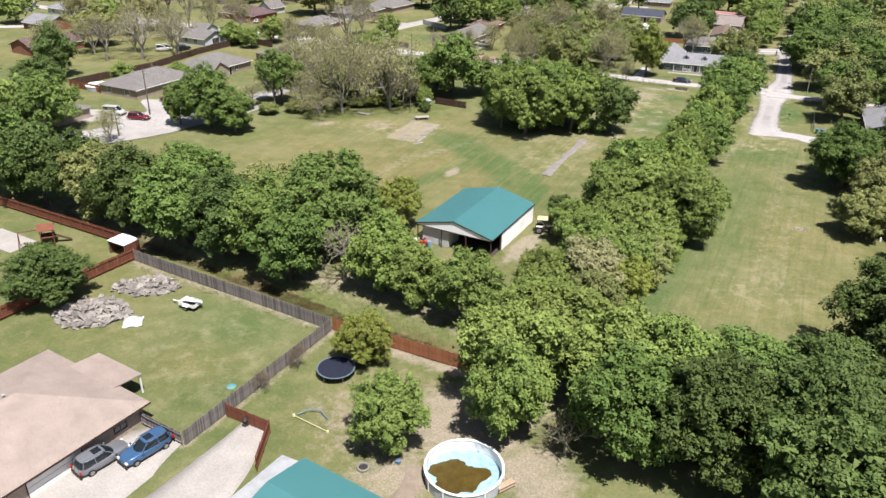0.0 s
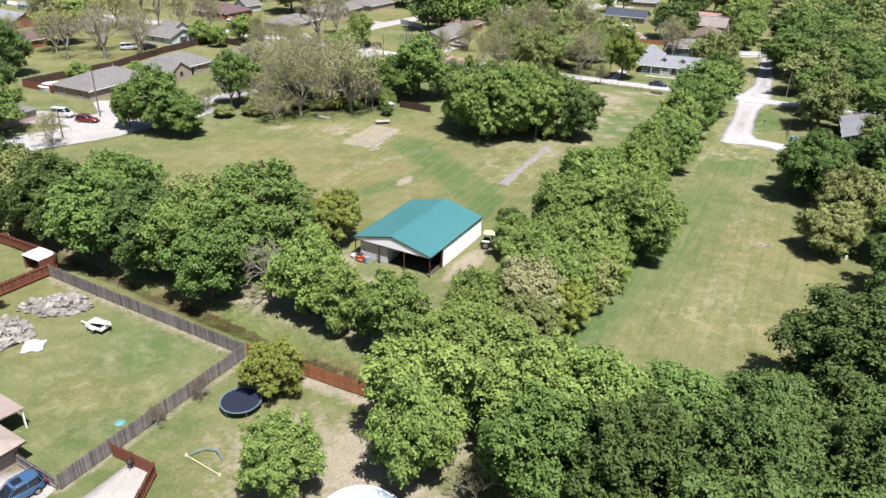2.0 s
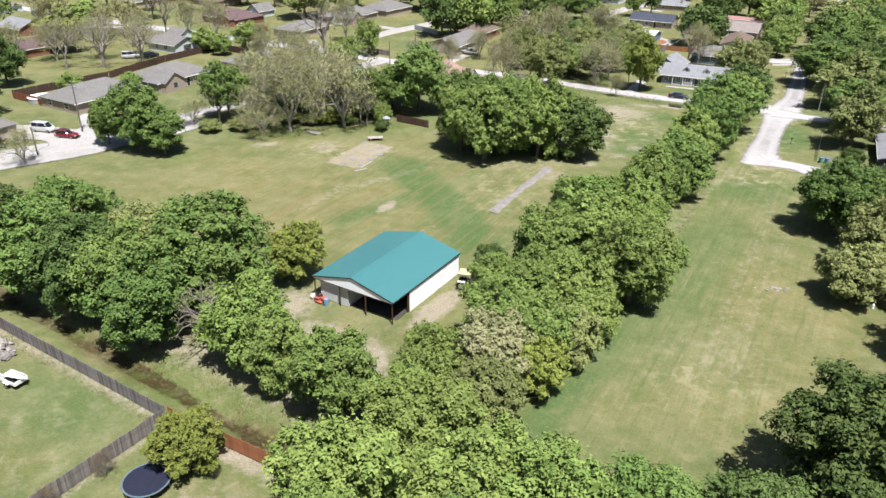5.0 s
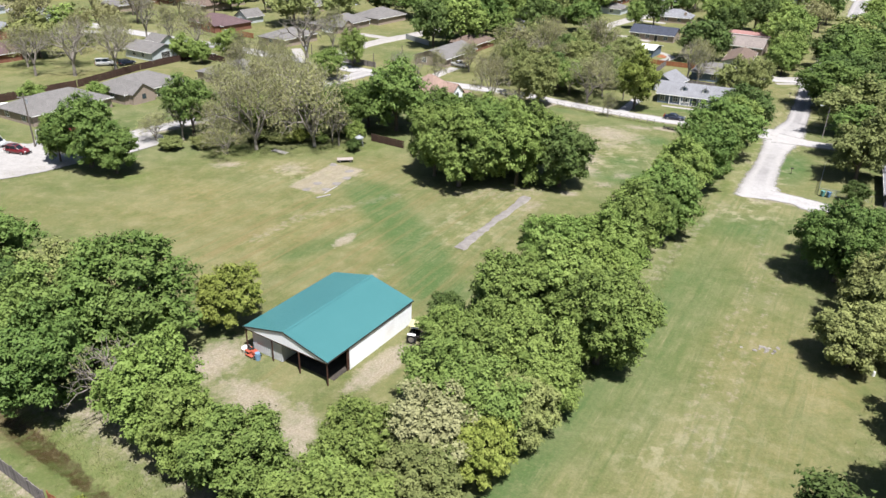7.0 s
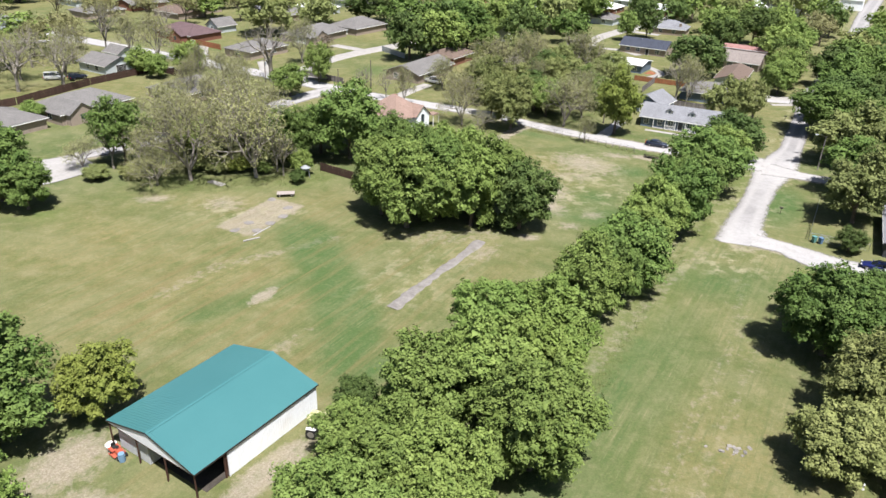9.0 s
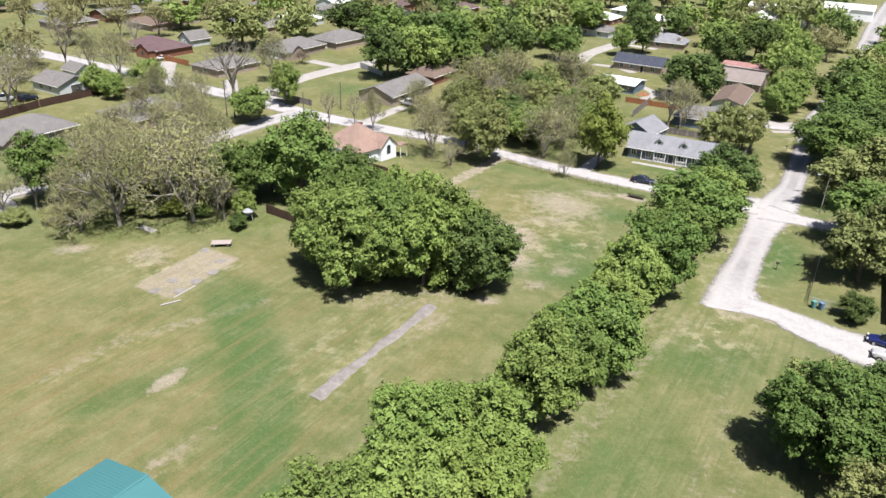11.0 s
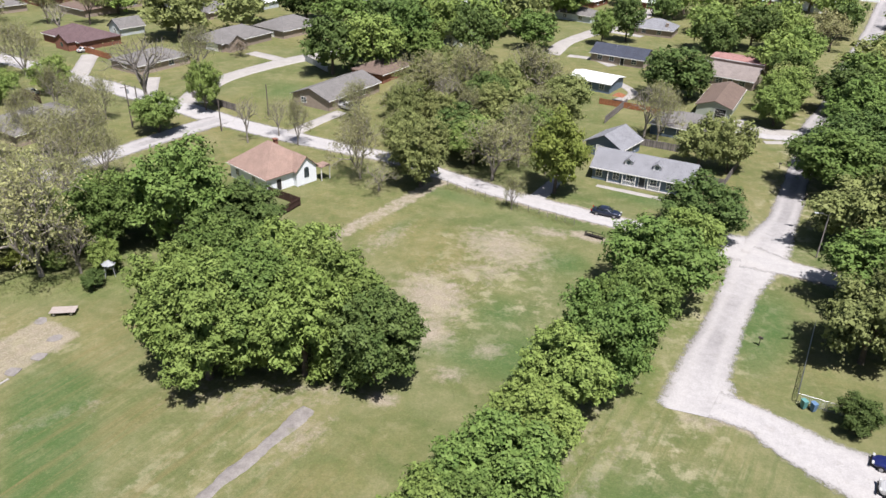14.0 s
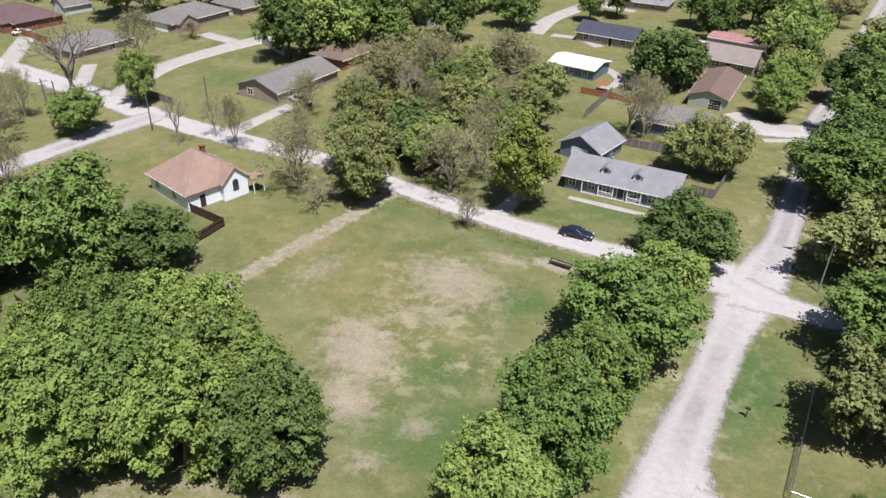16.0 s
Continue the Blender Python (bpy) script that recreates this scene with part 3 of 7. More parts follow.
lush = most(
    soft(near_line([(22, 68), (31, 82), (44, 106), (50, 120)]), 0.8, 2.6) * 0.9,
    soft(near_line([(2, 144), (8.4, 133), (14.7, 120), (17.5, 111)]), 1.8, 5.0) * 1.3, soft(near_line([(8.4, 133), (4, 126), (-4, 118)]), 0.8, 3.0) * 0.7, blob(56, 180.5, 4.5, 5, -30, 0.8) * 0.9, blob(48, 166, 4, 5, 0, 0.9) * 0.8, blob(37, 201, 9, 2.5, -25, 0.9) * 0.7, blob(31.5, 188.5, 1.6, 6, -28, 0.9) * 0.6, blob(45, 156, 9, 4, -20, 0.9) * 0.9,
    blob(62, 137, 9, 7, 0, 0.9), blob(80, 168, 5, 12, -22, 0.6), blob(50, 157, 8, 7, 0, 0.9), blob(47, 108, 7, 36, -25, 0.7) * 0.55, blob(-23, 72, 11, 6, -28, 0.9) * 0.45, blob(-8, 227, 9, 4, -20, 0.8) * 0.6, blob(-8, 254, 10, 8, 60, 0.7) * 0.7, blob(70, 205, 9, 3.5, -20, 0.7) * 0.7,
)
HEDGE = [(16, 74), (27, 92), (40, 114), (49, 132), (59, 152), (70, 174), (78, 192)]
rank = most(soft(near_line(HEDGE), 3.5, 8.0) * 0.9, soft(np.abs(d_ditch), 1.5, 5.0), soft(near_line([(-30, 160), (-14, 162), (-2, 166)]), 1.5, 5.5), blob(-40, 143, 6, 4, 0, 0.8))
wet = soft(d_ditch, 0.5, 1.4) * (PX < 6) * (0.78 + 0.22 * np.sin(PX * 0.31 + 0.6)) * (PX > -60)
mud = soft(d_ditch, 1.0, 3.0) * (PX < 6) * (0.62 + 0.38 * np.sin(PX * 0.27 + 1.1)) * (PX > -62)
su, sv = (PX + 6.2) * math.cos(radians(69.1)) + (PY - 148.3) * math.sin(radians(69.1)), -(PX + 6.2) * math.sin(radians(69.1)) + (PY - 148.3) * math.cos(radians(69.1))
pad = np.clip((7.3 - np.abs(su)) / 1.0, 0, 1) * np.clip((3.9 - np.abs(sv)) / 0.8, 0, 1)
dirt, pale = np.maximum(dirt, 0.95 * pad), np.maximum(pale, 0.3 * pad)
mown = most(soft(near_line([(38, 70), (49, 95), (62, 124), (67, 143)]), 9, 13)) * 1.0
mown = np.maximum(mown, 0.9 * blob(0, 125, 48, 42, 60, 0.35))
scuff = blob(2, 122, 44, 38, 60, 0.5)

fleck = most(blob(51, 168, 6, 8, -25, 0.8), blob(38.5, 184.6, 4, 3, 0, 0.8) * 0.9, blob(44, 172, 14, 24, -25, 0.7) * 0.7, blob(64, 143, 10, 6, 0, 0.7), blob(-10, 150, 14, 8, 0, 0.7) * 0.8, blob(20, 132, 16, 10, 60, 0.7) * 0.6, blob(44, 84, 10, 10, 0, 0.7) * 0.6, blob(-24, 66, 12, 14, 0, 0.6) * 0.3, soft(near_line(MAIN_ROAD), 3, 6.5) * 0.8)
verges = 0.75 * most(soft(near_line(STREET), 2.3, 3.2), soft(near_line(SIDE_ROAD), 2.3, 3.1), soft(near_line(DRIVE_EAST), 2.3, 3.2), soft(near_line(WEST_STREET), 2.6, 3.8), soft(np.abs(near_line(TRACK_LINE) - 0.75), 0.35, 1.5) * (0.55 + 0.45 * np.clip((PY - 165) / 40, 0, 1)))
pale = np.maximum(pale, 0.85 * verges)
nx, ny = len(GX), len(GY)
idx = np.arange(nx * ny).reshape(ny, nx)
quads = np.stack([idx[:-1, :-1], idx[:-1, 1:], idx[1:, 1:], idx[1:, :-1]], -1).reshape(-1, 4)
gm = bpy.data.meshes.new("ground")
gm.from_pydata(np.stack([PX, PY, PZ], -1).reshape(-1, 3).tolist(), [], quads.tolist())
for name, field in (("dirt", dirt), ("pale", pale), ("dry", dry), ("lush", lush), ("rank", rank), ("wet", wet), ("mud", mud), ("mown", mown), ("fleck", fleck), ("scuff", scuff)):
    gm.attributes.new(name, "FLOAT", "POINT").data.foreach_set("value", np.ascontiguousarray(field.reshape(-1), dtype=np.float32))
gm.materials.append(GROUND)
gm.polygons.foreach_set("use_smooth", [True] * len(gm.polygons))
tagged(new("ground", gm), "mown grass with dry patches, bare soil and a muddy ditch", "ground", kind="structure")


# ---- roads, drives and slabs ----
def glide(points, step=1.4):
    """A smooth line through the points (Catmull-Rom)."""
    pts = [Vector(p) for p in points]
    pts = [2 * pts[0] - pts[1]] + pts + [2 * pts[-1] - pts[-2]]
    out = []
    for a, b, c, d in zip(pts, pts[1:], pts[2:], pts[3:]):
        n = max(2, int((c - b).length / step))
        for i in range(n):
            t = i / n
            out.append(0.5 * (2 * b + (c - a) * t + (2 * a - 5 * b + 4 * c - d) * t * t + (3 * b - a - 3 * c + d) * t ** 3))
    return out + [pts[-2]]


def ribbon(name, line, width, mat, z, label, category, wobble=0.25, ends=1.0, seed=0, skirt=0.25, grey=0.0):
    """A strip of paving with uneven edges; width is a number or one number a point."""
    rng = random.Random(seed)
    path = glide(line, 0.5)
    reach = np.cumsum([0.0] + [(q - p).length for p, q in zip(path, path[1:])])
    stops = [reach[min(range(len(path)), key=lambda i: (path[i] - Vector(c)).length)] for c in line]
    widths = np.interp(reach, stops, width if isinstance(width, list) else [width] * len(line))
    verts, faces = [], []
    across = (-1, -0.55, 0, 0.55, 1)
    greys = np.interp(reach, stops, grey if isinstance(grey, list) else [grey] * len(line))
    for i, p in enumerate(path):
        t = (path[min(i + 1, len(path) - 1)] - path[max(i - 1, 0)]).normalized()
        n = Vector((-t.y, t.x))
        w = widths[i] / 2 * (ends if i in (0, len(path) - 1) else 1)
        el, er = (wobble * (1.5 * noise.noise((p.x * 0.23, p.y * 0.23, seed + s)) + 0.9 * noise.noise((p.x * 0.9, p.y * 0.9, seed + s)) + rng.uniform(-0.3, 0.3)) for s in (0.3, 7.7))
        for a in across:
            off = a * w + (el if a < -0.9 else er if a > 0.9 else 0)
            verts.append((p.x + n.x * off, p.y + n.y * off, z + 0.02 * (1 - a * a)))
        for a, off in ((-1, -w + el - skirt), (1, w + er + skirt)):
            verts.append((p.x + n.x * off, p.y + n.y * off, -0.12))
    k = 7
    for i in range(len(path) - 1):
        a, b = i * k, (i + 1) * k
        order = [5, 0, 1, 2, 3, 4, 6]
        for u, v in zip(order, order[1:]):
            faces.append((a + u, a + v, b + v, b + u))
    me = py_mesh(name, verts, [f[::-1] for f in faces], mat, True)
    if mat is WORN_ROAD:
        me.attributes.new("across", "FLOAT", "POINT").data.foreach_set("value", np.tile(np.array(across + (-1.1, 1.1), dtype=np.float32), len(path)))
        me.attributes.new("lane", "FLOAT", "POINT").data.foreach_set("value", np.tile(np.abs(np.array(across + (-1.1, 1.1), dtype=np.float32)), len(path)))
        me.attributes.new("grey", "FLOAT", "POINT").data.foreach_set("value", np.repeat(greys, 7).astype(np.float32))
    return tagged(new(name, me), label, category, kind="structure")


def apron(name, corners, z, label, category, grey):
    """Paving inside a smooth closed outline."""
    ring = glide(corners + corners[:1], 0.7)[:-1]
    edge = [(p.x + 0.22 * noise.noise((p.x * 0.7, p.y * 0.7, 3.1)), p.y + 0.22 * noise.noise((p.x * 0.7, p.y * 0.7, 8.4))) for p in ring]
    n = len(edge)
    ex, ey = np.array(edge).T
    qx, qy = (q.ravel() for q in np.meshgrid(np.arange(ex.min(), ex.max(), 0.7), np.arange(ey.min(), ey.max(), 0.7)))
    turns = np.zeros(len(qx), int)
    for k in range(n):
        (ax, ay), (bx, by) = edge[k], edge[(k + 1) % n]
        turns += ((ay > qy) != (by > qy)) & (qx < (bx - ax) * (qy - ay) / ((by - ay) or 1e-9) + ax)
    deep = near_line(edge + edge[:1], qx, qy)
    inside = [Vector((x, y)) for x, y, k, d in zip(qx, qy, turns, deep) if k % 2 and d > 0.5]
    flat, _, tris, _, _, _ = geometry.delaunay_2d_cdt([Vector(e) for e in edge] + inside, [(k, (k + 1) % n) for k in range(n)], [], 1, 0.001)
    verts = [(v.x, v.y, z) for v in flat]
    tris = [t if (flat[t[1]] - flat[t[0]]).cross(flat[t[2]] - flat[t[0]]) > 0 else t[::-1] for t in tris]
    me = py_mesh(name, verts, [tuple(t) for t in tris], WORN_ROAD, True)
    near = near_line(edge + edge[:1], np.array([v.x for v in flat]), np.array([v.y for v in flat]))
    me.attributes.new("grey", "FLOAT", "POINT").data.foreach_set("value", np.full(len(flat), grey, dtype=np.float32))
    me.attributes.new("lane", "FLOAT", "POINT").data.foreach_set("value", np.full(len(flat), 0.95, dtype=np.float32))
    me.attributes.new("across", "FLOAT", "POINT").data.foreach_set("value", np.clip(1.05 - near / 1.6, 0, 1.05).astype(np.float32))
    return tagged(new(name, me), label, category, kind="structure")


ribbon("road_main", MAIN_ROAD, [9.4, 8.6, 6.2, 5.1, 5.4, 8.4, 5.0, 4.5, 4.4, 5.0, 6.0, 6.0, 7, 8, 8], WORN_ROAD, 0.02, "pale worn asphalt lane with crumbling edges", "road", 0.15, 0.8, 1, grey=[0.1, 0.2, 0.5, 0.65, 0.5, 0.1, 0.75, 0.9, 0.9, 0.8, 0.8, 0.7, 0.7, 0.7, 0.7])
ribbon("road_street", STREET, [9.5, 5.0, 4.6, 4.6, 5.2, 6, 6.5, 7, 7, 7, 7, 7], WORN_ROAD, 0.032, "pale dusty gravel street", "road", 0.18, 1, 2)
ribbon("road_west", WEST_STREET, [7, 6.5, 6, 5, 5, 5.5, 6.5, 7], WORN_ROAD, 0.045, "pale grey gravel lane", "road", 0.18, 1, 3, grey=0.5)
ribbon("road_side", SIDE_ROAD, [8.5, 5, 4.6, 4.5, 4.5], WORN_ROAD, 0.058, "bright white gravel side road", "road", 0.18, 1, 4)
ribbon("driveway_east", DRIVE_EAST, [5.2, 4.8, 6.4, 8.0, 8.0, 7.0], WORN_ROAD, 0.071, "bright white gravel drive", "driveway", 0.18, 1, 5)
apron("parking_lot", [(-70, 131), (-63.5, 136.5), (-57, 142), (-51.5, 149.5), (-45.8, 156), (-42.8, 163), (-46.5, 167.5), (-52, 168.4), (-57.5, 164.6), (-62.5, 164.4), (-69, 168.3), (-73, 166.6), (-68, 157.5), (-74, 158), (-81, 158.6), (-84.5, 154), (-79, 149), (-71.5, 149), (-68, 145.8), (-70, 141), (-76, 136)], 0.084, "worn pale grey paved lot beside a field", "lot", 0.5)
ribbon("cul_de_sac", [(-25.5, 240), (-28, 251), (-27, 260), (-23, 270), (-17.5, 280), (-12, 288), (0, 306)], [8, 6, 5.5, 5.5, 6, 6, 6], CONCRETE, 0.084, "pale concrete side street", "road", 0.1, 1, 8)
for k, (line, wide) in enumerate((([(-17.5, 281), (-22.3, 284), (-30, 288)], 4.0), ([(-62, 255), (-66, 264), (-71, 276)], 4.6), ([(2, 225), (5, 233), (8.5, 241)], 3.2), ([(-38, 244), (-41, 251), (-44, 258)], 3.4), ([(60, 306), (68, 303), (72, 296)], 3.0), ([(72, 345), (80, 341), (85, 338)], 3.4), ([(64, 285), (71, 280), (75, 270), (70, 262)], 2.6), ([(107, 246), (100, 246.5), (96, 253)], 5.0))):
    ribbon("driveway_far", line, wide, CONCRETE, 0.026 + 0.004 * k, "pale concrete house drive", "driveway", 0.08, 1, 30 + k, 0.02)
ribbon("road_north", [(110, 246), (101, 244), (90, 247)], [7, 6, 4], WORN_ROAD, 0.045, "short grey asphalt apron", "road", 0.3, 0.8, 9)
ribbon("road_far", [(55, 306), (60, 324), (72, 345), (83, 361), (98, 398), (120, 450)], [5, 5, 6, 6, 7, 7], CONCRETE, 0.02, "pale concrete street", "road", 0.15, 1, 10)
ribbon("street_far_west", [(-200, 250), (-150, 262), (-110, 274)], 6.0, WORN_ROAD, 0.02, "pale street", "road", 0.2, 1, 11)
ribbon("old_strip", [(19.3, 123.5), (22.5, 130), (26, 137.5), (29.4, 145)], [1.7, 1.4, 1.2, 1.6], OLD_SLAB, 0.03, "crumbling grey strip of old paving in the grass", "paving", 0.26, 0.8, 12, 0.1)
ribbon("driveway_yard", [(-14.9, 53.2), (-16.2, 48), (-18.5, 42), (-22, 33)], [2.6, 5.2, 7, 8], CONCRETE, 0.03, "clean pale concrete drive", "driveway", 0.03, 1, 13, 0.02)
ribbon("driveway_cars", [(-22.6, 51.6), (-25.2, 48.2), (-28.2, 42.8), (-32, 36)], [4.2, 7.6, 8.2, 8.5], CONCRETE, 0.03, "clean pale concrete parking drive", "driveway", 0.03, 1, 14, 0.02)
ribbon("garden_path", [(1.2, 48.5), (0.6, 46), (-1, 43), (-2, 40)], [2.2, 1.6, 1.4, 2], SOIL, 0.03, "trodden sandy path beside the pool", "path", 0.2, 1, 15)
ribbon("front_walk", [(62.5, 209.7), (68.5, 207.6), (74, 205.6)], [1.1, 1.3, 1.1], CONCRETE, 0.03, "concrete front walk", "path", 0.03, 1, 16, 0.02)
ribbon("driveway_house", [(52, 202.5), (54.5, 208), (57.5, 215)], [3.2, 2.8, 2.8], WORN_ROAD, 0.03, "gravel house drive", "driveway", 0.25, 1, 17)
ribbon("crossing_apron", [(98.5, 239), (105, 240)], 1.6, CONCRETE, 0.09, "white concrete crossing slab", "paving", 0.05, 1, 18, 0.02)
# ---- trees ----
def crown_mesh(name, seed, sprays, size, clumps=190, r=5.0, low=1.3, high=10.0, clump=0.6):
    """A crown r wide and from low to high: a few great boughs, set with many small leaf clumps that stand clear of one another."""
    rng = np.random.default_rng(seed)
    mid, half = (low + high) / 2, (high - low) / 2
    grade = np.array([r, r, half])
    boughs = 24
    turn = rng.uniform(0, 6.28) + np.arange(boughs) * 2.4 + rng.uniform(-0.4, 0.4, boughs)
    rise = np.linspace(-0.8, 0.95, boughs) + rng.uniform(-0.12, 0.12, boughs)
    flat = np.sqrt(np.clip(1 - rise ** 2, 0.03, 1))
    bough = np.stack([np.cos(turn) * flat, np.sin(turn) * flat, rise], 1) * rng.uniform(0.5, 0.84, boughs)[:, None]
    wide = rng.uniform(0.17, 0.31, boughs)
    bough = np.concatenate([bough, [[0, 0, -0.1]]])
    wide = np.append(wide, 0.42)
    # clump centres over the boughs' outer faces, kept apart
    k = rng.integers(0, len(wide), clumps * 30)
    d = rng.normal(size=(len(k), 3)) + np.array([0, 0, 0.45])
    d /= np.linalg.norm(d, axis=1)[:, None]
    spot = bough[k] + d * (wide[k] * rng.uniform(0.72, 1.12, len(k)))[:, None]
    deep = (np.linalg.norm(spot[:, None] - bough[None], axis=2) / wide[None]).min(1)
    spot = spot[(deep > 0.68) & (spot[:, 2] > -0.92)] * grade
    kept = np.zeros((0, 3))
    for c in spot:
        if len(kept) == clumps:
            break
        if len(kept) == 0 or (((kept - c) * np.array([1, 1, 1.25])) ** 2).sum(1).min() > (clump * 1.6) ** 2:
            kept = np.vstack([kept, c])
    ball = clump * rng.uniform(0.55, 1.3, len(kept))
    share = ball ** 2 / (ball ** 2).sum()
    fine = int(sprays * 0.92)
    k = rng.choice(len(kept), size=fine, p=share)
    out = kept / (np.linalg.norm(kept, axis=1)[:, None] + 1e-6)
    d = rng.normal(size=(fine, 3)) + 0.5 * out[k]
    d[:, 2] += 0.75
    d /= np.linalg.norm(d, axis=1)[:, None]
    p = kept[k] + d * (ball[k] * rng.uniform(0.6, 1.12, fine))[:, None] * np.array([1, 1, 0.62]) + out[k] * (ball[k] * rng.normal(scale=0.2, size=fine))[:, None]
    # loose leaves deeper inside
    rest = sprays - fine
    k2 = rng.integers(0, len(wide), rest)
    d2 = rng.normal(size=(rest, 3))
    d2 /= np.linalg.norm(d2, axis=1)[:, None]
    p2 = (bough[k2] + d2 * (wide[k2] * rng.uniform(0.05, 0.4, rest))[:, None]) * grade
    p, d = np.concatenate([p, p2]) + np.array([0, 0, mid]), np.concatenate([d, d2])
    keep = p[:, 2] > low * 0.5
    p, d = p[keep], d[keep]
    sizes = np.concatenate([np.full(fine, size), np.full(rest, size * 2.2)])[keep]
    n = 1.0 * d + rng.normal(scale=0.2, size=d.shape) + np.array([0, 0, 0.4])
    n /= np.linalg.norm(n, axis=1)[:, None]
    return spray(name, p, n, sizes, rng)


def spray(name, p, n, size, rng, leaflets=3):
    """Leaf sprays: a few small pointed leaves round each point p, facing about n."""
    p, n = np.repeat(p, leaflets, 0), np.repeat(n, leaflets, 0)
    size = np.repeat(np.broadcast_to(size, (len(p) // leaflets,)), leaflets)[:, None]
    p = p + rng.normal(size=p.shape) * size * 0.55
    n = n + rng.normal(scale=0.22, size=n.shape)
    n /= np.linalg.norm(n, axis=1)[:, None]
    side = np.cross(n, rng.normal(size=n.shape))
    side /= np.linalg.norm(side, axis=1)[:, None]
    up = np.cross(n, side)
    s = rng.uniform(0.6, 1.35, len(p))[:, None] * size
    w = rng.uniform(0.55, 0.85, len(p))[:, None]
    verts = np.stack([p + up * s * 0.6, p - up * s * 0.35 + side * s * w * 0.5, p - up * s * 0.35 - side * s * w * 0.5], 1).reshape(-1, 3)
    me = bpy.data.meshes.new(name)
    m = len(p)
    me.vertices.add(3 * m)
    me.vertices.foreach_set("co", verts.reshape(-1).astype(np.float32))
    me.loops.add(3 * m)
    me.loops.foreach_set("vertex_index", np.arange(3 * m, dtype=np.int32))
    me.polygons.add(m)
    me.polygons.foreach_set("loop_start", np.arange(0, 3 * m, 3, dtype=np.int32))
    me.update(calc_edges=True)
    me.validate()
    me.materials.append(LEAF["g"])
    return me


def stick(verts, faces, p, q, r0, r1, seg):
    p, q = Vector(p), Vector(q)
    axis = (q - p).normalized()
    a = axis.orthogonal().normalized()
    b = axis.cross(a)
    start = len(verts)
    for c, r in ((p, r0), (q, r1)):
        for i in range(seg):
            t = 2 * math.pi * i / seg
            verts.append(c + (a * math.cos(t) + b * math.sin(t)) * r)
    for i in range(seg):
        j = (i + 1) % seg
        faces.append((start + i, start + j, start + seg + j, start + seg + i))


def trunk_mesh(name, seed, limbs=7):
    rng = random.Random(seed)
    verts, faces = [], []
    foot = [Vector((0, 0, -0.3)), Vector((0.02, 0, 0.25)), Vector((rng.uniform(-.15, .15), rng.uniform(-.15, .15), 2.0)), Vector((rng.uniform(-.3, .3), rng.uniform(-.3, .3), 4.2))]
    for (p, q), (a, b) in zip(zip(foot, foot[1:]), ((0.42, 0.3), (0.3, 0.24), (0.24, 0.17))):
        stick(verts, faces, p, q, a, b, 9)
    for i in range(limbs):
        t = 2 * math.pi * (i + rng.random() * 0.6) / limbs
        p = foot[2].lerp(foot[3], rng.uniform(0, 1))
        q = p + Vector((math.cos(t) * 1.5, math.sin(t) * 1.5, rng.uniform(0.9, 1.7)))
        e = q + Vector((math.cos(t) * 1.3, math.sin(t) * 1.3, rng.uniform(0.8, 1.9)))
        stick(verts, faces, p, q, 0.13, 0.08, 6)
        stick(verts, faces, q, e, 0.08, 0.03, 5)
    return py_mesh(name, verts, faces, BARK, True)


def branching(seed, twigs=1.0, r=5.0, h=10.0, stem=2.9):
    """Limbs and twigs of an open-crowned tree, and the ends of its twigs."""
    rng = random.Random(seed)
    verts, faces, tips = [], [], []

    def grow(p, way, length, rad, level):
        bend = Vector((rng.uniform(-1, 1), rng.uniform(-1, 1), rng.uniform(-0.3, 0.6))) * 0.25
        m = p + way * length * 0.55
        q = m + (way + bend).normalized() * length * 0.45
        seg = (8, 6, 5, 4, 3, 3)[level]
        stick(verts, faces, p, m, rad, rad * 0.82, seg)
        stick(verts, faces, m, q, rad * 0.82, rad * 0.6, seg)
        if level >= 3:
            tips.extend((m, q))
        if level == 5:
            return
        count = (5, 3, 3, 3, 3)[level] if twigs > 0.6 else (4, 3, 3, 2, 2)[level]
        spin = rng.uniform(0, 6.28)
        for i in range(count):
            t = spin + 2 * math.pi * i / count + rng.uniform(-0.5, 0.5)
            lean = rng.uniform(0.45, 0.95) if level else rng.uniform(0.35, 0.8)
            a = way.orthogonal().normalized()
            b = way.cross(a)
            out = (way * math.cos(lean) + (a * math.cos(t) + b * math.sin(t)) * math.sin(lean) + Vector((0, 0, 0.12))).normalized()
            grow(m.lerp(q, rng.uniform(0.3, 1.0)), out, (length if level else 2.9) * rng.uniform(0.62, 0.85), rad * 0.6, level + 1)

    grow(Vector((0, 0, -0.2)), Vector((rng.uniform(-.1, .1), rng.uniform(-.1, .1), 1)).normalized(), stem, 0.2 if stem < 2 else 0.27, 0)
    xs = np.array([tuple(v) for v in verts])
    wide, tall = np.percentile(np.hypot(xs[:, 0], xs[:, 1]), 97), xs[:, 2].max()
    grade = np.array([r / wide, r / wide, h / tall])
    return (xs * grade).tolist(), faces, np.array([tuple(v) for v in tips]) * grade


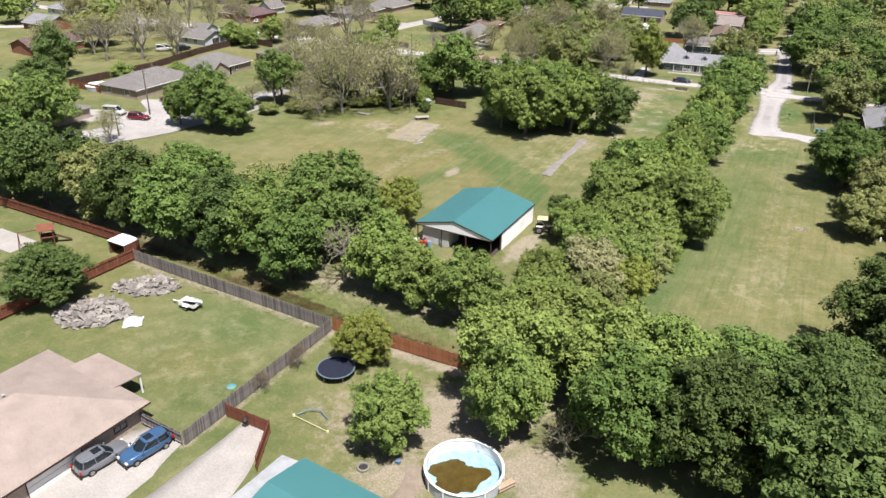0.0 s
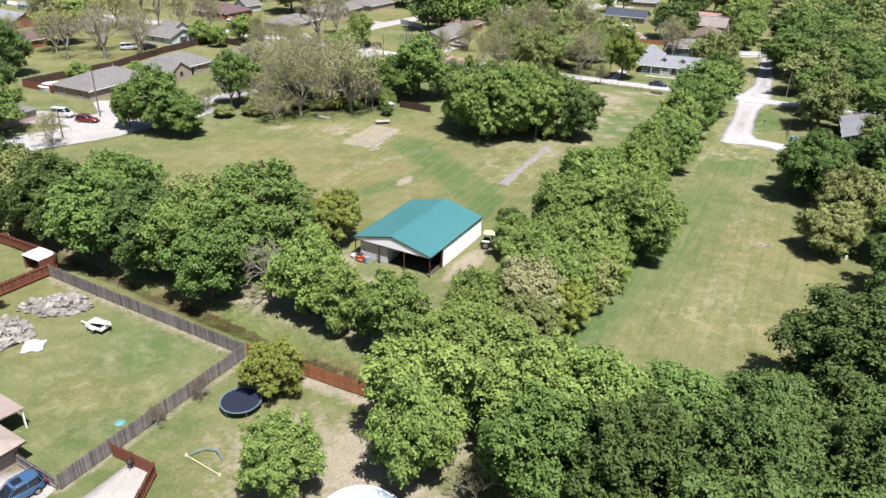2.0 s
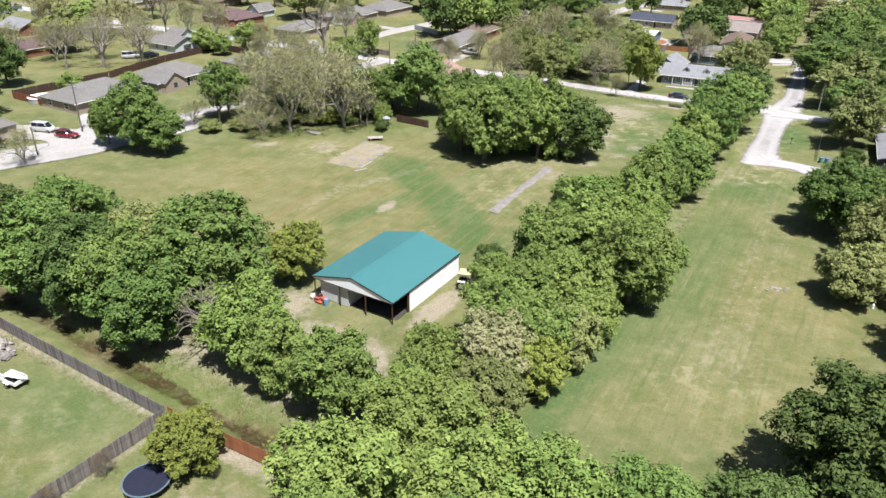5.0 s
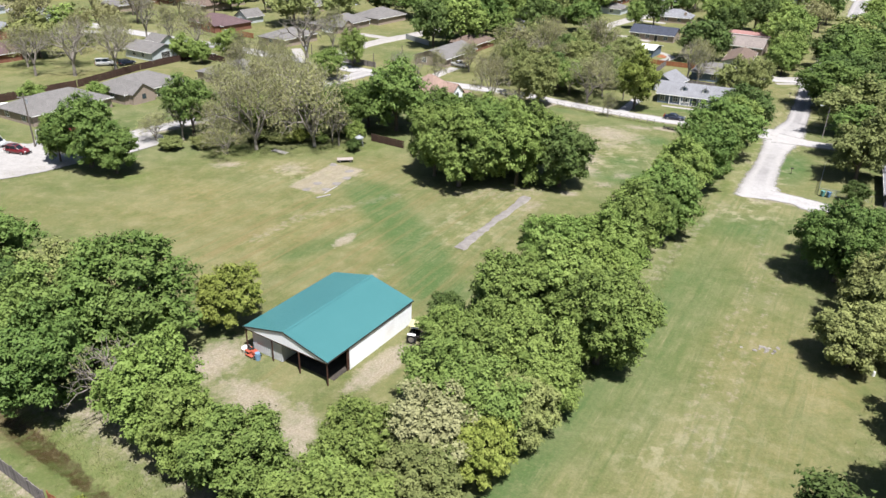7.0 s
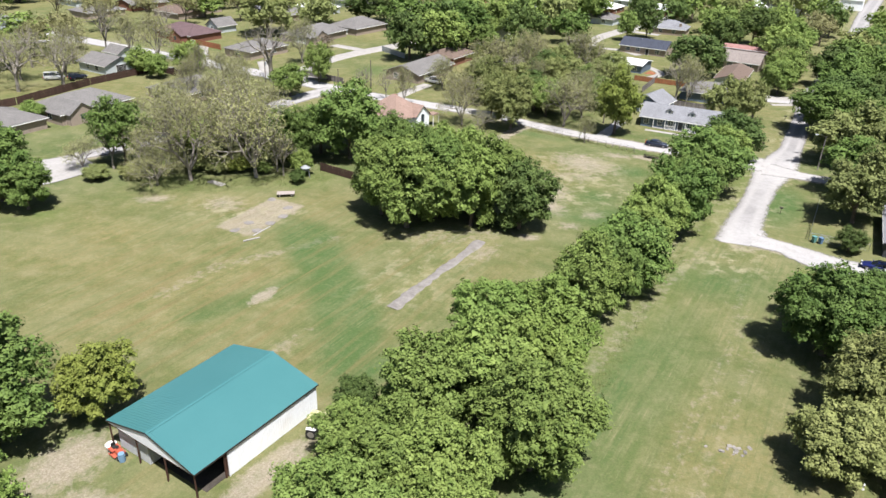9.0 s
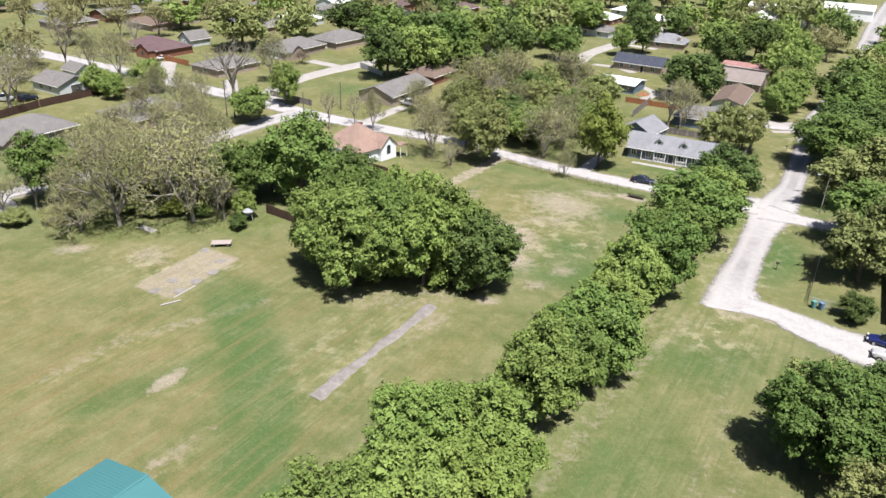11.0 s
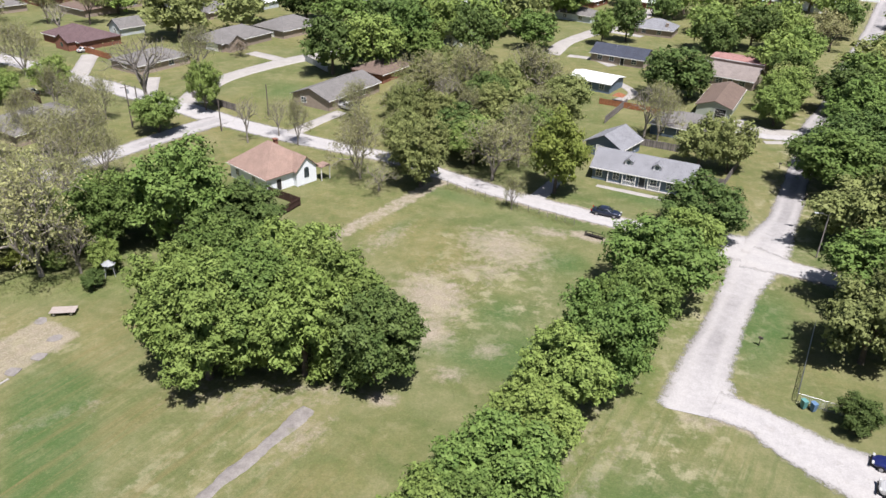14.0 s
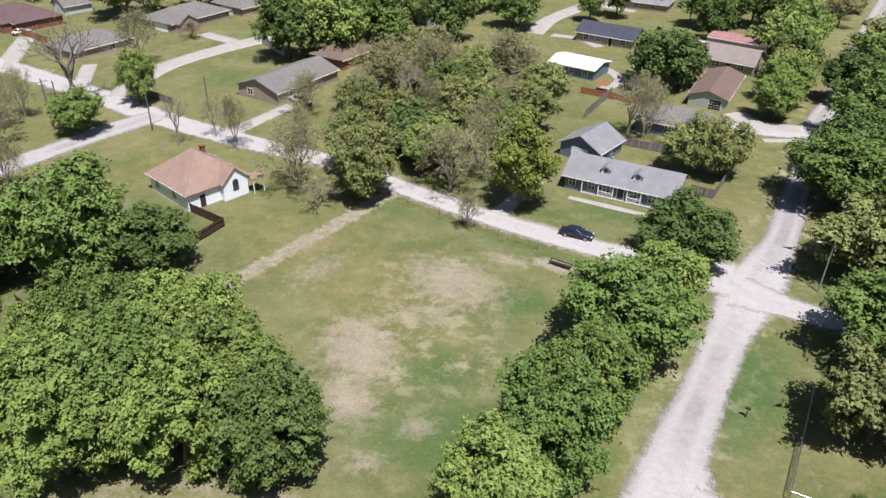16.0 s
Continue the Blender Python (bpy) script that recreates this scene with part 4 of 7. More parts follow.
CROWN = {
    "near": [crown_mesh("crown_near", 10 + i, 6800, 0.31, 230, low=(0.5, 0.9, 0.7, 0.4)[i], clump=0.58) for i in range(4)],
    "great": [crown_mesh("crown_great", 20 + i, 9200, 0.255, 340, low=(0.6, 0.4, 0.5)[i], clump=0.46) for i in range(3)],
    "mid": [crown_mesh("crown_mid", 30 + i, 3600, 0.37, 190, low=(1.2, 1.6, 0.9)[i], clump=0.7) for i in range(3)],
    "wood": [crown_mesh("crown_wood", 60 + i, 420, 0.85, 50, low=(1.2, 1.6)[i], clump=1.1) for i in range(2)],
    "far": [crown_mesh("crown_far", 50 + i, 1500, 0.52, 110, low=(1.2, 1.6)[i], clump=0.85) for i in range(2)],
}
TRUNK = [trunk_mesh("trunk", 70 + i) for i in range(3)]
FAR_TRUNK = trunk_mesh("trunk", 75, 2)
OPEN = []
for i in range(5):
    v_, f_, tips_ = branching(90 + i, 1.0 if i < 2 else 0.5, stem=1.1 if i < 2 else 2.4)
    rng_ = np.random.default_rng(95 + i)
    pick = tips_[rng_.integers(0, len(tips_), (5600, 2500, 900, 300, 700)[i])]
    pick = pick + rng_.normal(scale=0.3, size=pick.shape)
    n_ = rng_.normal(size=pick.shape) + np.array([0, 0, 0.8])
    n_ /= np.linalg.norm(n_, axis=1)[:, None]
    OPEN.append((py_mesh("limbs", v_, f_, TWIG, True), spray("sparse_crown", pick, n_, (0.125, 0.175, 0.15, 0.13, 0.45)[i], rng_)))

tree_rng = random.Random(5)
TREE_WORDS = {
    "g": "leafy green tree", "d": "dense dark green tree", "l": "bright light green tree",
    "o": "loose olive green tree", "y": "compact yellowish green tree", "s": "open thin-leaved olive tree",
    "b": "nearly bare grey tree", "r": "russet brown shrub", "m": "full mid-green tree", "p": "pale cream-tinged tree",
}


def tree(x, y, r, h, kind, where, place="", lod=None, name="tree", category="tree"):
    lod = lod or ("near" if y < 162 and -58 < x < 80 else "mid" if y < 262 else "far")
    t = tree_rng.uniform(0, 6.28)
    top = new(name)
    top.empty_display_size = 0.4
    wide = r / 5.0 * (1.0 if kind in "sbr" else 1.08)
    top.matrix_basis = Matrix.LocRotScale((x, y, -0.03), Euler((0, 0, t)), (wide, wide, h / 10.0))
    tagged(top, TREE_WORDS[kind] + " " + where, category, place)
    if kind in "sbr":
        pair = OPEN[1 if kind == "r" else (0 if lod == "near" else 1) if kind == "s" else tree_rng.choice((2, 3))]
        part("trunk", pair[0], None, top)
        crown = part("crown", pair[1], None, top)
    else:
        part("trunk", tree_rng.choice(TRUNK), None, top)
        crown = part("crown", tree_rng.choice(CROWN["great" if lod == "near" and r > 5.5 else lod]), None, top)
    crown.material_slots[0].link = "OBJECT"
    crown.material_slots[0].material = LEAF["s" if kind == "b" else kind]
    return top


def plant(rows, where, place="", **kw):
    for x, y, r, h, kind in rows:
        tree(x, y, r, h, kind, where, place, **kw)


plant([(-1.9, 51.2, 3.6, 7.8, "g"), (-5.7, 64.4, 3.1, 6.2, "y"), (-46, 74.7, 4.8, 7.5, "d")], "on a fenced lawn", lod="great")
plant([(-12.6, 62.6, 1.1, 3.0, "r"), (-15.6, 58.9, 1.1, 2.2, "r")], "beside the grey fence", name="shrub", category="shrub")
plant([(14.6, 50.8, 2.8, 4.2, "b")], "on bare soil beside the pool")
CREEK = [
    (-70, 109, 6, 13, "m"), (-62.4, 104.5, 5.6, 13, "d"), (-54.8, 103, 6, 13, "d"), (-50.5, 99.5, 5.2, 12.5, "o"), (-44.8, 97, 6.1, 13, "d"), (-35.3, 92, 7, 13.2, "m"),
    (-28.5, 88.8, 6.2, 12.5, "d"), (-22.6, 87, 5, 12.5, "g"), (-14.7, 93, 7.2, 14.5, "m"), (-17.8, 82, 4.8, 11, "m"), (-24, 97, 4.6, 10.5, "o"), (-37, 102, 6, 12, "m"),
    (-10.7, 82, 4.8, 8.8, "b"), (-5.2, 79.8, 4.4, 10.5, "l"), (-0.8, 76.4, 3.4, 9, "g"), (5.3, 73.2, 4.2, 9.2, "g"), (-5.3, 98.8, 3.6, 8.0, "y"),
]
plant(CREEK, "on the bank of a ditch", "trees along the ditch")
CORNER = [
    (10, 57.5, 5.2, 12, "g"), (15.6, 66.5, 5, 9.5, "g"), (19, 58.5, 5.2, 10.5, "g"), (25.3, 58, 4.8, 10.5, "g"), (31.8, 57, 5.8, 10, "m"), (39.5, 56, 5.6, 10.5, "d"),
    (47.5, 55, 5.2, 10, "d"), (9, 52.5, 3.6, 11, "g"), (19.6, 50.5, 4.8, 11.5, "m"), (26.8, 48.5, 5.6, 13, "d"), (35.2, 48, 5.7, 13, "d"), (44, 47.5, 5.7, 12.5, "d"),
    (33, 40.5, 5.5, 12, "d"), (42.5, 39.5, 5.6, 12, "d"), (53.5, 48, 5.2, 10, "d"), (51, 64.5, 7.0, 14, "d"),
]
plant(CORNER, "in a dense clump", "trees of the corner clump")
ROW_B = [
    (20.6, 78.2, 4.2, 8.8, "p"), (14.6, 76.6, 3.6, 8.4, "g"), (13.2, 69.6, 4.0, 8.6, "g"), (20, 73.5, 3.6, 7.2, "o"), (25.2, 77.6, 2.8, 6.8, "y"), (21.4, 85, 4.4, 9.6, "g"), (28.6, 83.6, 3.4, 7.6, "o"), (25.6, 82.4, 3.8, 8.6, "g"), (31.2, 87.6, 3.2, 7.6, "g"),
    (28.9, 90.6, 4.5, 10, "g"), (26.8, 100.6, 4.7, 11, "g"), (33.2, 112.2, 5.6, 11.6, "l"), (38.6, 112.6, 5.6, 11.8, "l"), (37.2, 107.4, 4.6, 10.4, "l"), (37, 97.3, 5.6, 11.5, "g"), (19.8, 101.5, 2.4, 5.2, "d"), (20.6, 95.5, 3.2, 7, "g"),
    (25, 92.5, 4.0, 9, "g"), (32.5, 104.5, 5, 11, "g"),
]
plant(ROW_B, "in the hedgerow beside the field", "trees of the hedgerow")
ROW_C = [
    (43.7, 124.8, 4.6, 11, "g"), (49.4, 133.8, 5.4, 10.6, "m"), (46.5, 129, 4, 10.5, "m"), (55, 148, 4.6, 10.8, "g"), (52, 140.5, 4.4, 9, "g"), (58.9, 153, 5.2, 12.5, "m"),
    (63, 161, 5, 11.5, "m"), (67.5, 171.5, 6.4, 11.6, "m"), (72, 179, 4.8, 10.5, "g"), (76.4, 192, 6.2, 9.5, "d"),
]
plant(ROW_C, "in the hedgerow beside the lane", "trees of the hedgerow")
plant([(17.4, 148.2, 6.6, 14.6, "g"), (27.4, 150.4, 5.4, 13.6, "l"), (35, 150.6, 5.4, 11.8, "d"), (21.4, 152.4, 6.4, 15, "m"), (12.6, 152.4, 5.0, 13.2, "g"), (29.8, 155.6, 5.4, 13.2, "g"), (15.8, 159, 6.2, 14.8, "m"), (24, 160.4, 5.8, 14.2, "g")], "in a clump on the field", "trees of the clump")
WOODS = [
    (1.4, 178, 6.8, 14.8, "m"), (-8, 172.5, 4.5, 10.5, "m"), (-38.9, 167, 4.9, 12.5, "m"), (-23.6, 161, 8, 16, "s"), (-13, 165, 8.6, 17, "s"), (-15, 171.5, 3.6, 9, "g"), (-11, 178.5, 3.6, 9.5, "g"),
    (-49.6, 147, 6.6, 13.6, "m"), (-43.6, 144.6, 4.2, 8.4, "m"), (-56.5, 148.5, 2.8, 9.4, "g"), (-28.5, 158, 5.6, 6.5, "s"), (-5.4, 167.5, 2.0, 4.6, "g"), (-27, 196.5, 5.6, 12, "s"), (-36.5, 180.5, 5.4, 12.5, "s"), (-19, 169, 5.4, 13, "b"), (-8.4, 166.5, 3, 8, "b"), (9.6, 181, 5.2, 8.2, "d"), (-5, 180, 4.6, 9, "d"), (-3, 187, 4.4, 9, "o"), (-31, 172, 5, 12, "b"), (-20, 184, 5, 10, "s"),
    (-33.5, 183, 5, 9, "s"), (-42, 176, 4.6, 9.5, "b"), (-27, 177, 4.2, 7.5, "o"), (-45, 163, 3.8, 6, "s"), (-22, 175, 5, 12, "s"), (-16, 181, 4, 9, "b"), (-33, 164, 4.5, 9, "s"), (-30, 169.5, 3.6, 6, "b"), (-10.2, 168.5, 2.8, 8, "b"),
]
plant(WOODS, "at the edge of an open wood", "trees of the open wood")
STREET_TREES = [
    (21, 205, 5.5, 12, "s"), (32, 203.6, 4.8, 12, "o"), (27.2, 212.4, 3.6, 11, "o"), (25.3, 200.4, 3.8, 4.8, "b"), (-4.6, 218.3, 2.9, 9.6, "b"), (0.1, 223.2, 2.4, 7.8, "b"), (5.3, 219, 3, 10, "s"), (44, 208.5, 6.6, 11.5, "s"), (55, 205, 4.8, 13.5, "y"),
    (48, 197, 2.0, 6.2, "s"), (40, 216, 4.6, 8.5, "g"), (36, 222, 4.6, 9, "d"), (48.5, 216, 5, 10.5, "s"), (50, 226, 5, 9.5, "g"), (44, 232, 6, 10.5, "o"), (-50.4, 228, 3.2, 11, "s"), (-33.5, 235, 8, 16.5, "b"), (-23.9, 220.5, 4.4, 8.2, "g"), (-20.7, 236, 3.5, 10.5, "g"),
]
plant(STREET_TREES, "beside the street")
HOUSE_TREES = [
    (76.3, 236, 5, 12.5, "s"), (82, 222, 4.2, 9.5, "o"), (87.2, 221, 4.2, 10, "o"), (83.8, 267, 7.4, 12.5, "d"), (103.4, 251, 4.4, 9, "g"), (108, 261, 5.2, 10.5, "g"), (113.4, 277, 5.6, 11.5, "m"), (110, 270, 4.4, 9.5, "o"), (115, 292, 6.8, 12, "g"), (123, 303, 6.5, 12, "g"),
    (26.8, 252.5, 8.6, 11.5, "s"), (35.8, 252.5, 6.8, 14, "s"), (50.2, 256, 7.6, 14, "s"), (12.9, 236.5, 4.6, 8.5, "s"), (22.6, 238.9, 4.8, 9, "s"), (41.3, 240.7, 4.9, 10.5, "d"), (-32, 258.8, 5.2, 13.5, "s"), (88.4, 270, 4.4, 10, "d"), (73.8, 237.5, 4.6, 11.5, "b"), (17.3, 219.2, 2.7, 9.3, "s"), (24.6, 221.5, 3.4, 8.1, "s"), (41.7, 252, 5.4, 8, "g"), (58, 247, 5, 10, "o"), (19.8, 287, 5.7, 9.6, "g"),
]
plant(HOUSE_TREES, "between houses")
EAST = [
    (103.6, 212.5, 8, 11.5, "m"), (100.5, 192, 7.2, 12, "o"), (95.8, 174, 6.6, 10.6, "m"), (90, 162.5, 5.4, 12, "o"), (116.5, 242, 6.5, 12.5, "m"), (109, 224, 6.6, 11.5, "d"), (112, 201, 7, 12, "m"), (124, 246, 7.5, 12.5, "m"), (121, 262, 6.5, 11.5, "d"), (131, 275, 7, 12, "m"),
    (108, 186, 6, 11, "d"), (104, 166, 6, 11, "m"), (119, 222, 7, 12, "d"), (124, 206, 7, 12, "m"), (137, 289, 7, 12, "o"), (132, 254, 7, 12, "m"), (143, 276, 7, 12, "d"), (147, 301, 7, 12, "m"), (130, 232, 7, 12, "o"),
]
plant(EAST, "beside the lane")
CLEARING = [
    (71.2, 121, 6.2, 12, "m"), (65, 100.4, 4.1, 7.8, "o"), (70.6, 107.4, 4.8, 11.2, "o"), (73.4, 126.8, 4.4, 7.8, "o"), (79.5, 126, 4.2, 9.5, "d"), (83, 122, 6, 12, "d"), (81, 109, 6, 12, "g"), (74.5, 97.5, 5.2, 11, "g"), (69.5, 88, 5, 10, "d"), (63, 76.5, 5.6, 11, "d"), (75, 84, 6, 11, "g"), (91, 128, 6, 12, "g"), (92.5, 140.5, 5, 11, "o"), (72, 66, 7, 12, "d"),
]
plant(CLEARING, "at the edge of the mown field", "trees at the field's edge")
plant([(85, 150.6, 2.2, 3.8, "d")], "beside a chain-link fence", name="shrub", category="shrub")
plant([(-71, 188, 2.6, 4.6, "l"), (-70.4, 236, 4.2, 6.8, "g"), (-59, 241, 4.4, 8.2, "g"), (-84, 183.5, 3.2, 5, "g"), (-90.3, 211, 7.5, 14.5, "b"), (-82, 217, 6.8, 13.5, "b"), (-108, 218, 6.4, 12, "s"), (-97, 222, 6, 11.5, "s"), (-112, 230, 6.4, 12.5, "o"), (-88, 228, 5.4, 11, "s"), (-103, 236, 6, 12, "b"), (-118, 212, 6, 11.5, "s"), (-95, 243, 5.6, 11.5, "s"), (-94, 163.5, 5.6, 10.8, "d"), (-104, 189, 5.2, 12.5, "d"), (-64, 232, 3, 6, "g"), (-100, 209, 6, 12, "b"), (-66, 136, 3.6, 7, "s"), (-80, 140, 6, 12, "m"), (-90, 124, 7, 13, "m")], "on a house lawn")
plant([(-4.7, 163.4, 1.5, 2.4, "d"), (-16.8, 167, 2.2, 2.6, "y"), (-20.5, 165.5, 1.8, 2.0, "o"), (-25, 166.5, 2.4, 2.6, "o"), (-34, 160.5, 2.6, 2.6, "o"), (-12.4, 167.2, 1.6, 2.2, "g"), (-40, 158.5, 2.4, 2.6, "o")], "in the undergrowth of the wood's edge", name="shrub", category="shrub")
plant([(-31, 283.5, 3.2, 4.2, "r")], "on a front lawn", name="shrub", category="shrub")
FAR = [
    (-57, 301, 9.4, 15.5, "o"), (-27.5, 335, 9.5, 13, "d"), (-1.5, 271, 6.9, 15, "d"), (8.9, 274, 6.9, 15, "g"), (9.5, 306, 8.4, 14.5, "d"), (22.4, 309, 6.2, 14.5, "g"), (33, 295, 6.4, 15.5, "d"), (103, 323, 6.7, 13.5, "g"), (116, 326, 6.9, 13.5, "d"), (127, 330, 6, 12.5, "g"),
    (60.7, 361, 6.5, 13.5, "g"), (48, 358, 6.4, 13, "o"), (78.6, 329, 4.8, 14, "d"), (-92.6, 257, 5.2, 16, "b"), (-84.7, 256, 5, 13, "s"), (-73.8, 252, 6, 14, "s"), (-92, 296, 5, 10, "b"), (3, 288, 6, 13, "g"),
    (15.1, 289.2, 7, 16, "m"), (-10.5, 325, 9, 13, "m"), (49.2, 310.5, 6.6, 11.5, "m"), (70.5, 322.8, 3.7, 11, "g"), (101.3, 306, 5, 12.5, "d"),
]
plant(FAR, "among distant houses", lod="far")


def scrub(seed, count, x0, x1, y0, y1, lines, where, place, kinds="sssoob"):
    """Scattered thin trees, clear of the lanes and of one another."""
    rng, spots = random.Random(seed), []
    while len(spots) < count:
        x, y = rng.uniform(x0, x1), rng.uniform(y0, y1)
        one = (np.array([x]), np.array([y]))
        if min(near_line(l, *one)[0] for l in lines) > 4.5 and all(math.hypot(x - a, y - b) > 3.8 for a, b in spots):
            spots.append((x, y))
            tree(round(x, 1), round(y, 1), rng.uniform(3.2, 5.0), rng.uniform(7, 11.5), rng.choice(kinds), where, place)


scrub(3, 20, 22, 61, 220, 264, [STREET, [(64, 222), (62, 236), (64, 262)]], "in thick scrub between houses", "trees of the scrub")
scrub(4, 11, -46, -16, 190, 228, [WEST_STREET, STREET], "in open scrub beside the lane", "trees of the scrub", "sssb")
scrub(8, 8, -48, -14, 164, 186, [WEST_STREET], "in the open wood", "trees of the open wood", "sssbbg")
# ---- the barn ----
BARN_TURN = math.degrees(math.atan2(13.6, 6.9))
barn = thing("barn", 3.4, 92.0, BARN_TURN, 0, "open-fronted steel barn with a teal metal roof and white walls", "barn")
BL, BW, BE, BR = 15.2, 12.0, 3.1, 1.45  # length, width, eave height, rise


def barn_roof():
    """Sheet roof with a low rib every 0.3 m; the ridge runs along x."""
    bm = bmesh.new()
    x0, x1, y1 = -0.15, BL, BW / 2 + 0.12
    for side in (-1, 1):
        slab(bm, [(x0, 0, BE + BR), (x1, 0, BE + BR), (x1, side * y1, BE - 0.03), (x0, side * y1, BE - 0.03)], 0.06)
    return bm


barn_top = part("roof", barn_roof(), TEAL_ROOF, barn, "teal ribbed metal roof")
for side in (-1, 1):
    rib = mesh_from("rib", slab(bmesh.new(), [(0, 0, BE + BR + 0.014), (0.03, 0, BE + BR + 0.014), (0.03, side * (BW / 2 + 0.12), BE - 0.016), (0, side * (BW / 2 + 0.12), BE - 0.016)], 0.03), TEAL_ROOF)
    for i in range(51):
        part("rib", rib, None, barn_top, at=pose(-0.13 + i * 0.304, 0, 0))
part("ridge_cap", slab(slab(bmesh.new(), [(-0.17, 0, BE + BR + 0.05), (BL + 0.02, 0, BE + BR + 0.05), (BL + 0.02, 0.22, BE + BR), (-0.17, 0.22, BE + BR)], 0.02), [(-0.17, 0, BE + BR + 0.05), (BL + 0.02, 0, BE + BR + 0.05), (BL + 0.02, -0.22, BE + BR), (-0.17, -0.22, BE + BR)], 0.02), TEAL_ROOF, barn)
for side in (-1, 1):
    part("eave_trim", boxed(-0.17, BL + 0.02, side * (BW / 2 + 0.13) - 0.03, side * (BW / 2 + 0.13) + 0.03, BE - 0.19, BE - 0.05), DARK_METAL, barn, "dark eave trim")
    part("rake_trim", slab(bmesh.new(), [(-0.2, 0, BE + BR + 0.01), (-0.155, 0, BE + BR + 0.01), (-0.155, side * (BW / 2 + 0.12), BE - 0.02), (-0.2, side * (BW / 2 + 0.12), BE - 0.02)], 0.13), DARK_METAL, barn, "dark rake trim")


def ribbed_wall(length, height, step=0.3):
    """A sheet wall along x with shallow vertical ribs, outer face towards -y."""
    n = int(length / step)
    outline = [(0, 0.04), (length, 0.04)]
    for i in range(n, -1, -1):
        x = i * length / n
        outline += [(min(x + 0.03, length), -0.02), (min(x + 0.015, length), -0.035), (max(x - 0.015, 0), -0.045), (max(x - 0.03, 0), -0.02)]
    bm = bmesh.new()
    low, top = [bm.verts.new((x, y, 0)) for x, y in outline], [bm.verts.new((x, y, height)) for x, y in outline]
    for i in range(len(outline)):
        j = (i + 1) % len(outline)
        bm.faces.new((low[i], low[j], top[j], top[i]))
    bmesh.ops.remove_doubles(bm, verts=bm.verts[:], dist=0.0005)
    bmesh.ops.recalc_face_normals(bm, faces=bm.faces[:])
    return bm


PORCH = 3.5
part("side_wall", ribbed_wall(BL - PORCH - 0.2, BE - 0.12), WHITE_METAL, barn, "white ribbed side wall", pose(PORCH, -BW / 2 + 0.04, 0))
part("side_wall", ribbed_wall(BL - PORCH - 0.2, BE - 0.12), WHITE_METAL, barn, "white ribbed side wall", pose(BL - 0.2, BW / 2 - 0.04, 0, 0, 0, 180))
part("back_wall", prism(bmesh.new(), [(-BW / 2 + 0.1, 0), (BW / 2 - 0.1, 0), (BW / 2 - 0.1, BE - 0.15), (0, BE + BR - 0.15), (-BW / 2 + 0.1, BE - 0.15)], 0, 0.06, Matrix.Rotation(radians(90), 4, "Z")), WHITE_METAL, barn, "white gable wall", pose(BL - 0.15, 0, 0))
part("front_gable", prism(bmesh.new(), [(-BW / 2 + 0.1, BE - 0.28), (BW / 2 - 0.1, BE - 0.28), (BW / 2 - 0.1, BE - 0.14), (0, BE + BR - 0.13), (-BW / 2 + 0.1, BE - 0.14)], 0, 0.05, Matrix.Rotation(radians(90), 4, "Z")), WHITE_METAL, barn, "white sheet gable over the open front", pose(-0.02, 0, 0))
# a grey sheet room in the left corner of the porch, the rest open
PALE_SHEET = surface("pale_blue_grey_sheet", (0.6, 0.62, 0.65), (0.7, 0.72, 0.75), 0.5, 0.0, 0.7, 20, (0.5, 0.5, 0.5), relief=0.1)
part("partition", ribbed_wall(4.3, BE - 0.3), PALE_SHEET, barn, "pale sheet room wall", pose(0.4, 5.3, 0, 0, 0, -90))
part("partition", ribbed_wall(3.1, BE - 0.3), PALE_SHEET, barn, "pale sheet room wall", pose(0.45, 1.0, 0))
part("partition", ribbed_wall(3.1, BE - 0.3), PALE_SHEET, barn, "pale sheet room wall", pose(3.5, 5.3, 0, 0, 0, 180))
# floor from 1 m behind the posts, painted dark as the barn's shade
part("floor", boxed(1.0, BL - 0.3, -BW / 2 + 0.2, BW / 2 - 0.2, -0.1, 0.03), SHADED_EARTH, barn, "earth floor with the barn's inner shade put in its colour")
for y in np.linspace(-BW / 2 + 0.12, BW / 2 - 0.12, 4):
    part("post", boxed(-0.06, 0.06, y - 0.06, y + 0.06, -0.05, BE - 0.2), RUST_STEEL, barn, "rusty square post")
    part("truss", boxed(PORCH - 0.09, PORCH - 0.01, y - 0.04, y + 0.04, 0, BE - 0.1), RUST_STEEL, barn)
part("post", boxed(PORCH - 0.35, PORCH - 0.2, -BW / 2 + 0.05, -BW / 2 + 0.19, -0.05, BE - 0.2), RUST_STEEL, barn, "rusty square post")
part("post", boxed(PORCH - 0.35, PORCH - 0.2, BW / 2 - 0.19, BW / 2 - 0.05, -0.05, BE - 0.2), RUST_STEEL, barn, "rusty square post")
part("tie_beam", boxed(-0.06, 0.06, -BW / 2 + 0.1, BW / 2 - 0.1, BE - 0.4, BE - 0.27), RUST_STEEL, barn)


def wheel(parent, x, y, r, w, hub=CHROME, z=None):
    """A wheel lying along y: a tyre with its rim."""
    bm = bmesh.new()
    rod(bm, (x, y - w / 2, z or r), (x, y + w / 2, z or r), r, r, 16)
    edges = [e for e in bm.edges if abs(e.verts[0].co.y - e.verts[1].co.y) < 1e-4]
    bmesh.ops.bevel(bm, geom=edges, offset=r * 0.12, segments=2, affect="EDGES")
    tyre = part("wheel", bm, RUBBER, parent, "black tyre")
    part("rim", rod(bmesh.new(), (x, y - w / 2 - 0.01, z or r), (x, y + w / 2 + 0.01, z or r), r * 0.6, r * 0.56, 10), hub, tyre, "rim")
    return tyre


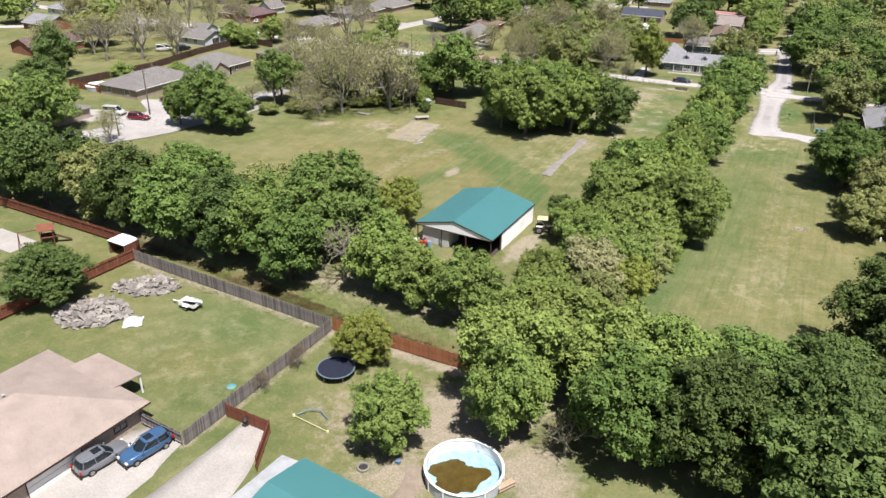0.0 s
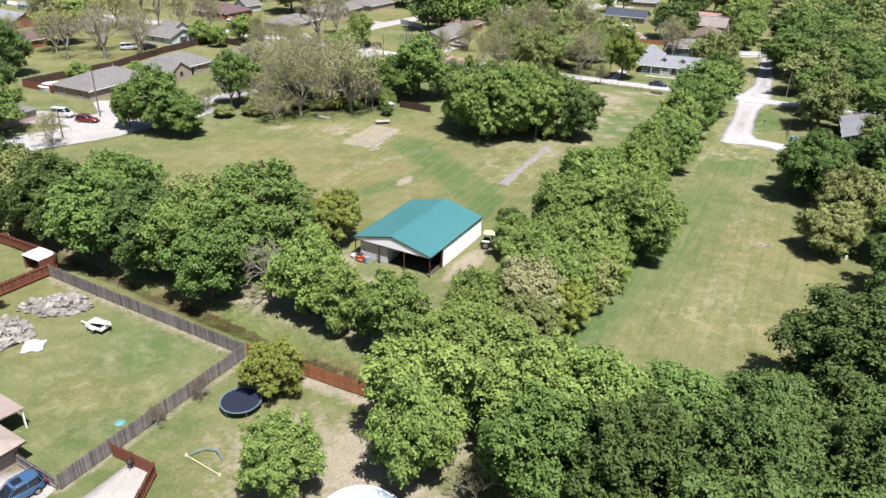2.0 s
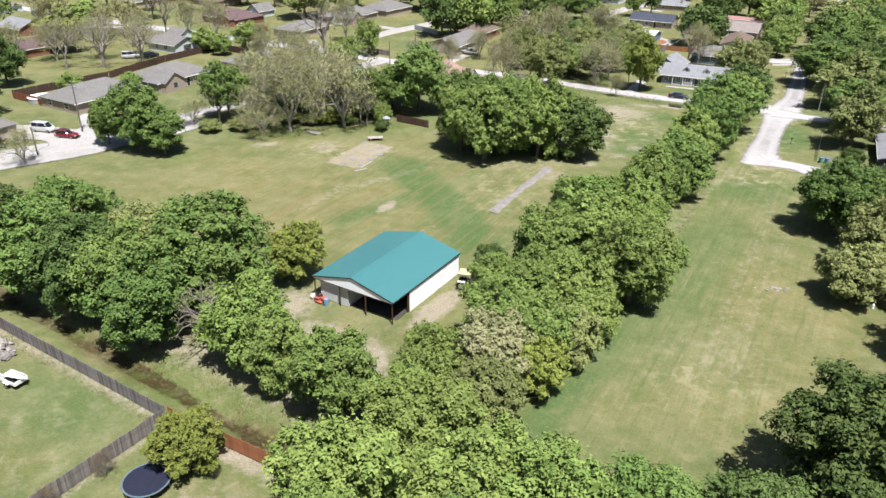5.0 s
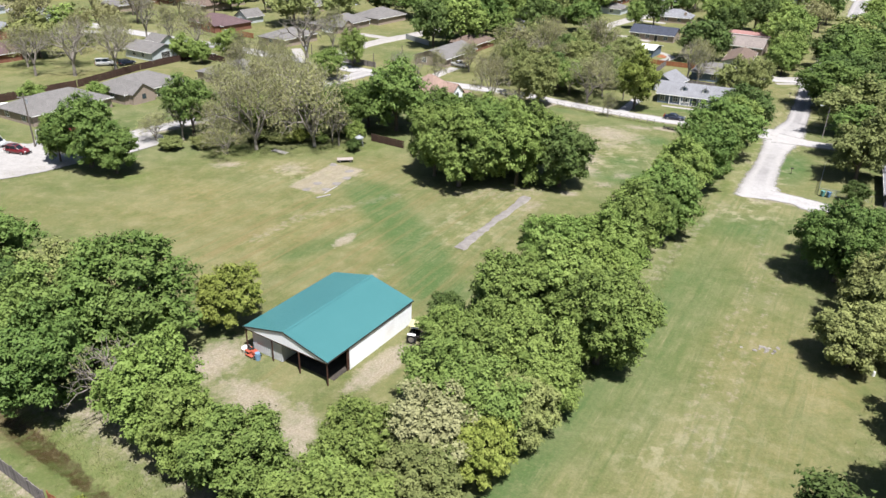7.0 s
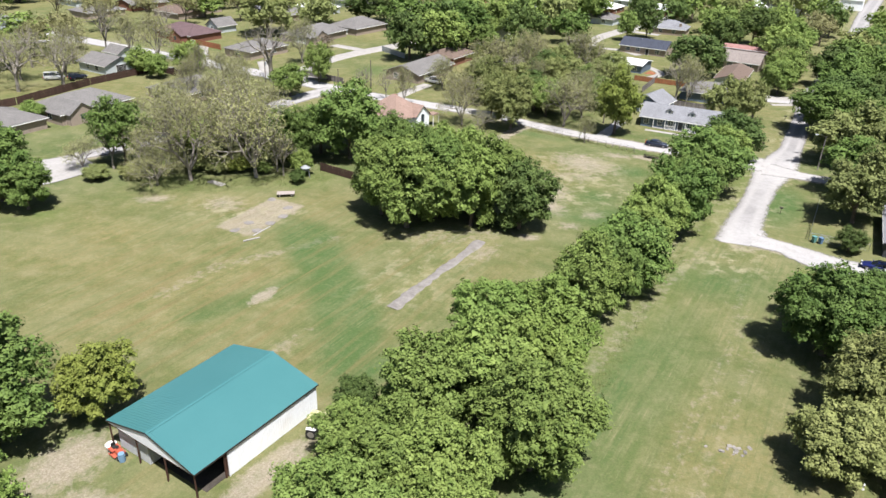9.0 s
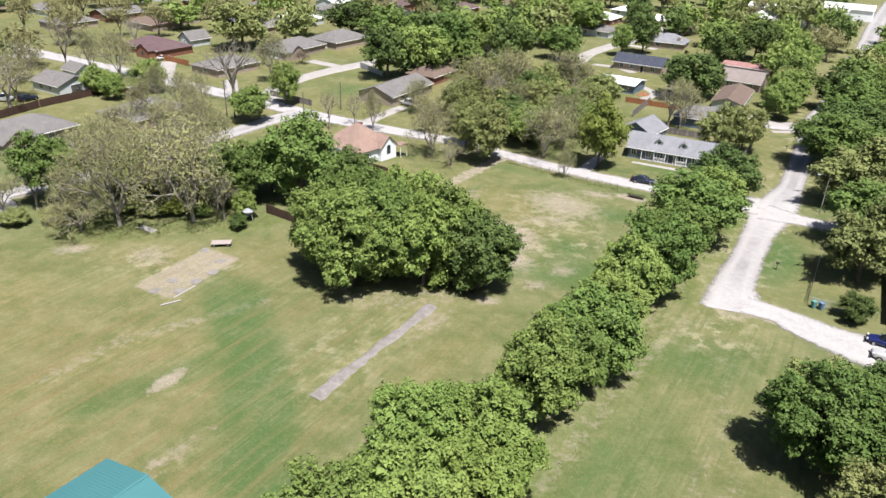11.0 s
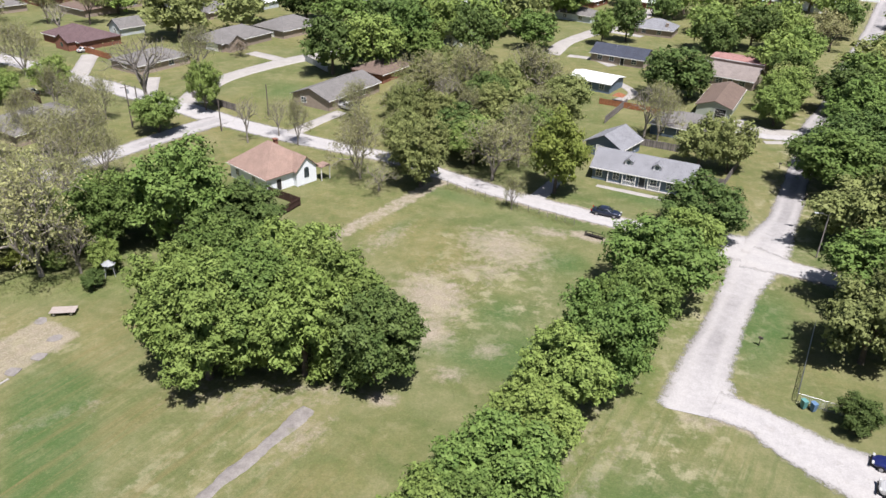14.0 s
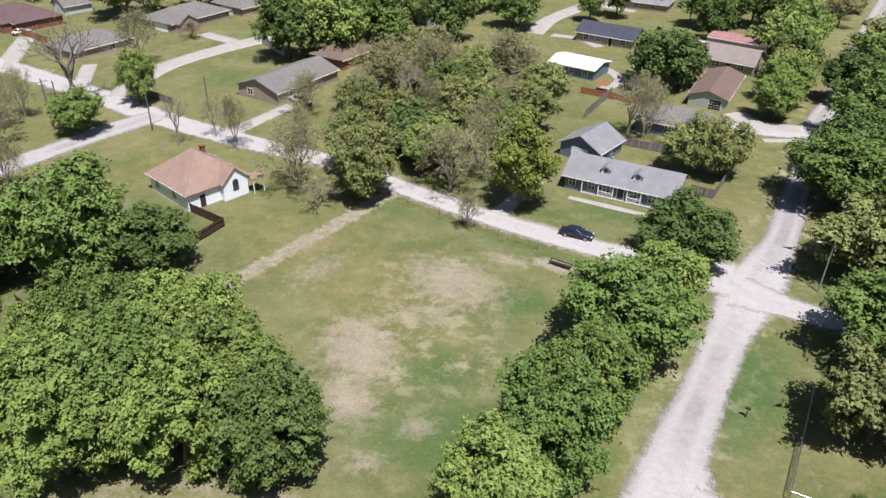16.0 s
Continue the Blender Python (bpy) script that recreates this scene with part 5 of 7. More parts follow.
# small tractor with a yellow canopy beside the barn
tractor = thing("tractor", 16.9, 98.9, BARN_TURN - 70, 0, "small black tractor with a pale yellow canopy beside the barn", "tractor")
part("hood", boxed(0.2, 1.5, -0.36, 0.36, 0.75, 1.25, bevel=0.08), DARK_METAL, tractor)
part("chassis", boxed(-0.9, 1.5, -0.3, 0.3, 0.5, 0.8, bevel=0.04), DARK_METAL, tractor)
part("seat", box(boxed(-0.65, -0.15, -0.26, 0.26, 0.95, 1.08, bevel=0.04), -0.72, -0.58, -0.26, 0.26, 1.0, 1.5, bevel=0.04), RUBBER, tractor)
part("canopy", boxed(-1.05, 0.55, -0.75, 0.75, 2.25, 2.38, bevel=0.05), YELLOW_PAINT, tractor, "pale yellow canopy")
for x in (-0.95, 0.45):
    for y in (-0.62, 0.62):
        part("canopy_post", rod(bmesh.new(), (x, y, 0.8), (x, y, 2.26), 0.03), DARK_METAL, tractor)
for y in (-0.72, 0.72):
    part("fender", boxed(-1.15, -0.15, y - 0.2, y + 0.2, 1.18, 1.26, bevel=0.03), WHITE_PAINT, tractor, "white fender")
    wheel(tractor, -0.65, y, 0.6, 0.32)
    wheel(tractor, 1.15, y * 0.85, 0.38, 0.22)
part("steering_wheel", rod(bmesh.new(), (0.1, 0, 1.36), (0.16, 0, 1.4), 0.19, 0.19, 12), RUBBER, tractor)

mower = thing("riding_mower", -0.9, 93.6, BARN_TURN - 95, 0, "red riding mower parked on grass before the barn", "mower")
part("deck", boxed(-0.65, 0.45, -0.6, 0.6, 0.12, 0.3, bevel=0.06), RED_PAINT, mower)
part("hood", boxed(0.1, 0.95, -0.3, 0.3, 0.35, 0.85, bevel=0.1), RED_PAINT, mower)
part("fender", boxed(-0.85, -0.05, -0.48, 0.48, 0.5, 0.66, bevel=0.06), RED_PAINT, mower)
part("seat", box(boxed(-0.6, -0.15, -0.22, 0.22, 0.66, 0.78, bevel=0.04), -0.68, -0.56, -0.22, 0.22, 0.68, 1.1, bevel=0.04), RUBBER, mower)
part("steering_wheel", rod(bmesh.new(), (0.12, 0, 0.98), (0.17, 0, 1.02), 0.16, 0.16, 12), RUBBER, mower)
for y in (-0.42, 0.42):
    wheel(mower, -0.5, y, 0.27, 0.22)
    wheel(mower, 0.72, y, 0.2, 0.16)
tub = thing("wash_tub", -1.9, 94.3, 20, 0, "white plastic tub standing on grass", "tub")
bm = rod(bmesh.new(), (0, 0, 0), (0, 0, 0.5), 0.42, 0.55, 18)
bmesh.ops.delete(bm, geom=[f for f in bm.faces if f.normal.z > 0.9], context="FACES")
bmesh.ops.solidify(bm, geom=bm.faces[:], thickness=0.03)
part("basin", bm, WHITE_PAINT, tub)
barrel = thing("barrel", -0.1, 92.9, 0, 0, "pale blue plastic barrel", "barrel")
bm = rod(bmesh.new(), (0, 0, 0), (0, 0, 0.88), 0.29, 0.29, 18)
rod(bm, (0, 0, 0.28), (0, 0, 0.32), 0.31, 0.31, 18), rod(bm, (0, 0, 0.57), (0, 0, 0.61), 0.31, 0.31, 18)
part("drum", bm, surface("pale_blue_plastic", (0.2, 0.34, 0.5), (0.26, 0.42, 0.58), 0.5), barrel)


# ---- fences ----
def fence(line, height, wood, label, bay=2.4, board=0.14, seed=0, name="fence", posts_on=-1):
    """Board fence along a line: a post at every bay, two rails and boards of uneven height."""
    rng = random.Random(seed)
    top = thing(name, line[0][0], line[0][1], 0, 0, label, "fence")
    base = Vector((line[0][0], line[0][1], 0))
    meshes = [mesh_from("board", boxed(0, board, -0.012, 0.012, 0.02, height + k), wood) for k in (-0.06, -0.03, 0.0, 0.02)]
    post = mesh_from("post", boxed(-0.045, 0.045, -0.045, 0.045, -0.1, height + 0.03), wood)
    for (ax, ay), (bx, by) in zip(line, line[1:]):
        a, b = Vector((ax, ay, 0)) - base, Vector((bx, by, 0)) - base
        run = (b - a).length
        n = max(1, round(run / bay))
        turn = math.degrees(math.atan2(b.y - a.y, b.x - a.x))
        m = pose(a.x, a.y, 0, 0, 0, turn)
        for i in range(n + 1):
            part("post", post, None, top, at=m @ pose(run * i / n, 0, 0))
        for z in (0.3, height - 0.3):
            part("rail", boxed(0, run, -0.03, 0.03, z, z + 0.09), wood, top, at=m)
        x = 0.03
        while x < run - board:
            part("board", rng.choice(meshes), None, top, at=m @ pose(x, posts_on * 0.07, rng.uniform(-0.015, 0.015), rng.uniform(-1, 1), rng.uniform(-0.8, 0.8), 0))
            x += board + 0.012
    return top


fence([(-40.2, 86.1), (-10.6, 70.4)], 1.75, GREY_WOOD, "weathered grey board fence along the ditch", seed=1)
fence([(-10.4, 70.2), (-20.5, 50.2)], 1.75, GREY_WOOD, "weathered grey board fence between two yards", seed=2, posts_on=1)
fence([(-20.7, 50.1), (-27.9, 54.0)], 1.5, GREY_WOOD, "grey board fence beside the house", seed=3)
fence([(-40.4, 86.2), (-49.8, 69.6), (-53, 64)], 1.8, RED_WOOD, "red stained board fence round the yard", seed=4)
fence([(-41, 89.4), (-67, 102.2), (-90, 113)], 1.8, RED_WOOD, "red stained board fence along the ditch", 2.4, 0.2, seed=5)
fence([(-10.2, 70.4), (-3.6, 67.4), (5.8, 63.2)], 1.7, ORANGE_WOOD, "orange cedar board fence along the ditch", seed=6)
fence([(-17.9, 54.5), (-13.1, 52.2), (-13.0, 47.2)], 1.6, RED_WOOD, "red cedar gate fence at the drive", seed=7)
fence([(-95.7, 178.6), (-83, 200), (-77, 221), (-68.5, 240), (-57.4, 233)], 1.9, DARK_WOOD, "long dark brown board fence", 4.8, 0.36, seed=8)
fence([(-95.7, 178.4), (-80.6, 171.2)], 1.8, RED_WOOD, "red board fence beside a brick house", 4, 0.3, seed=9)
fence([(-84.6, 284), (-62.4, 271.5)], 1.7, ORANGE_WOOD, "orange board fence beside brick houses", 4.8, 0.3, seed=10)
fence([(-27.5, 244), (-14.2, 236.8)], 1.6, GREY_WOOD, "grey board fence beside the street", 3.4, 0.2, seed=11)
fence([(-12.3, 282.6), (-3.2, 272.5)], 1.7, GREY_METAL, "blue-grey board fence on a lawn", 3.4, 0.25, seed=12)
fence([(72, 232.6), (80.2, 229.6)], 1.5, GREY_WOOD, "brown board fence behind the house", 2.4, 0.15, seed=13)
fence([(81.6, 214.4), (84.8, 213), (90.3, 225)], 1.6, GREY_WOOD, "grey board fence beside the lawn", 2.4, 0.15, seed=14)
fence([(66.3, 245), (72.5, 260)], 1.7, GREY_WOOD, "grey board fence between gardens", 3.0, 0.2, seed=15)
fence([(-2.5, 170.4), (4.8, 166.6)], 1.6, DARK_WOOD, "dark red board fence at the wood", 2.4, 0.15, seed=16)
fence([(7.6, 195.6), (14.0, 192.3), (12.1, 187.2)], 1.5, DARK_WOOD, "dark brown board fence beside the white house", 2.4, 0.15, seed=17)
fence([(66, 259.5), (81, 253.5)], 1.4, ORANGE_WOOD, "orange board fence between two gardens", 3.0, 0.2, seed=18)

# chain-link fence with its bins
link = thing("chain_link_fence", 86.7, 168.8, 0, 0, "galvanised chain-link fence on the lawn", "fence")
base = Vector((86.7, 168.8))
for a, b in (((86.7, 168.8), (80.3, 154.0)), ((80.3, 154.0), (88.2, 151.2))):
    n = 6 if a[1] > 160 else 3
    for i in range(n + 1):
        p = Vector(a).lerp(Vector(b), i / n) - base
        part("post", rod(bmesh.new(), (p.x, p.y, 0), (p.x, p.y, 1.3), 0.03), CHROME, link)
    p, q = Vector(a) - base, Vector(b) - base
    part("rail", rod(bmesh.new(), (p.x, p.y, 1.25), (q.x, q.y, 1.25), 0.035), CHROME, link)
    bm, run = bmesh.new(), (q - p).length
    turn = Matrix.Translation((p.x, p.y, 0)) @ Matrix.Rotation(math.atan2(q.y - p.y, q.x - p.x), 4, "Z")
    for i in range(int(run / 0.16)):
        for s in (-1, 1):
            x0, x1 = i * 0.16, i * 0.16 + s * 1.1
            z1 = 1.2
            if 0 <= x1 <= run:
                rod(bm, (x0, 0, 0.05), (x1, 0, z1), 0.007, seg=3, caps=False)
    bmesh.ops.transform(bm, matrix=turn, verts=bm.verts[:])
    part("mesh", bm, GREY_METAL, link, "diamond wire mesh")


def wheelie_bin(x, y, turn, plastic, label):
    b = thing("wheelie_bin", x, y, turn, 0, label, "bin", "bins by the fence")
    bm = boxed(-0.26, 0.26, -0.3, 0.3, 0.08, 0.98)
    for v in bm.verts:
        if v.co.z < 0.5:
            v.co.x *= 0.8
            v.co.y *= 0.8
    part("body", bm, plastic, b)
    part("lid", boxed(-0.29, 0.29, -0.33, 0.36, 0.99, 1.06, bevel=0.02), plastic, b)
    for s in (-0.24, 0.24):
        part("wheel", rod(bmesh.new(), (s - 0.03, 0.26, 0.12), (s + 0.03, 0.26, 0.12), 0.12, 0.12, 10), RUBBER, b)


wheelie_bin(80.8, 153.2, 20, TEAL_PLASTIC, "teal wheelie bin beside a chain-link fence")
wheelie_bin(81.7, 152.9, 25, BLUE_TRIM, "blue wheelie bin beside a chain-link fence")

# ---- the yards ----
pool = thing("swimming_pool", 5.3, 47.4, 0, 0, "round above-ground pool, half empty, with murky brown water", "pool")
PR, PH = 3.45, 1.2
ring, faces = [], []
for i in range(40):
    t = 2 * math.pi * i / 40
    for r, z in ((PR, 0.0), (PR, PH), (PR - 0.05, PH), (PR - 0.05, 0.05)):
        ring.append((r * math.cos(t), r * math.sin(t), z))
    a, b = 4 * i, 4 * ((i + 1) % 40)
    faces += [(a, b, b + 1, a + 1), (a + 1, b + 1, b + 2, a + 2)]
part("wall", py_mesh("wall", ring, faces, surface("pool_panel", (0.5, 0.54, 0.6), (0.66, 0.7, 0.75), 0.5)), None, pool, "pale panelled wall")
part("liner", py_mesh("liner", ring, [(4 * i + 3, 4 * i + 2, 4 * ((i + 1) % 40) + 2, 4 * ((i + 1) % 40) + 3) for i in range(40)], WHITE_PAINT), None, pool, "white inner wall")
rim, faces = [], []
for i in range(40):
    t = 2 * math.pi * i / 40
    for r, z in ((PR - 0.1, PH + 0.01), (PR + 0.1, PH + 0.01), (PR + 0.1, PH + 0.05), (PR - 0.1, PH + 0.05)):
        rim.append((r * math.cos(t), r * math.sin(t), z))
    a, b = 4 * i, 4 * ((i + 1) % 40)
    faces += [(a + k, b + k, b + (k + 1) % 4, a + (k + 1) % 4) for k in range(4)]
part("rim", py_mesh("rim", rim, [f[::-1] for f in faces], WHITE_PAINT), None, pool, "white top rim")
part("floor", rod(bmesh.new(), (0, 0, 0.02), (0, 0, 0.1), PR - 0.07, PR - 0.07, 40), POOL_LINER, pool, "pale blue liner floor")
rng = random.Random(3)
pts = []
for i in range(48):
    t = 2 * math.pi * i / 48
    rr = 2.5 + 0.35 * math.sin(3 * t + 1) + 0.3 * math.sin(5 * t) + rng.uniform(-0.14, 0.14)
    rr = min(rr, PR - 0.25)
    pts.append((rr * math.cos(t) - 0.55, rr * 0.82 * math.sin(t) - 0.1, 0.115))
part("water", py_mesh("water", pts + [(-0.55, -0.1, 0.115)], [(i, (i + 1) % 48, 48) for i in range(48)], MURK), None, pool, "murky brown water")
for i in range(12):
    t = 2 * math.pi * i / 12
    part("upright", boxed(-0.05, 0.05, -0.06, 0.06, 0, PH, turn=pose((PR + 0.07) * math.cos(t), (PR + 0.07) * math.sin(t), 0, 0, 0, math.degrees(t))), WHITE_PAINT, pool)
steps = thing("pool_step", 8.9, 46.2, 35, 0, "wooden step beside the pool", "step")
part("deck", box(boxed(-0.9, 0.9, -0.3, 0.3, 0.5, 0.56), -0.9, 0.9, -0.3, 0.3, 0.2, 0.26), surface("pale_planks", (0.4, 0.3, 0.2), (0.52, 0.4, 0.29), 0.8, relief=0.3), steps)
for x in (-0.8, 0.8):
    part("leg", boxed(x - 0.05, x + 0.05, -0.25, 0.25, 0, 0.5), GREY_WOOD, steps)

tramp = thing("trampoline", -8.4, 61.8, 0, 0, "round navy trampoline with a thin rim on grass", "trampoline")
part("mat", rod(bmesh.new(), (0, 0, 0.86), (0, 0, 0.88), 1.89, 1.89, 36), NET, tramp, "navy jumping mat")
pad, faces = [], []
for i in range(36):
    t = 2 * math.pi * i / 36
    for r, z in ((1.9, 0.885), (2.04, 0.9), (2.06, 0.86), (1.9, 0.85)):
        pad.append((r * math.cos(t), r * math.sin(t), z))
    a, b = 4 * i, 4 * ((i + 1) % 36)
    faces += [(a + (k + 1) % 4, b + (k + 1) % 4, b + k, a + k) for k in range(4)]
part("pad", py_mesh("pad", pad, faces, surface("teal_grey_pad", (0.1, 0.16, 0.19), (0.16, 0.22, 0.25), 0.6)), None, tramp, "grey-teal rim pad")
for i in range(6):
    t = 2 * math.pi * i / 6
    part("leg", rod(bmesh.new(), (1.98 * math.cos(t), 1.98 * math.sin(t), 0), (1.98 * math.cos(t), 1.98 * math.sin(t), 0.86), 0.03), CHROME, tramp)


def chunk(seed):
    rng = random.Random(seed)
    bm = boxed(-0.5, 0.5, -0.35, 0.35, -0.16, 0.16, bevel=0.05)
    for v in bm.verts:
        v.co += Vector((rng.uniform(-.13, .13), rng.uniform(-.13, .13), rng.uniform(-.08, .08)))
    return mesh_from("chunk", bm, RUBBLE)


CHUNKS = [chunk(i) for i in range(5)]
rubble = thing("rubble_pile", -38, 74.5, 0, 0, "heap of broken grey concrete on the lawn", "rubble")
rng = random.Random(8)
for cx, cy, rx, ry, hh, count in ((-1.6, -2.2, 4.6, 3.6, 0.9, 150), (2.2, 4.6, 4.6, 2.6, 0.55, 100)):
    verts, faces = [(cx, cy, hh * 0.7)], []
    for i in range(20):
        t = 2 * math.pi * i / 20
        verts.append((cx + rx * 0.9 * math.cos(t), cy + ry * 0.9 * math.sin(t), -0.02))
        faces.append((0, 1 + i, 1 + (i + 1) % 20))
    part("mound", py_mesh("mound", verts, faces, RUBBLE), None, rubble, "mound of small rubble")
    for i in range(count):
        d, t = math.sqrt(rng.random()), rng.uniform(0, 6.28)
        s = rng.uniform(0.35, 1.05)
        m = pose(cx + rx * d * math.cos(t), cy + ry * d * math.sin(t), max(0.05, hh * (1 - d) * 0.9 + 0.08), rng.uniform(-35, 35), rng.uniform(-35, 35), rng.uniform(0, 360)) @ Matrix.Diagonal((s, s, s, 1))
        part("chunk", CHUNKS[rng.randrange(5)], None, rubble, at=m)
sheet = thing("tarpaulin", -34.0, 70.6, 15, 0, "pale blue tarpaulin crumpled over rubble", "tarpaulin")
bm = bmesh.new()
bmesh.ops.create_grid(bm, x_segments=9, y_segments=9, size=1.1)
for v in bm.verts:
    d = math.hypot(v.co.x, v.co.y)
    v.co.z = max(0.06, 0.9 * (1 - d / 1.35)) + rng.uniform(-0.08, 0.08)
bmesh.ops.solidify(bm, geom=bm.faces[:], thickness=0.02)
part("sheet", bm, surface("pale_tarp", (0.5, 0.55, 0.6), (0.68, 0.72, 0.75), 0.5, scale=2), sheet)


def trailer(x, y, turn, label, bed=WHITE_PAINT, length=2.4, width=1.5, side=0.45):
    t = thing("utility_trailer", x, y, turn, 0, label, "trailer")
    part("bed", boxed(-length / 2, length / 2, -width / 2, width / 2, 0.45, 0.52), SHADE, t, "dark bed floor")
    for y0 in (-width / 2, width / 2 - 0.04):
        part("side_board", boxed(-length / 2, length / 2, y0, y0 + 0.04, 0.52, 0.52 + side), bed, t)
    for x0 in (-length / 2, length / 2 - 0.04):
        part("end_board", boxed(x0, x0 + 0.04, -width / 2 + 0.04, width / 2 - 0.04, 0.52, 0.52 + side), bed, t)
    part("tongue", box(boxed(length / 2, length / 2 + 1.4, -0.05, 0.05, 0.4, 0.5), length / 2 + 1.3, length / 2 + 1.45, -0.09, 0.09, 0.38, 0.52), bed, t)
    part("jack", rod(bmesh.new(), (length / 2 + 1.2, 0, 0), (length / 2 + 1.2, 0, 0.6), 0.04), CHROME, t)
    for y0 in (-width / 2 - 0.14, width / 2 + 0.14):
        wheel(t, 0, y0, 0.3, 0.18)
        part("mudguard", boxed(-0.42, 0.42, y0 - 0.13, y0 + 0.13, 0.64, 0.68), bed, t)
    return t


loaded = trailer(-28.4, 74.3, 158, "small white utility trailer loaded with boards on the lawn")
for k in range(4):
    part("loose_board", boxed(-1.5, 1.3 - 0.2 * k, -0.1, 0.1, 0, 0.05), WHITE_PAINT, loaded, "pale loose board", pose(0.15 * k - 0.2, -0.4 + 0.25 * k, 0.95 + 0.05 * k, 0, 3, -6 + 5 * k))
cart = thing("flat_cart", -5.0, 157.2, 15, 0, "weathered flat wooden cart on the grass", "cart")
for i in range(6):
    part("plank", boxed(-1.5, 1.5, -0.75 + i * 0.25, -0.52 + i * 0.25, 0.5, 0.55), surface("cart_planks", (0.4, 0.34, 0.31), (0.5, 0.44, 0.4), 0.9) if i == 0 else bpy.data.materials["cart_planks"], cart)
part("beam", box(boxed(-1.4, 1.4, -0.5, -0.4, 0.4, 0.5), -1.4, 1.4, 0.4, 0.5, 0.4, 0.5), GREY_WOOD, cart)
for x in (-1, 1):
    for y in (-0.62, 0.62):
        wheel(cart, x, y, 0.25, 0.14)
def old_slab():
    """Remains of a floor: thin plates, some missing, sunk into the grass."""
    rng = random.Random(44)
    top = thing("old_slab", -6.2, 148.3, 69.1, 0, "broken old concrete slab sunk in the grass", "slab", kind="structure")
    for i in range(9):
        for j in range(5):
            if rng.random() < 0.85:
                continue
            x, y = -7 + i * 1.56, -3.75 + j * 1.5
            ring = [(x + 0.78 + 0.84 * math.cos(t) * rng.uniform(0.75, 1.2), y + 0.75 + 0.8 * math.sin(t) * rng.uniform(0.75, 1.2)) for t in (0.3 + k * math.pi / 4 for k in range(8))]
            part("plate", slab(bmesh.new(), [(u, v, -0.005 + rng.uniform(0, 0.015)) for u, v in ring], 0.1), OLD_SLAB, top)
    part("edge_kerb", boxed(-6.4, -2.5, -3.9, -3.65, -0.1, 0.04), CONCRETE, top, "pale edge strip")


old_slab()
tagged(part("concrete_patch", slab(bmesh.new(), [(-20.6, 160.8, 0.06), (-17.4, 159.3, 0.06), (-16.9, 160.4, 0.06), (-20.1, 161.9, 0.06)], 0.2), CONCRETE), "small pale concrete slab in the grass", "slab", kind="structure")
tagged(part("kerb_piece", boxed(-1.3, 1.3, -0.12, 0.12, 0, 0.16, turn=pose(-4.7, 139.6, 0, 0, 0, 40), bevel=0.02), CONCRETE), "loose pale concrete kerb piece in the grass", "kerb")
rest = thing("metal_rack", 61.0, 189.4, -25, 0, "low black metal rack beside the street", "rack")
part("top", box(box(boxed(-1.5, 1.5, -0.4, -0.32, 0.5, 0.58), -1.5, 1.5, 0.32, 0.4, 0.5, 0.58), -1.5, -1.42, -0.32, 0.32, 0.5, 0.58), DARK_METAL, rest)
part("shelf", boxed(-1.4, 1.4, -0.32, 0.32, 0.2, 0.24), DARK_METAL, rest)
for x in (-1.45, -0.5, 0.5, 1.45):
    for y in (-0.36, 0.36):
        part("leg", boxed(x - 0.03, x + 0.03, y - 0.03, y + 0.03, 0, 0.5), DARK_METAL, rest)
swing = thing("swing_frame", -9.2, 54.3, 0, 0, "yellow and blue play frame lying on the grass", "play frame")
part("bar", rod(bmesh.new(), (-2.2, 0.5, 0.08), (1.5, -1.7, 0.08), 0.05), YELLOW_PAINT, swing, "yellow tube")
for p, q in (((-1.9, 0.6, 0.1), (-0.6, 1.2, 0.5)), ((-0.6, 1.2, 0.5), (0.4, 1.0, 0.4)), ((0.4, 1.0, 0.4), (1.2, 0.1, 0.1))):
    part("arch", rod(bmesh.new(), p, q, 0.05), BLUE_TRIM, swing, "blue tube")
for p in ((-2.2, 0.5), (1.5, -1.7)):
    part("foot", rod(bmesh.new(), (p[0], p[1], 0), (p[0], p[1], 0.2), 0.16, 0.12, 10), YELLOW_PAINT, swing)
pit = thing("fire_ring", -3.7, 48.1, 0, 0, "small dark fire ring of stones on bare soil", "fire ring")
for i in range(12):
    t = 2 * math.pi * i / 12
    part("stone", boxed(-0.14, 0.14, -0.09, 0.09, 0, 0.18, turn=pose(0.5 * math.cos(t), 0.5 * math.sin(t), 0, 0, 0, math.degrees(t) + 90), bevel=0.03), OLD_SLAB, pit)
part("ash", rod(bmesh.new(), (0, 0, 0), (0, 0, 0.05), 0.44, 0.4, 14), SHADE, pit)
toy = thing("toy_bucket", -0.6, 48.8, 0, 0, "small blue plastic toy on bare soil", "toy")
part("pail", rod(bmesh.new(), (0, 0, 0), (0, 0, 0.35), 0.18, 0.24, 12), BLUE_TRIM, toy)
feeder = thing("well_house", -4.2, 166.6, 25, 0, "small grey roofed stand at the wood's edge", "stand")
for x in (-0.6, 0.6):
    for y in (-0.6, 0.6):
        part("leg", rod(bmesh.new(), (x, y, 0), (x * 0.8, y * 0.8, 1.8), 0.05), GREY_METAL, feeder)
part("drum", rod(bmesh.new(), (0, 0, 1.2), (0, 0, 1.8), 0.5, 0.5, 14), GREY_METAL, feeder)
part("roof", rod(bmesh.new(), (0, 0, 1.8), (0, 0, 2.3), 0.95, 0.1, 8), GREY_METAL, feeder, "pale sheet roof")
shed = thing("lean_to", -42.6, 88.4, BARN_TURN, 0, "white flat-roofed lean-to beside a fence", "shed")
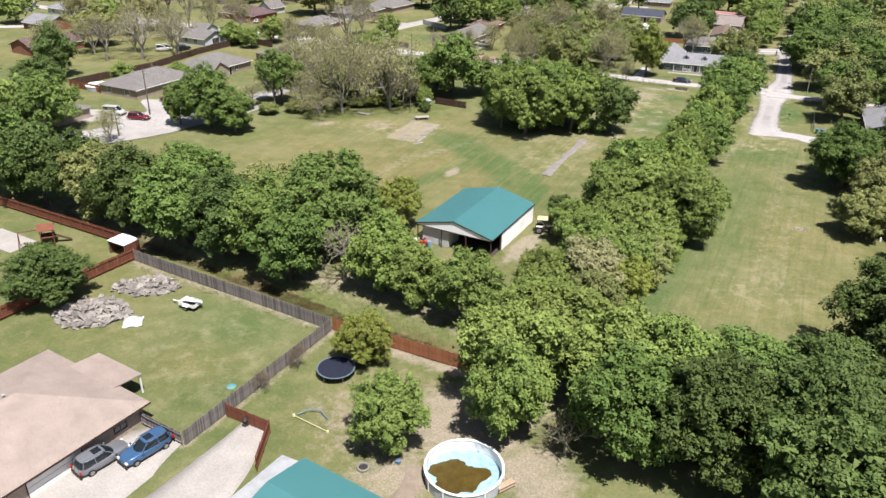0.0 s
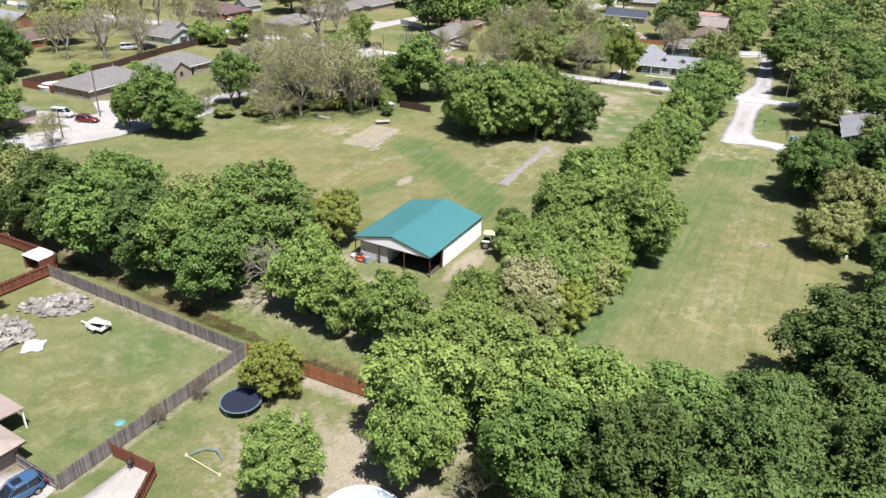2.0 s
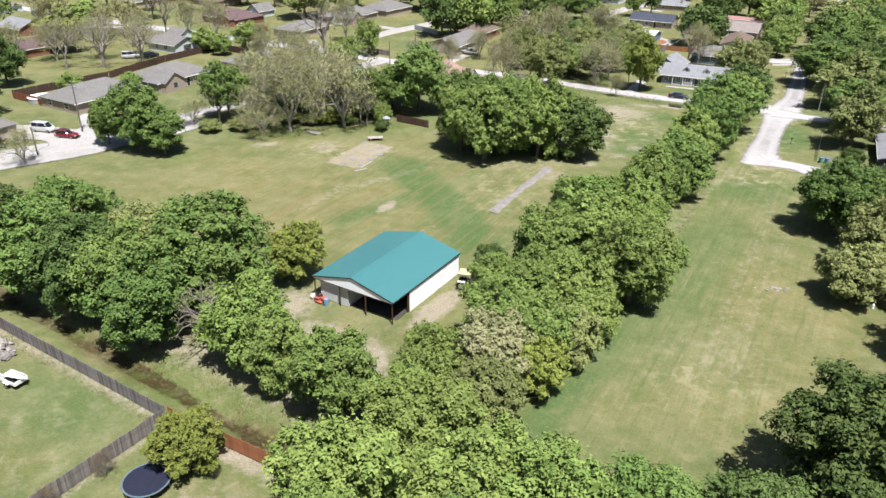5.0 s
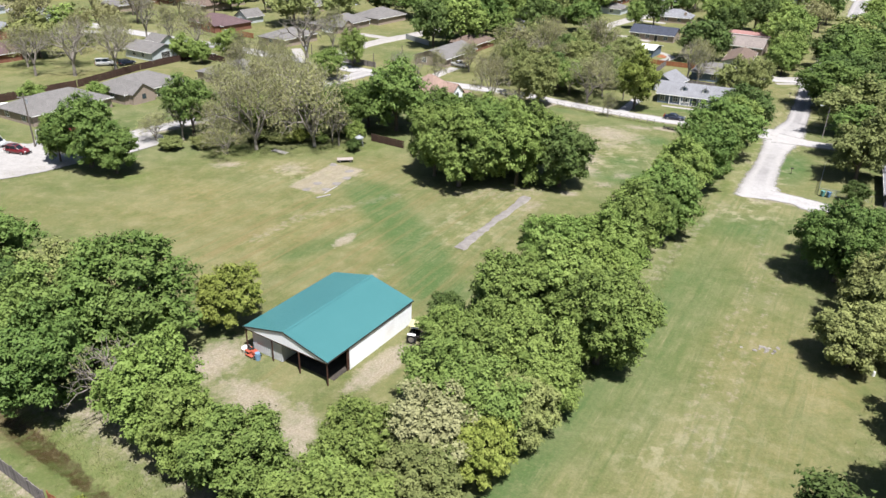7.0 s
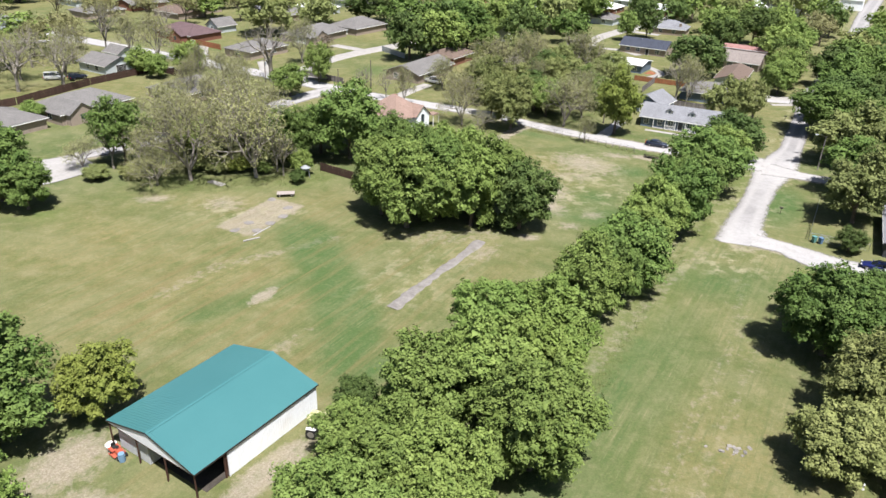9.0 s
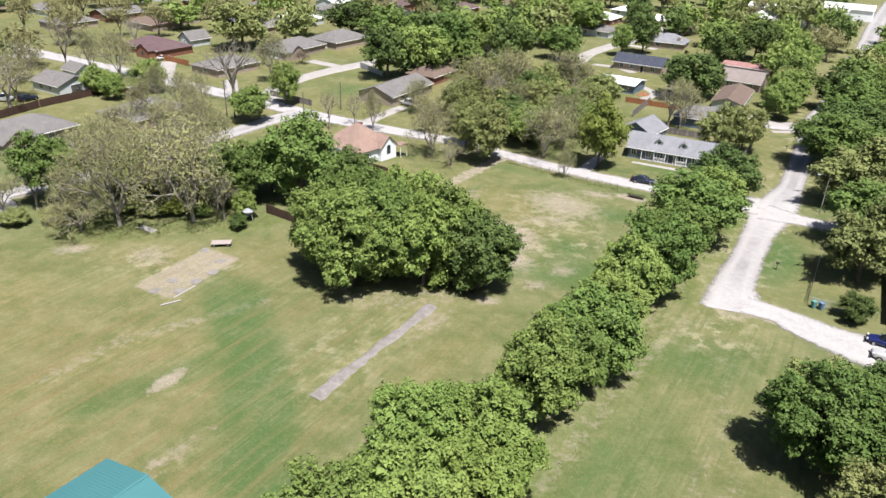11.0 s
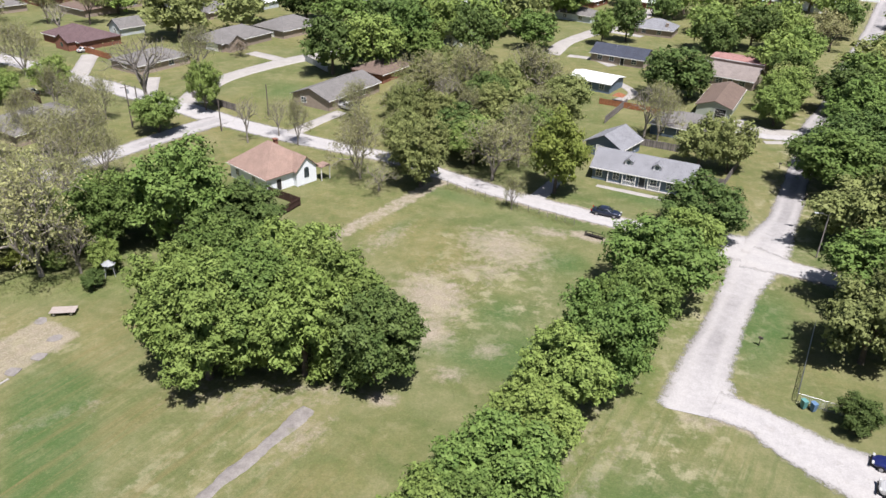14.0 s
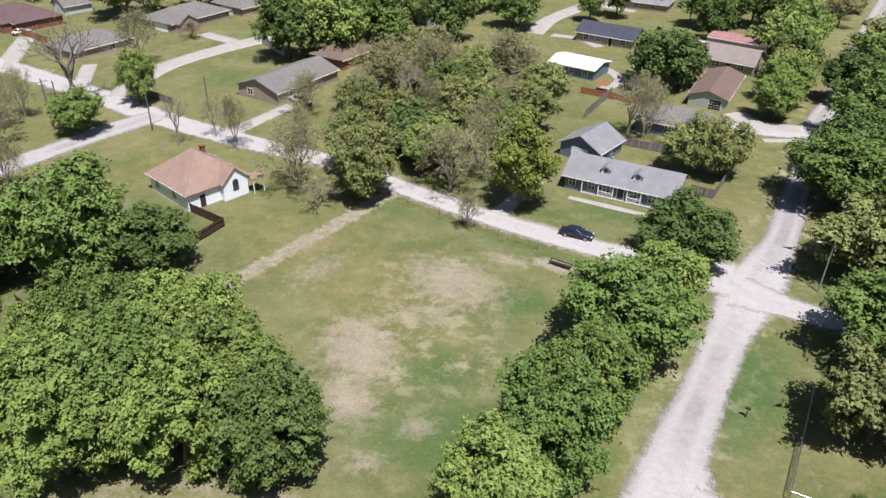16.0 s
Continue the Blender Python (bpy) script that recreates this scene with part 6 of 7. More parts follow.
part("roof", boxed(-1.3, 1.3, -1.7, 1.7, 1.95, 2.05), WHITE_METAL, shed)
for x in (-1.2, 1.2):
    for y in (-1.6, 1.6):
        part("post", boxed(x - 0.05, x + 0.05, y - 0.05, y + 0.05, 0, 1.95), GREY_WOOD, shed)
for y in (-1.62, 1.62):
    part("side", boxed(-1.25, 1.25, y - 0.03, y + 0.03, 0, 1.9), RED_WOOD, shed, "red board side")
tower = thing("play_tower", -54.6, 90.6, 25, 0, "dark red-brown wooden play tower with a slide", "play tower")
for x in (-0.8, 0.8):
    for y in (-0.8, 0.8):
        part("post", boxed(x - 0.06, x + 0.06, y - 0.06, y + 0.06, 0, 2.5), RED_WOOD, tower)
part("platform", boxed(-0.9, 0.9, -0.9, 0.9, 1.2, 1.3), RED_WOOD, tower)
part("roof", slab(slab(bmesh.new(), [(-1.1, -1.1, 2.4), (1.1, -1.1, 2.4), (1.1, 0, 3.1), (-1.1, 0, 3.1)], 0.06), [(1.1, 1.1, 2.4), (-1.1, 1.1, 2.4), (-1.1, 0, 3.1), (1.1, 0, 3.1)], 0.06), RED_WOOD, tower)
part("slide", slab(bmesh.new(), [(0.9, -0.3, 1.3), (0.9, 0.3, 1.3), (3.0, 0.3, 0.15), (3.0, -0.3, 0.15)], 0.06), DARK_WOOD, tower, "dark slide")
part("swing_beam", rod(bmesh.new(), (-0.8, 0, 2.3), (-3.6, 0, 2.3), 0.07), RED_WOOD, tower)
for y in (-0.7, 0.7):
    part("beam_leg", rod(bmesh.new(), (-3.6, 0, 2.3), (-3.8, y, 0), 0.06), RED_WOOD, tower)
tagged(part("patio_slab", slab(bmesh.new(), [(-66, 91, 0.05), (-58.4, 87.2, 0.05), (-56.6, 91, 0.05), (-64.2, 95, 0.05)], 0.2), CONCRETE), "pale concrete patio slab behind a fence", "patio", kind="structure")
table = thing("patio_table", -17.9, 56.6, 20, 0, "small teal umbrella table beside the fence", "table")
part("top", rod(bmesh.new(), (0, 0, 1.95), (0, 0, 2.1), 0.5, 0.1, 8), TEAL_PLASTIC, table, "teal canopy")
part("pole", rod(bmesh.new(), (0, 0, 0), (0, 0, 2.0), 0.03), CHROME, table)
grill = thing("charcoal_grill", -15.6, 52.9, 30, 0, "small black grill on the concrete drive", "grill")
part("bowl", rod(bmesh.new(), (0, 0, 0.6), (0, 0, 0.95), 0.22, 0.32, 14), DARK_METAL, grill)
part("lid", rod(bmesh.new(), (0, 0, 0.96), (0, 0, 1.2), 0.32, 0.1, 14), DARK_METAL, grill)
for i in range(3):
    t = 2.1 * i
    part("leg", rod(bmesh.new(), (0.3 * math.cos(t), 0.3 * math.sin(t), 0), (0.15 * math.cos(t), 0.15 * math.sin(t), 0.65), 0.02), CHROME, grill)
# ---- houses ----
def sash(w, hh, sill, rim=0.08):
    """A window's outer frame as one closed ring."""
    bm, loops = bmesh.new(), []
    for y, k in ((-0.06, rim), (-0.06, 0.0), (0.01, 0.0), (0.01, rim)):
        loops.append([bm.verts.new((u * (w / 2 + k), y, sill + hh / 2 + v * (hh / 2 + k))) for u, v in ((-1, -1), (1, -1), (1, 1), (-1, 1))])
    for i in range(4):
        a, b = loops[i], loops[(i + 1) % 4]
        for j in range(4):
            bm.faces.new((a[j], a[(j + 1) % 4], b[(j + 1) % 4], b[j]))
    bmesh.ops.recalc_face_normals(bm, faces=bm.faces[:])
    return bm


def house(x, y, turn, length, depth, wall, roof, label, hip=False, wall_h=2.5, rise=1.9, over=0.45, windows=(), doors=(), wings=(), chimney=None, trim=WHITE_PAINT, name="house", vents=0):
    """A house whose ridge runs along its local x and whose front looks to -y.
    windows: (side, place, width, height, sill), doors: (side, place, width, height, material); side: f, b, l, r.
    wings: (x, width, out, rise): gabled bays that stand out from the front."""
    h = thing(name, x, y, turn, 0, label, "house")
    L, D, t, o = length / 2, depth / 2, 0.16, over
    bm = bmesh.new()
    box(bm, -L, L, -D, -D + t, -0.1, wall_h), box(bm, -L, L, D - t, D, -0.1, wall_h)
    box(bm, -L, -L + t, -D + t, D - t, -0.1, wall_h), box(bm, L - t, L, -D + t, D - t, -0.1, wall_h)
    slope = rise / D
    if not hip:
        for s in (-L, L - t):
            prism(bm, [(-D, wall_h), (D, wall_h), (0, wall_h + rise - 0.12)], -t if s > 0 else -t, 0, pose(s, 0, 0, 0, 0, 90))
    part("wall", bm, wall, h)
    bm, low, high = bmesh.new(), wall_h - o * slope + 0.06, wall_h + rise + 0.06
    if hip:
        k = max(0.4, L - D * 0.95)
        a, b, c, d = (-L - o, -D - o, low), (L + o, -D - o, low), (L + o, D + o, low), (-L - o, D + o, low)
        e, g = (-k, 0, high), (k, 0, high)
        for f in ((a, b, g, e), (c, d, e, g), (b, c, g), (d, a, e)):
            slab(bm, list(f), 0.14)
    else:
        for s in (-1, 1):
            slab(bm, [(-L - o, s * (D + o), low), (L + o, s * (D + o), low), (L + o, 0, high), (-L - o, 0, high)], 0.14)
    roof_ob = part("roof", bm, ROOF[roof], h)
    if vents:
        vr = random.Random(int(x * 7 + y))
        for i in range(vents):
            vx, vy = vr.uniform(-L * 0.7, L * 0.7), vr.uniform(-D * 0.5, D * 0.5)
            vz = high - abs(vy) * slope
            part("vent", box(rod(bmesh.new(), (vx, vy, vz - 0.1), (vx, vy, vz + 0.3), 0.08, 0.08, 8), vx - 0.14, vx + 0.14, vy - 0.14, vy + 0.14, vz + 0.3, vz + 0.36), GREY_METAL, roof_ob, "roof vent")
    bm = bmesh.new()
    for s in (-1, 1):
        box(bm, -L - o, L + o, s * (D + o + 0.02) - 0.02, s * (D + o + 0.02) + 0.02, low - 0.2, low - 0.02)
    part("fascia", bm, trim, h)
    place = {"f": lambda p: pose(p, -D, 0), "b": lambda p: pose(p, D, 0, 0, 0, 180), "l": lambda p: pose(-L, p, 0, 0, 0, -90), "r": lambda p: pose(L, p, 0, 0, 0, 90)}
    for side, p, w, hh, sill in windows:
        m = place[side](p)
        win = part("window", sash(w, hh, sill), trim, h, at=m)
        part("pane", boxed(-w / 2, w / 2, -0.025, 0.005, sill, sill + hh), PANE, win, "dark glass")
        part("mullion", boxed(-0.025, 0.025, -0.055, -0.02, sill, sill + hh), trim, win)
        part("muntin", boxed(-w / 2, w / 2, -0.05, -0.022, sill + hh / 2 - 0.02, sill + hh / 2 + 0.02), trim, win)
    for side, p, w, hh, mat in doors:
        door = part("door", boxed(-w / 2, w / 2, -0.03, 0.01, 0.02, hh), mat, h, at=place[side](p))
        bm = bmesh.new()
        box(bm, -w / 2 - 0.09, -w / 2, -0.05, 0.01, 0, hh + 0.09), box(bm, w / 2, w / 2 + 0.09, -0.05, 0.01, 0, hh + 0.09), box(bm, -w / 2, w / 2, -0.05, 0.01, hh, hh + 0.09)
        for k in range(1, 4 if w > 2 else 1):
            box(bm, -w / 2 + 0.05, w / 2 - 0.05, -0.04, -0.03, hh * k / 4 - 0.015, hh * k / 4 + 0.015)
        part("door_frame", bm, trim, door)
    for wx, ww, out, wr in wings:
        bm = bmesh.new()
        y0 = -D - out
        box(bm, wx - ww / 2, wx - ww / 2 + t, y0, -D - 0.01, -0.1, wall_h), box(bm, wx + ww / 2 - t, wx + ww / 2, y0, -D - 0.01, -0.1, wall_h), box(bm, wx - ww / 2 + t, wx + ww / 2 - t, y0, y0 + t, -0.1, wall_h)
        prism(bm, [(wx - ww / 2, wall_h), (wx + ww / 2, wall_h), (wx, wall_h + wr - 0.1)], y0, y0 + t)
        part("wing_wall", bm, wall, h)
        bm, sl = bmesh.new(), wr / (ww / 2)
        for s in (-1, 1):
            slab(bm, [(wx + s * (ww / 2 + 0.3), y0 - 0.3, wall_h - 0.3 * sl + 0.08), (wx, y0 - 0.3, wall_h + wr + 0.08), (wx, D * 0.1 - 0.2, wall_h + wr + 0.08), (wx + s * (ww / 2 + 0.3), -D + 0.4, wall_h - 0.3 * sl + 0.08)], 0.13)
        part("wing_roof", bm, ROOF[roof], h)
        part("wing_window", boxed(wx - 0.55, wx + 0.55, y0 - 0.03, y0 + 0.01, 0.9, 2.1), PANE, h, "dark glass")
    if chimney:
        cx, cy, ch, cmat = chimney
        part("chimney", box(boxed(cx - 0.45, cx + 0.45, cy - 0.35, cy + 0.35, 0, ch), cx - 0.52, cx + 0.52, cy - 0.42, cy + 0.42, ch, ch + 0.12), cmat, h)
    return h


# long blue-grey house with two dormers and a porch
home = house(71.2, 214.0, -19.5, 17.0, 8.2, BLUE_PAINT, "bluegrey", "long blue-grey house with white trim, porch and two small dormers", rise=2.1, wall_h=2.55, over=0.5,
             windows=[("f", -7.3, 1.0, 1.5, 0.7), ("f", -4.2, 1.0, 1.5, 0.7), ("f", -1.8, 1.1, 1.5, 0.7), ("f", 2.4, 1.1, 1.5, 0.7), ("f", 5.2, 1.0, 1.5, 0.7), ("f", 7.2, 1.0, 1.5, 0.7), ("r", 0.5, 0.9, 1.2, 0.9)],
             doors=[("f", 0.4, 1.0, 2.1, DARK_SIDING)], vents=1)
for x in (-2.6, 2.4):
    bm = boxed(x - 0.65, x + 0.65, -2.75, -1.2, 3.05, 3.95)
    prism(bm, [(x - 0.65, 3.95), (x + 0.65, 3.95), (x, 4.4)], -2.75, -1.2)
    dormer = part("dormer", bm, WHITE_PAINT, home, "small white gabled dormer")
    bm = bmesh.new()
    for s in (-1, 1):
        slab(bm, [(x, -2.95, 4.52), (x, -0.4, 4.52), (x + s * 0.85, -0.9, 3.93), (x + s * 0.85, -2.95, 3.93)], 0.08)
    part("dormer_roof", bm, ROOF["bluegrey"], dormer)
    part("dormer_pane", rod(bmesh.new(), (x, -2.8, 3.72), (x, -2.74, 3.72), 0.36, 0.36, 14), PANE, dormer, "dark round-headed pane")
for x in (-5.6, -3.0, -0.7, 1.5, 3.6, 6.0):
    part("porch_post", boxed(x - 0.07, x + 0.07, -4.52, -4.38, 0, 2.35), WHITE_PAINT, home)
for x0, x1 in ((-3.0, -0.7), (1.5, 3.6)):
    bm = box(boxed(x0, x1, -4.5, -4.42, 0.9, 0.98), x0, x1, -4.5, -4.42, 0.12, 0.18)
    for i in range(int((x1 - x0) / 0.16)):
        box(bm, x0 + 0.1 + i * 0.16, x0 + 0.14 + i * 0.16, -4.48, -4.44, 0.18, 0.9)
    part("porch_rail", bm, WHITE_PAINT, home, "white porch balustrade")
part("porch_floor", boxed(-5.8, 6.2, -4.6, -4.12, 0, 0.12), CONCRETE, home)
house(66.6, 227.6, 58, 8.2, 7.6, BLUE_PAINT, "bluegrey", "small blue-grey garage with a gabled roof", rise=2.0, doors=[("l", 0, 3.0, 2.1, WHITE_PAINT)], windows=[("f", 0, 1, 1, 1)])
house(83.6, 241.6, -22, 14.0, 9.0, BLUE_PAINT, "grey", "blue-grey house with a grey hipped roof behind a fence", True, rise=2.0, windows=[("f", -4.8, 1.2, 1.3, 0.8), ("f", -1, 1.2, 1.3, 0.8), ("f", 3, 1.2, 1.3, 0.8)], doors=[("f", 1.1, 0.9, 2.0, WHITE_PAINT)], vents=2)
house(101.4, 286.6, -28, 14.6, 10.2, BRICK_TAN, "taupe", "brick house with a wide taupe shingled roof and dark windows", rise=2.3, windows=[("f", -4.6, 1.4, 1.2, 0.8), ("f", -1.2, 1.6, 1.3, 0.7), ("f", 4.6, 1.4, 1.2, 0.8)], doors=[("f", 1.6, 1, 2, SHADE)], chimney=(-5.6, -2.6, 5.0, WHITE_PAINT))
house(105.8, 295.2, -28, 14.0, 7.6, BRICK_TAN, "rose", "flat rear wing with a rose-red roof", rise=0.5, wall_h=4.4, over=0.2)
house(94.6, 263.6, 68, 19.0, 7.4, PALE_GREEN, "brown", "long garage with a brown roof and pale green end wall", rise=1.2, doors=[("l", -1.6, 2.4, 2.0, SHADE)])
house(75.0, 302.4, -25, 15.4, 8.8, BRICK_TAN, "navy", "brick house with a dark navy roof", rise=2.0, windows=[("f", -5, 1.3, 1.2, 0.8), ("f", -1.5, 1.3, 1.2, 0.8), ("f", 5, 1.3, 1.2, 0.8)], doors=[("f", 1.6, 1, 2.0, SHADE)], vents=2)
house(66.0, 274.4, -27, 11.0, 8.6, BLUE_PAINT, "white", "low blue house with a white metal roof", rise=0.8, windows=[("f", -3.4, 1.2, 1.2, 0.8), ("f", 0, 1.2, 1.2, 0.8), ("f", 3.4, 1.2, 1.2, 0.8)], vents=2)
house(90.0, 344.5, -20, 12.5, 10.0, BRICK_TAN, "bluegrey", "brick house with a blue-grey hipped roof", True, rise=2.4, windows=[("f", -3, 1.3, 1.2, 0.8), ("f", 2, 1.3, 1.2, 0.8)], chimney=(4, -3.5, 4.2, BRICK_TAN))
pink = house(5.9, 202.7, -35, 10.6, 10.0, BRIGHT_SIDING, "salmon", "small white house with a steep salmon-brown roof and arched window", True, rise=3.7, wall_h=3.0, windows=[("f", -3.2, 0.9, 1.2, 0.9), ("f", 1.6, 0.9, 1.2, 0.9)], doors=[("r", -2.6, 0.9, 2.0, SHADE)])
BAY0, BAY1, BAYM = 0.4, 4.6, 2.5
bm = box(box(boxed(4.6, 6.3, BAY0, BAY0 + 0.15, 0, 3.0), 4.6, 6.3, BAY1 - 0.15, BAY1, 0, 3.0), 6.15, 6.3, BAY0 + 0.15, BAY1 - 0.15, 0, 3.0)
prism(bm, [(BAY0, 3.0), (BAY1, 3.0), (BAYM, 4.9)], -0.15, 0, pose(6.15, 0, 0, 0, 0, 90))
bay = part("gable_bay", bm, BRIGHT_SIDING, pink, "white gabled bay")
bm = bmesh.new()
for k, y in ((-1, BAY0 - 0.35), (1, BAY1 + 0.35)):
    slab(bm, [(6.6, y, 2.78), (6.6, BAYM, 5.06), (1.6, BAYM, 5.06), (4.4, y, 2.78)], 0.12)
part("bay_roof", bm, ROOF["salmon"], bay)
part("arched_window", box(rod(bmesh.new(), (6.28, BAYM, 2.6), (6.34, BAYM, 2.6), 0.5, 0.5, 16), 6.28, 6.34, BAYM - 0.5, BAYM + 0.5, 1.2, 2.6), PANE, bay, "dark arched pane")
part("chimney", box(boxed(-3.0, -2.3, 2.6, 3.2, 2.5, 5.6), -3.1, -2.2, 2.5, 3.3, 5.6, 5.75), BRICK_RED, pink, "red brick chimney")
part("porch_roof", boxed(5.3, 7.4, 4.8, 7.0, 2.5, 2.62), ROOF["salmon"], pink)
for y in (5.0, 6.8):
    part("porch_post", boxed(7.15, 7.27, y - 0.06, y + 0.06, 0, 2.5), WHITE_PAINT, pink)
house(4.8, 251.5, 66, 19.0, 10.5, BRICK_TAN, "grey", "long house with a grey-brown gabled roof", rise=1.9, windows=[("l", 2, 1.4, 1.2, 0.8), ("f", 3, 1.4, 1.2, 0.8)], doors=[("f", -4, 4.0, 2.2, SHADE)])
house(11.2, 272.6, 66, 13.0, 9.5, BRICK_RED, "brown", "low brick house with a brown roof", rise=2.0, hip=True)
house(27.0, 314.0, 62, 10.0, 7.2, WHITE_SIDING, "bluegrey", "white gabled house among trees", rise=2.6, wall_h=3.2, windows=[("l", 0, 1.0, 1.4, 1.0)])
house(-81, 289, -28, 19.0, 12.5, BRICK_RED, "mauve", "brick house with a mauve hipped roof", True, rise=2.4, doors=[("f", 6, 4.6, 2.2, WHITE_PAINT)], wings=[(4.5, 6.5, 2.5, 1.8)])
house(-75.0, 303.5, 60, 8.0, 6.2, WHITE_SIDING, "grey", "small pale gabled house", rise=2.2, windows=[("l", 0, 0.9, 1.2, 0.9)])
house(-39, 298, 66, 20.0, 12.0, BRICK_TAN, "grey", "brick house with a grey hipped roof and white gable", True, rise=2.4, wings=[(-6, 6, 2.0, 1.8)], doors=[("l", -2, 4.6, 2.2, WHITE_PAINT)])
house(-49.5, 268.5, 64, 16.0, 11.0, BRICK_TAN, "grey", "low brick house with a brown-grey hipped roof", True, rise=2.0, windows=[("l", 0, 1.5, 1.2, 0.8), ("f", 2, 1.5, 1.2, 0.8)])
house(-28, 317, 62, 17.0, 13.0, BRICK_TAN, "grey", "brick house with a grey hipped roof", True, rise=2.6, doors=[("l", 0, 4.6, 2.2, WHITE_PAINT)])
house(-48, 217.5, 65, 16.0, 13.0, BRICK_TAN, "grey", "low brick house with a grey hipped roof among trees", True, rise=2.2, windows=[("f", -3, 1.2, 1.4, 1.0), ("b", 3, 1.2, 1.4, 1.0)])
house(-54, 356, -28, 16.0, 10.0, WHITE_SIDING, "white", "pale house with a white metal roof", True, rise=2.0)
house(-60.5, 336, 62, 13.0, 10.0, BRICK_TAN, "grey", "house with a grey hipped roof", True, rise=2.2)
house(-133, 323, 62, 16.0, 12.0, BRICK_TAN, "grey", "brick house with a grey roof", True, rise=2.2)
house(-103, 330, -28, 15.0, 12.0, BRICK_TAN, "brown", "brick house with a brown roof", True, rise=2.2)
house(-82, 238.5, -26, 12.0, 9.5, WHITE_SIDING, "grey", "white house with a grey roof", False, rise=1.8, windows=[("f", -2, 1.3, 1.2, 0.8), ("f", 2, 1.3, 1.2, 0.8)], doors=[("r", 0, 3, 2.1, SHADE)])
house(-65.6, 197.6, 65, 18.0, 12.4, BRICK_TAN, "grey", "brick house with a grey hipped roof and front gable", True, rise=2.5, wings=[(-5, 6.0, 1.8, 2.0)], windows=[("l", -2, 1.4, 1.3, 0.8), ("l", 3, 1.4, 1.3, 0.8), ("f", 3, 1.4, 1.3, 0.8)], doors=[("f", 0.6, 1, 2.1, SHADE)])
house(-75.4, 178.6, 65, 19.0, 12.4, BRICK_TAN, "grey", "brick house with a broad grey hipped roof", True, rise=2.4, windows=[("l", -3, 1.4, 1.3, 0.8), ("l", 3, 1.4, 1.3, 0.8)])
house(-85, 151.5, -28, 12.0, 8.0, BRICK_TAN, "grey", "low house with a grey roof beside the gravel lot", True, rise=1.8)
house(-124, 222, 60, 17.0, 11.0, BRICK_RED, "mauve", "brick house with a brown roof behind a lawn", False, rise=2.0)
house(-85.4, 243.5 + 8, -28, 7.0, 5.5, WHITE_SIDING, "grey", "small white wooden outbuilding", rise=1.6)
house(128, 213, 66, 14.0, 9.0, BRICK_TAN, "grey", "grey-roofed house among trees", rise=1.8)
house(97.2, 155.2, 68, 16.0, 10.0, DARK_SIDING, "bluegrey", "dark house with a pale grey roof beside a gravel drive", rise=1.8, windows=[("f", -4, 1.2, 1.2, 0.8), ("f", 2, 1.2, 1.2, 0.8), ("b", -4, 1.2, 1.2, 0.8), ("b", 3, 1.2, 1.2, 0.8)])
house(160, 291, -25, 16.0, 9.0, BRICK_TAN, "redbrown", "house with a red-brown roof among trees", rise=1.8)
# house and garage wing beside the fenced lawns
house(-38.4, 45.5, 60.5, 26.0, 15.0, BRICK_TAN, "pinkbrown", "wide brick house with a pink-brown hipped roof", True, rise=2.5, over=0.6, vents=4, trim=DARK_WOOD,
      windows=[("f", 10.5, 1.2, 1.2, 0.9)], doors=[("f", 4.0, 5.0, 2.2, WHITE_PAINT), ("f", -2.5, 4.6, 2.2, WHITE_PAINT)])
patio = thing("patio_cover", -31.2, 57.6, -29.5, 0, "pink-brown shingled patio roof on posts", "patio cover")
part("roof", slab(bmesh.new(), [(-3.4, -2.2, 2.75), (3.4, -2.2, 2.75), (3.4, 2.0, 2.35), (-3.4, 2.0, 2.35)], 0.14), ROOF["pinkbrown"], patio)
for x in (-3.2, 3.2):
    part("post", boxed(x - 0.07, x + 0.07, 1.75, 1.9, 0, 2.25), WHITE_PAINT, patio)
shop = thing("workshop", -5.6, 40.2, -30.5, 0, "workshop with a teal metal roof and a grey lean-to", "workshop")
part("roof", slab(slab(bmesh.new(), [(-4.7, 3.0, 3.7), (4.8, 3.0, 3.7), (4.8, -1.2, 4.5), (-4.7, -1.2, 4.5)], 0.08), [(-4.7, -1.2, 4.5), (4.8, -1.2, 4.5), (4.8, -5.4, 3.7), (-4.7, -5.4, 3.7)], 0.08), TEAL_ROOF, shop, "teal metal roof")
part("wall", box(box(boxed(-4.5, 4.6, 2.7, 2.85, 0, 3.66), -4.5, 4.6, -5.2, -5.05, 0, 3.66), 4.45, 4.6, -5.05, 2.7, 0, 3.66), WHITE_METAL, shop)
part("end_wall", boxed(-4.5, -4.35, -5.05, 2.7, 0, 3.6), WHITE_METAL, shop)
part("lean_to_roof", slab(bmesh.new(), [(-6.9, 2.6, 3.2), (-4.75, 2.6, 3.5), (-4.75, -5.2, 3.5), (-6.9, -5.2, 3.2)], 0.08), GREY_METAL, shop, "grey lean-to roof")
for y in (2.4, -1.2, -5.0):
    part("post", boxed(-6.8, -6.66, y - 0.07, y + 0.07, 0, 3.12), DARK_METAL, shop)

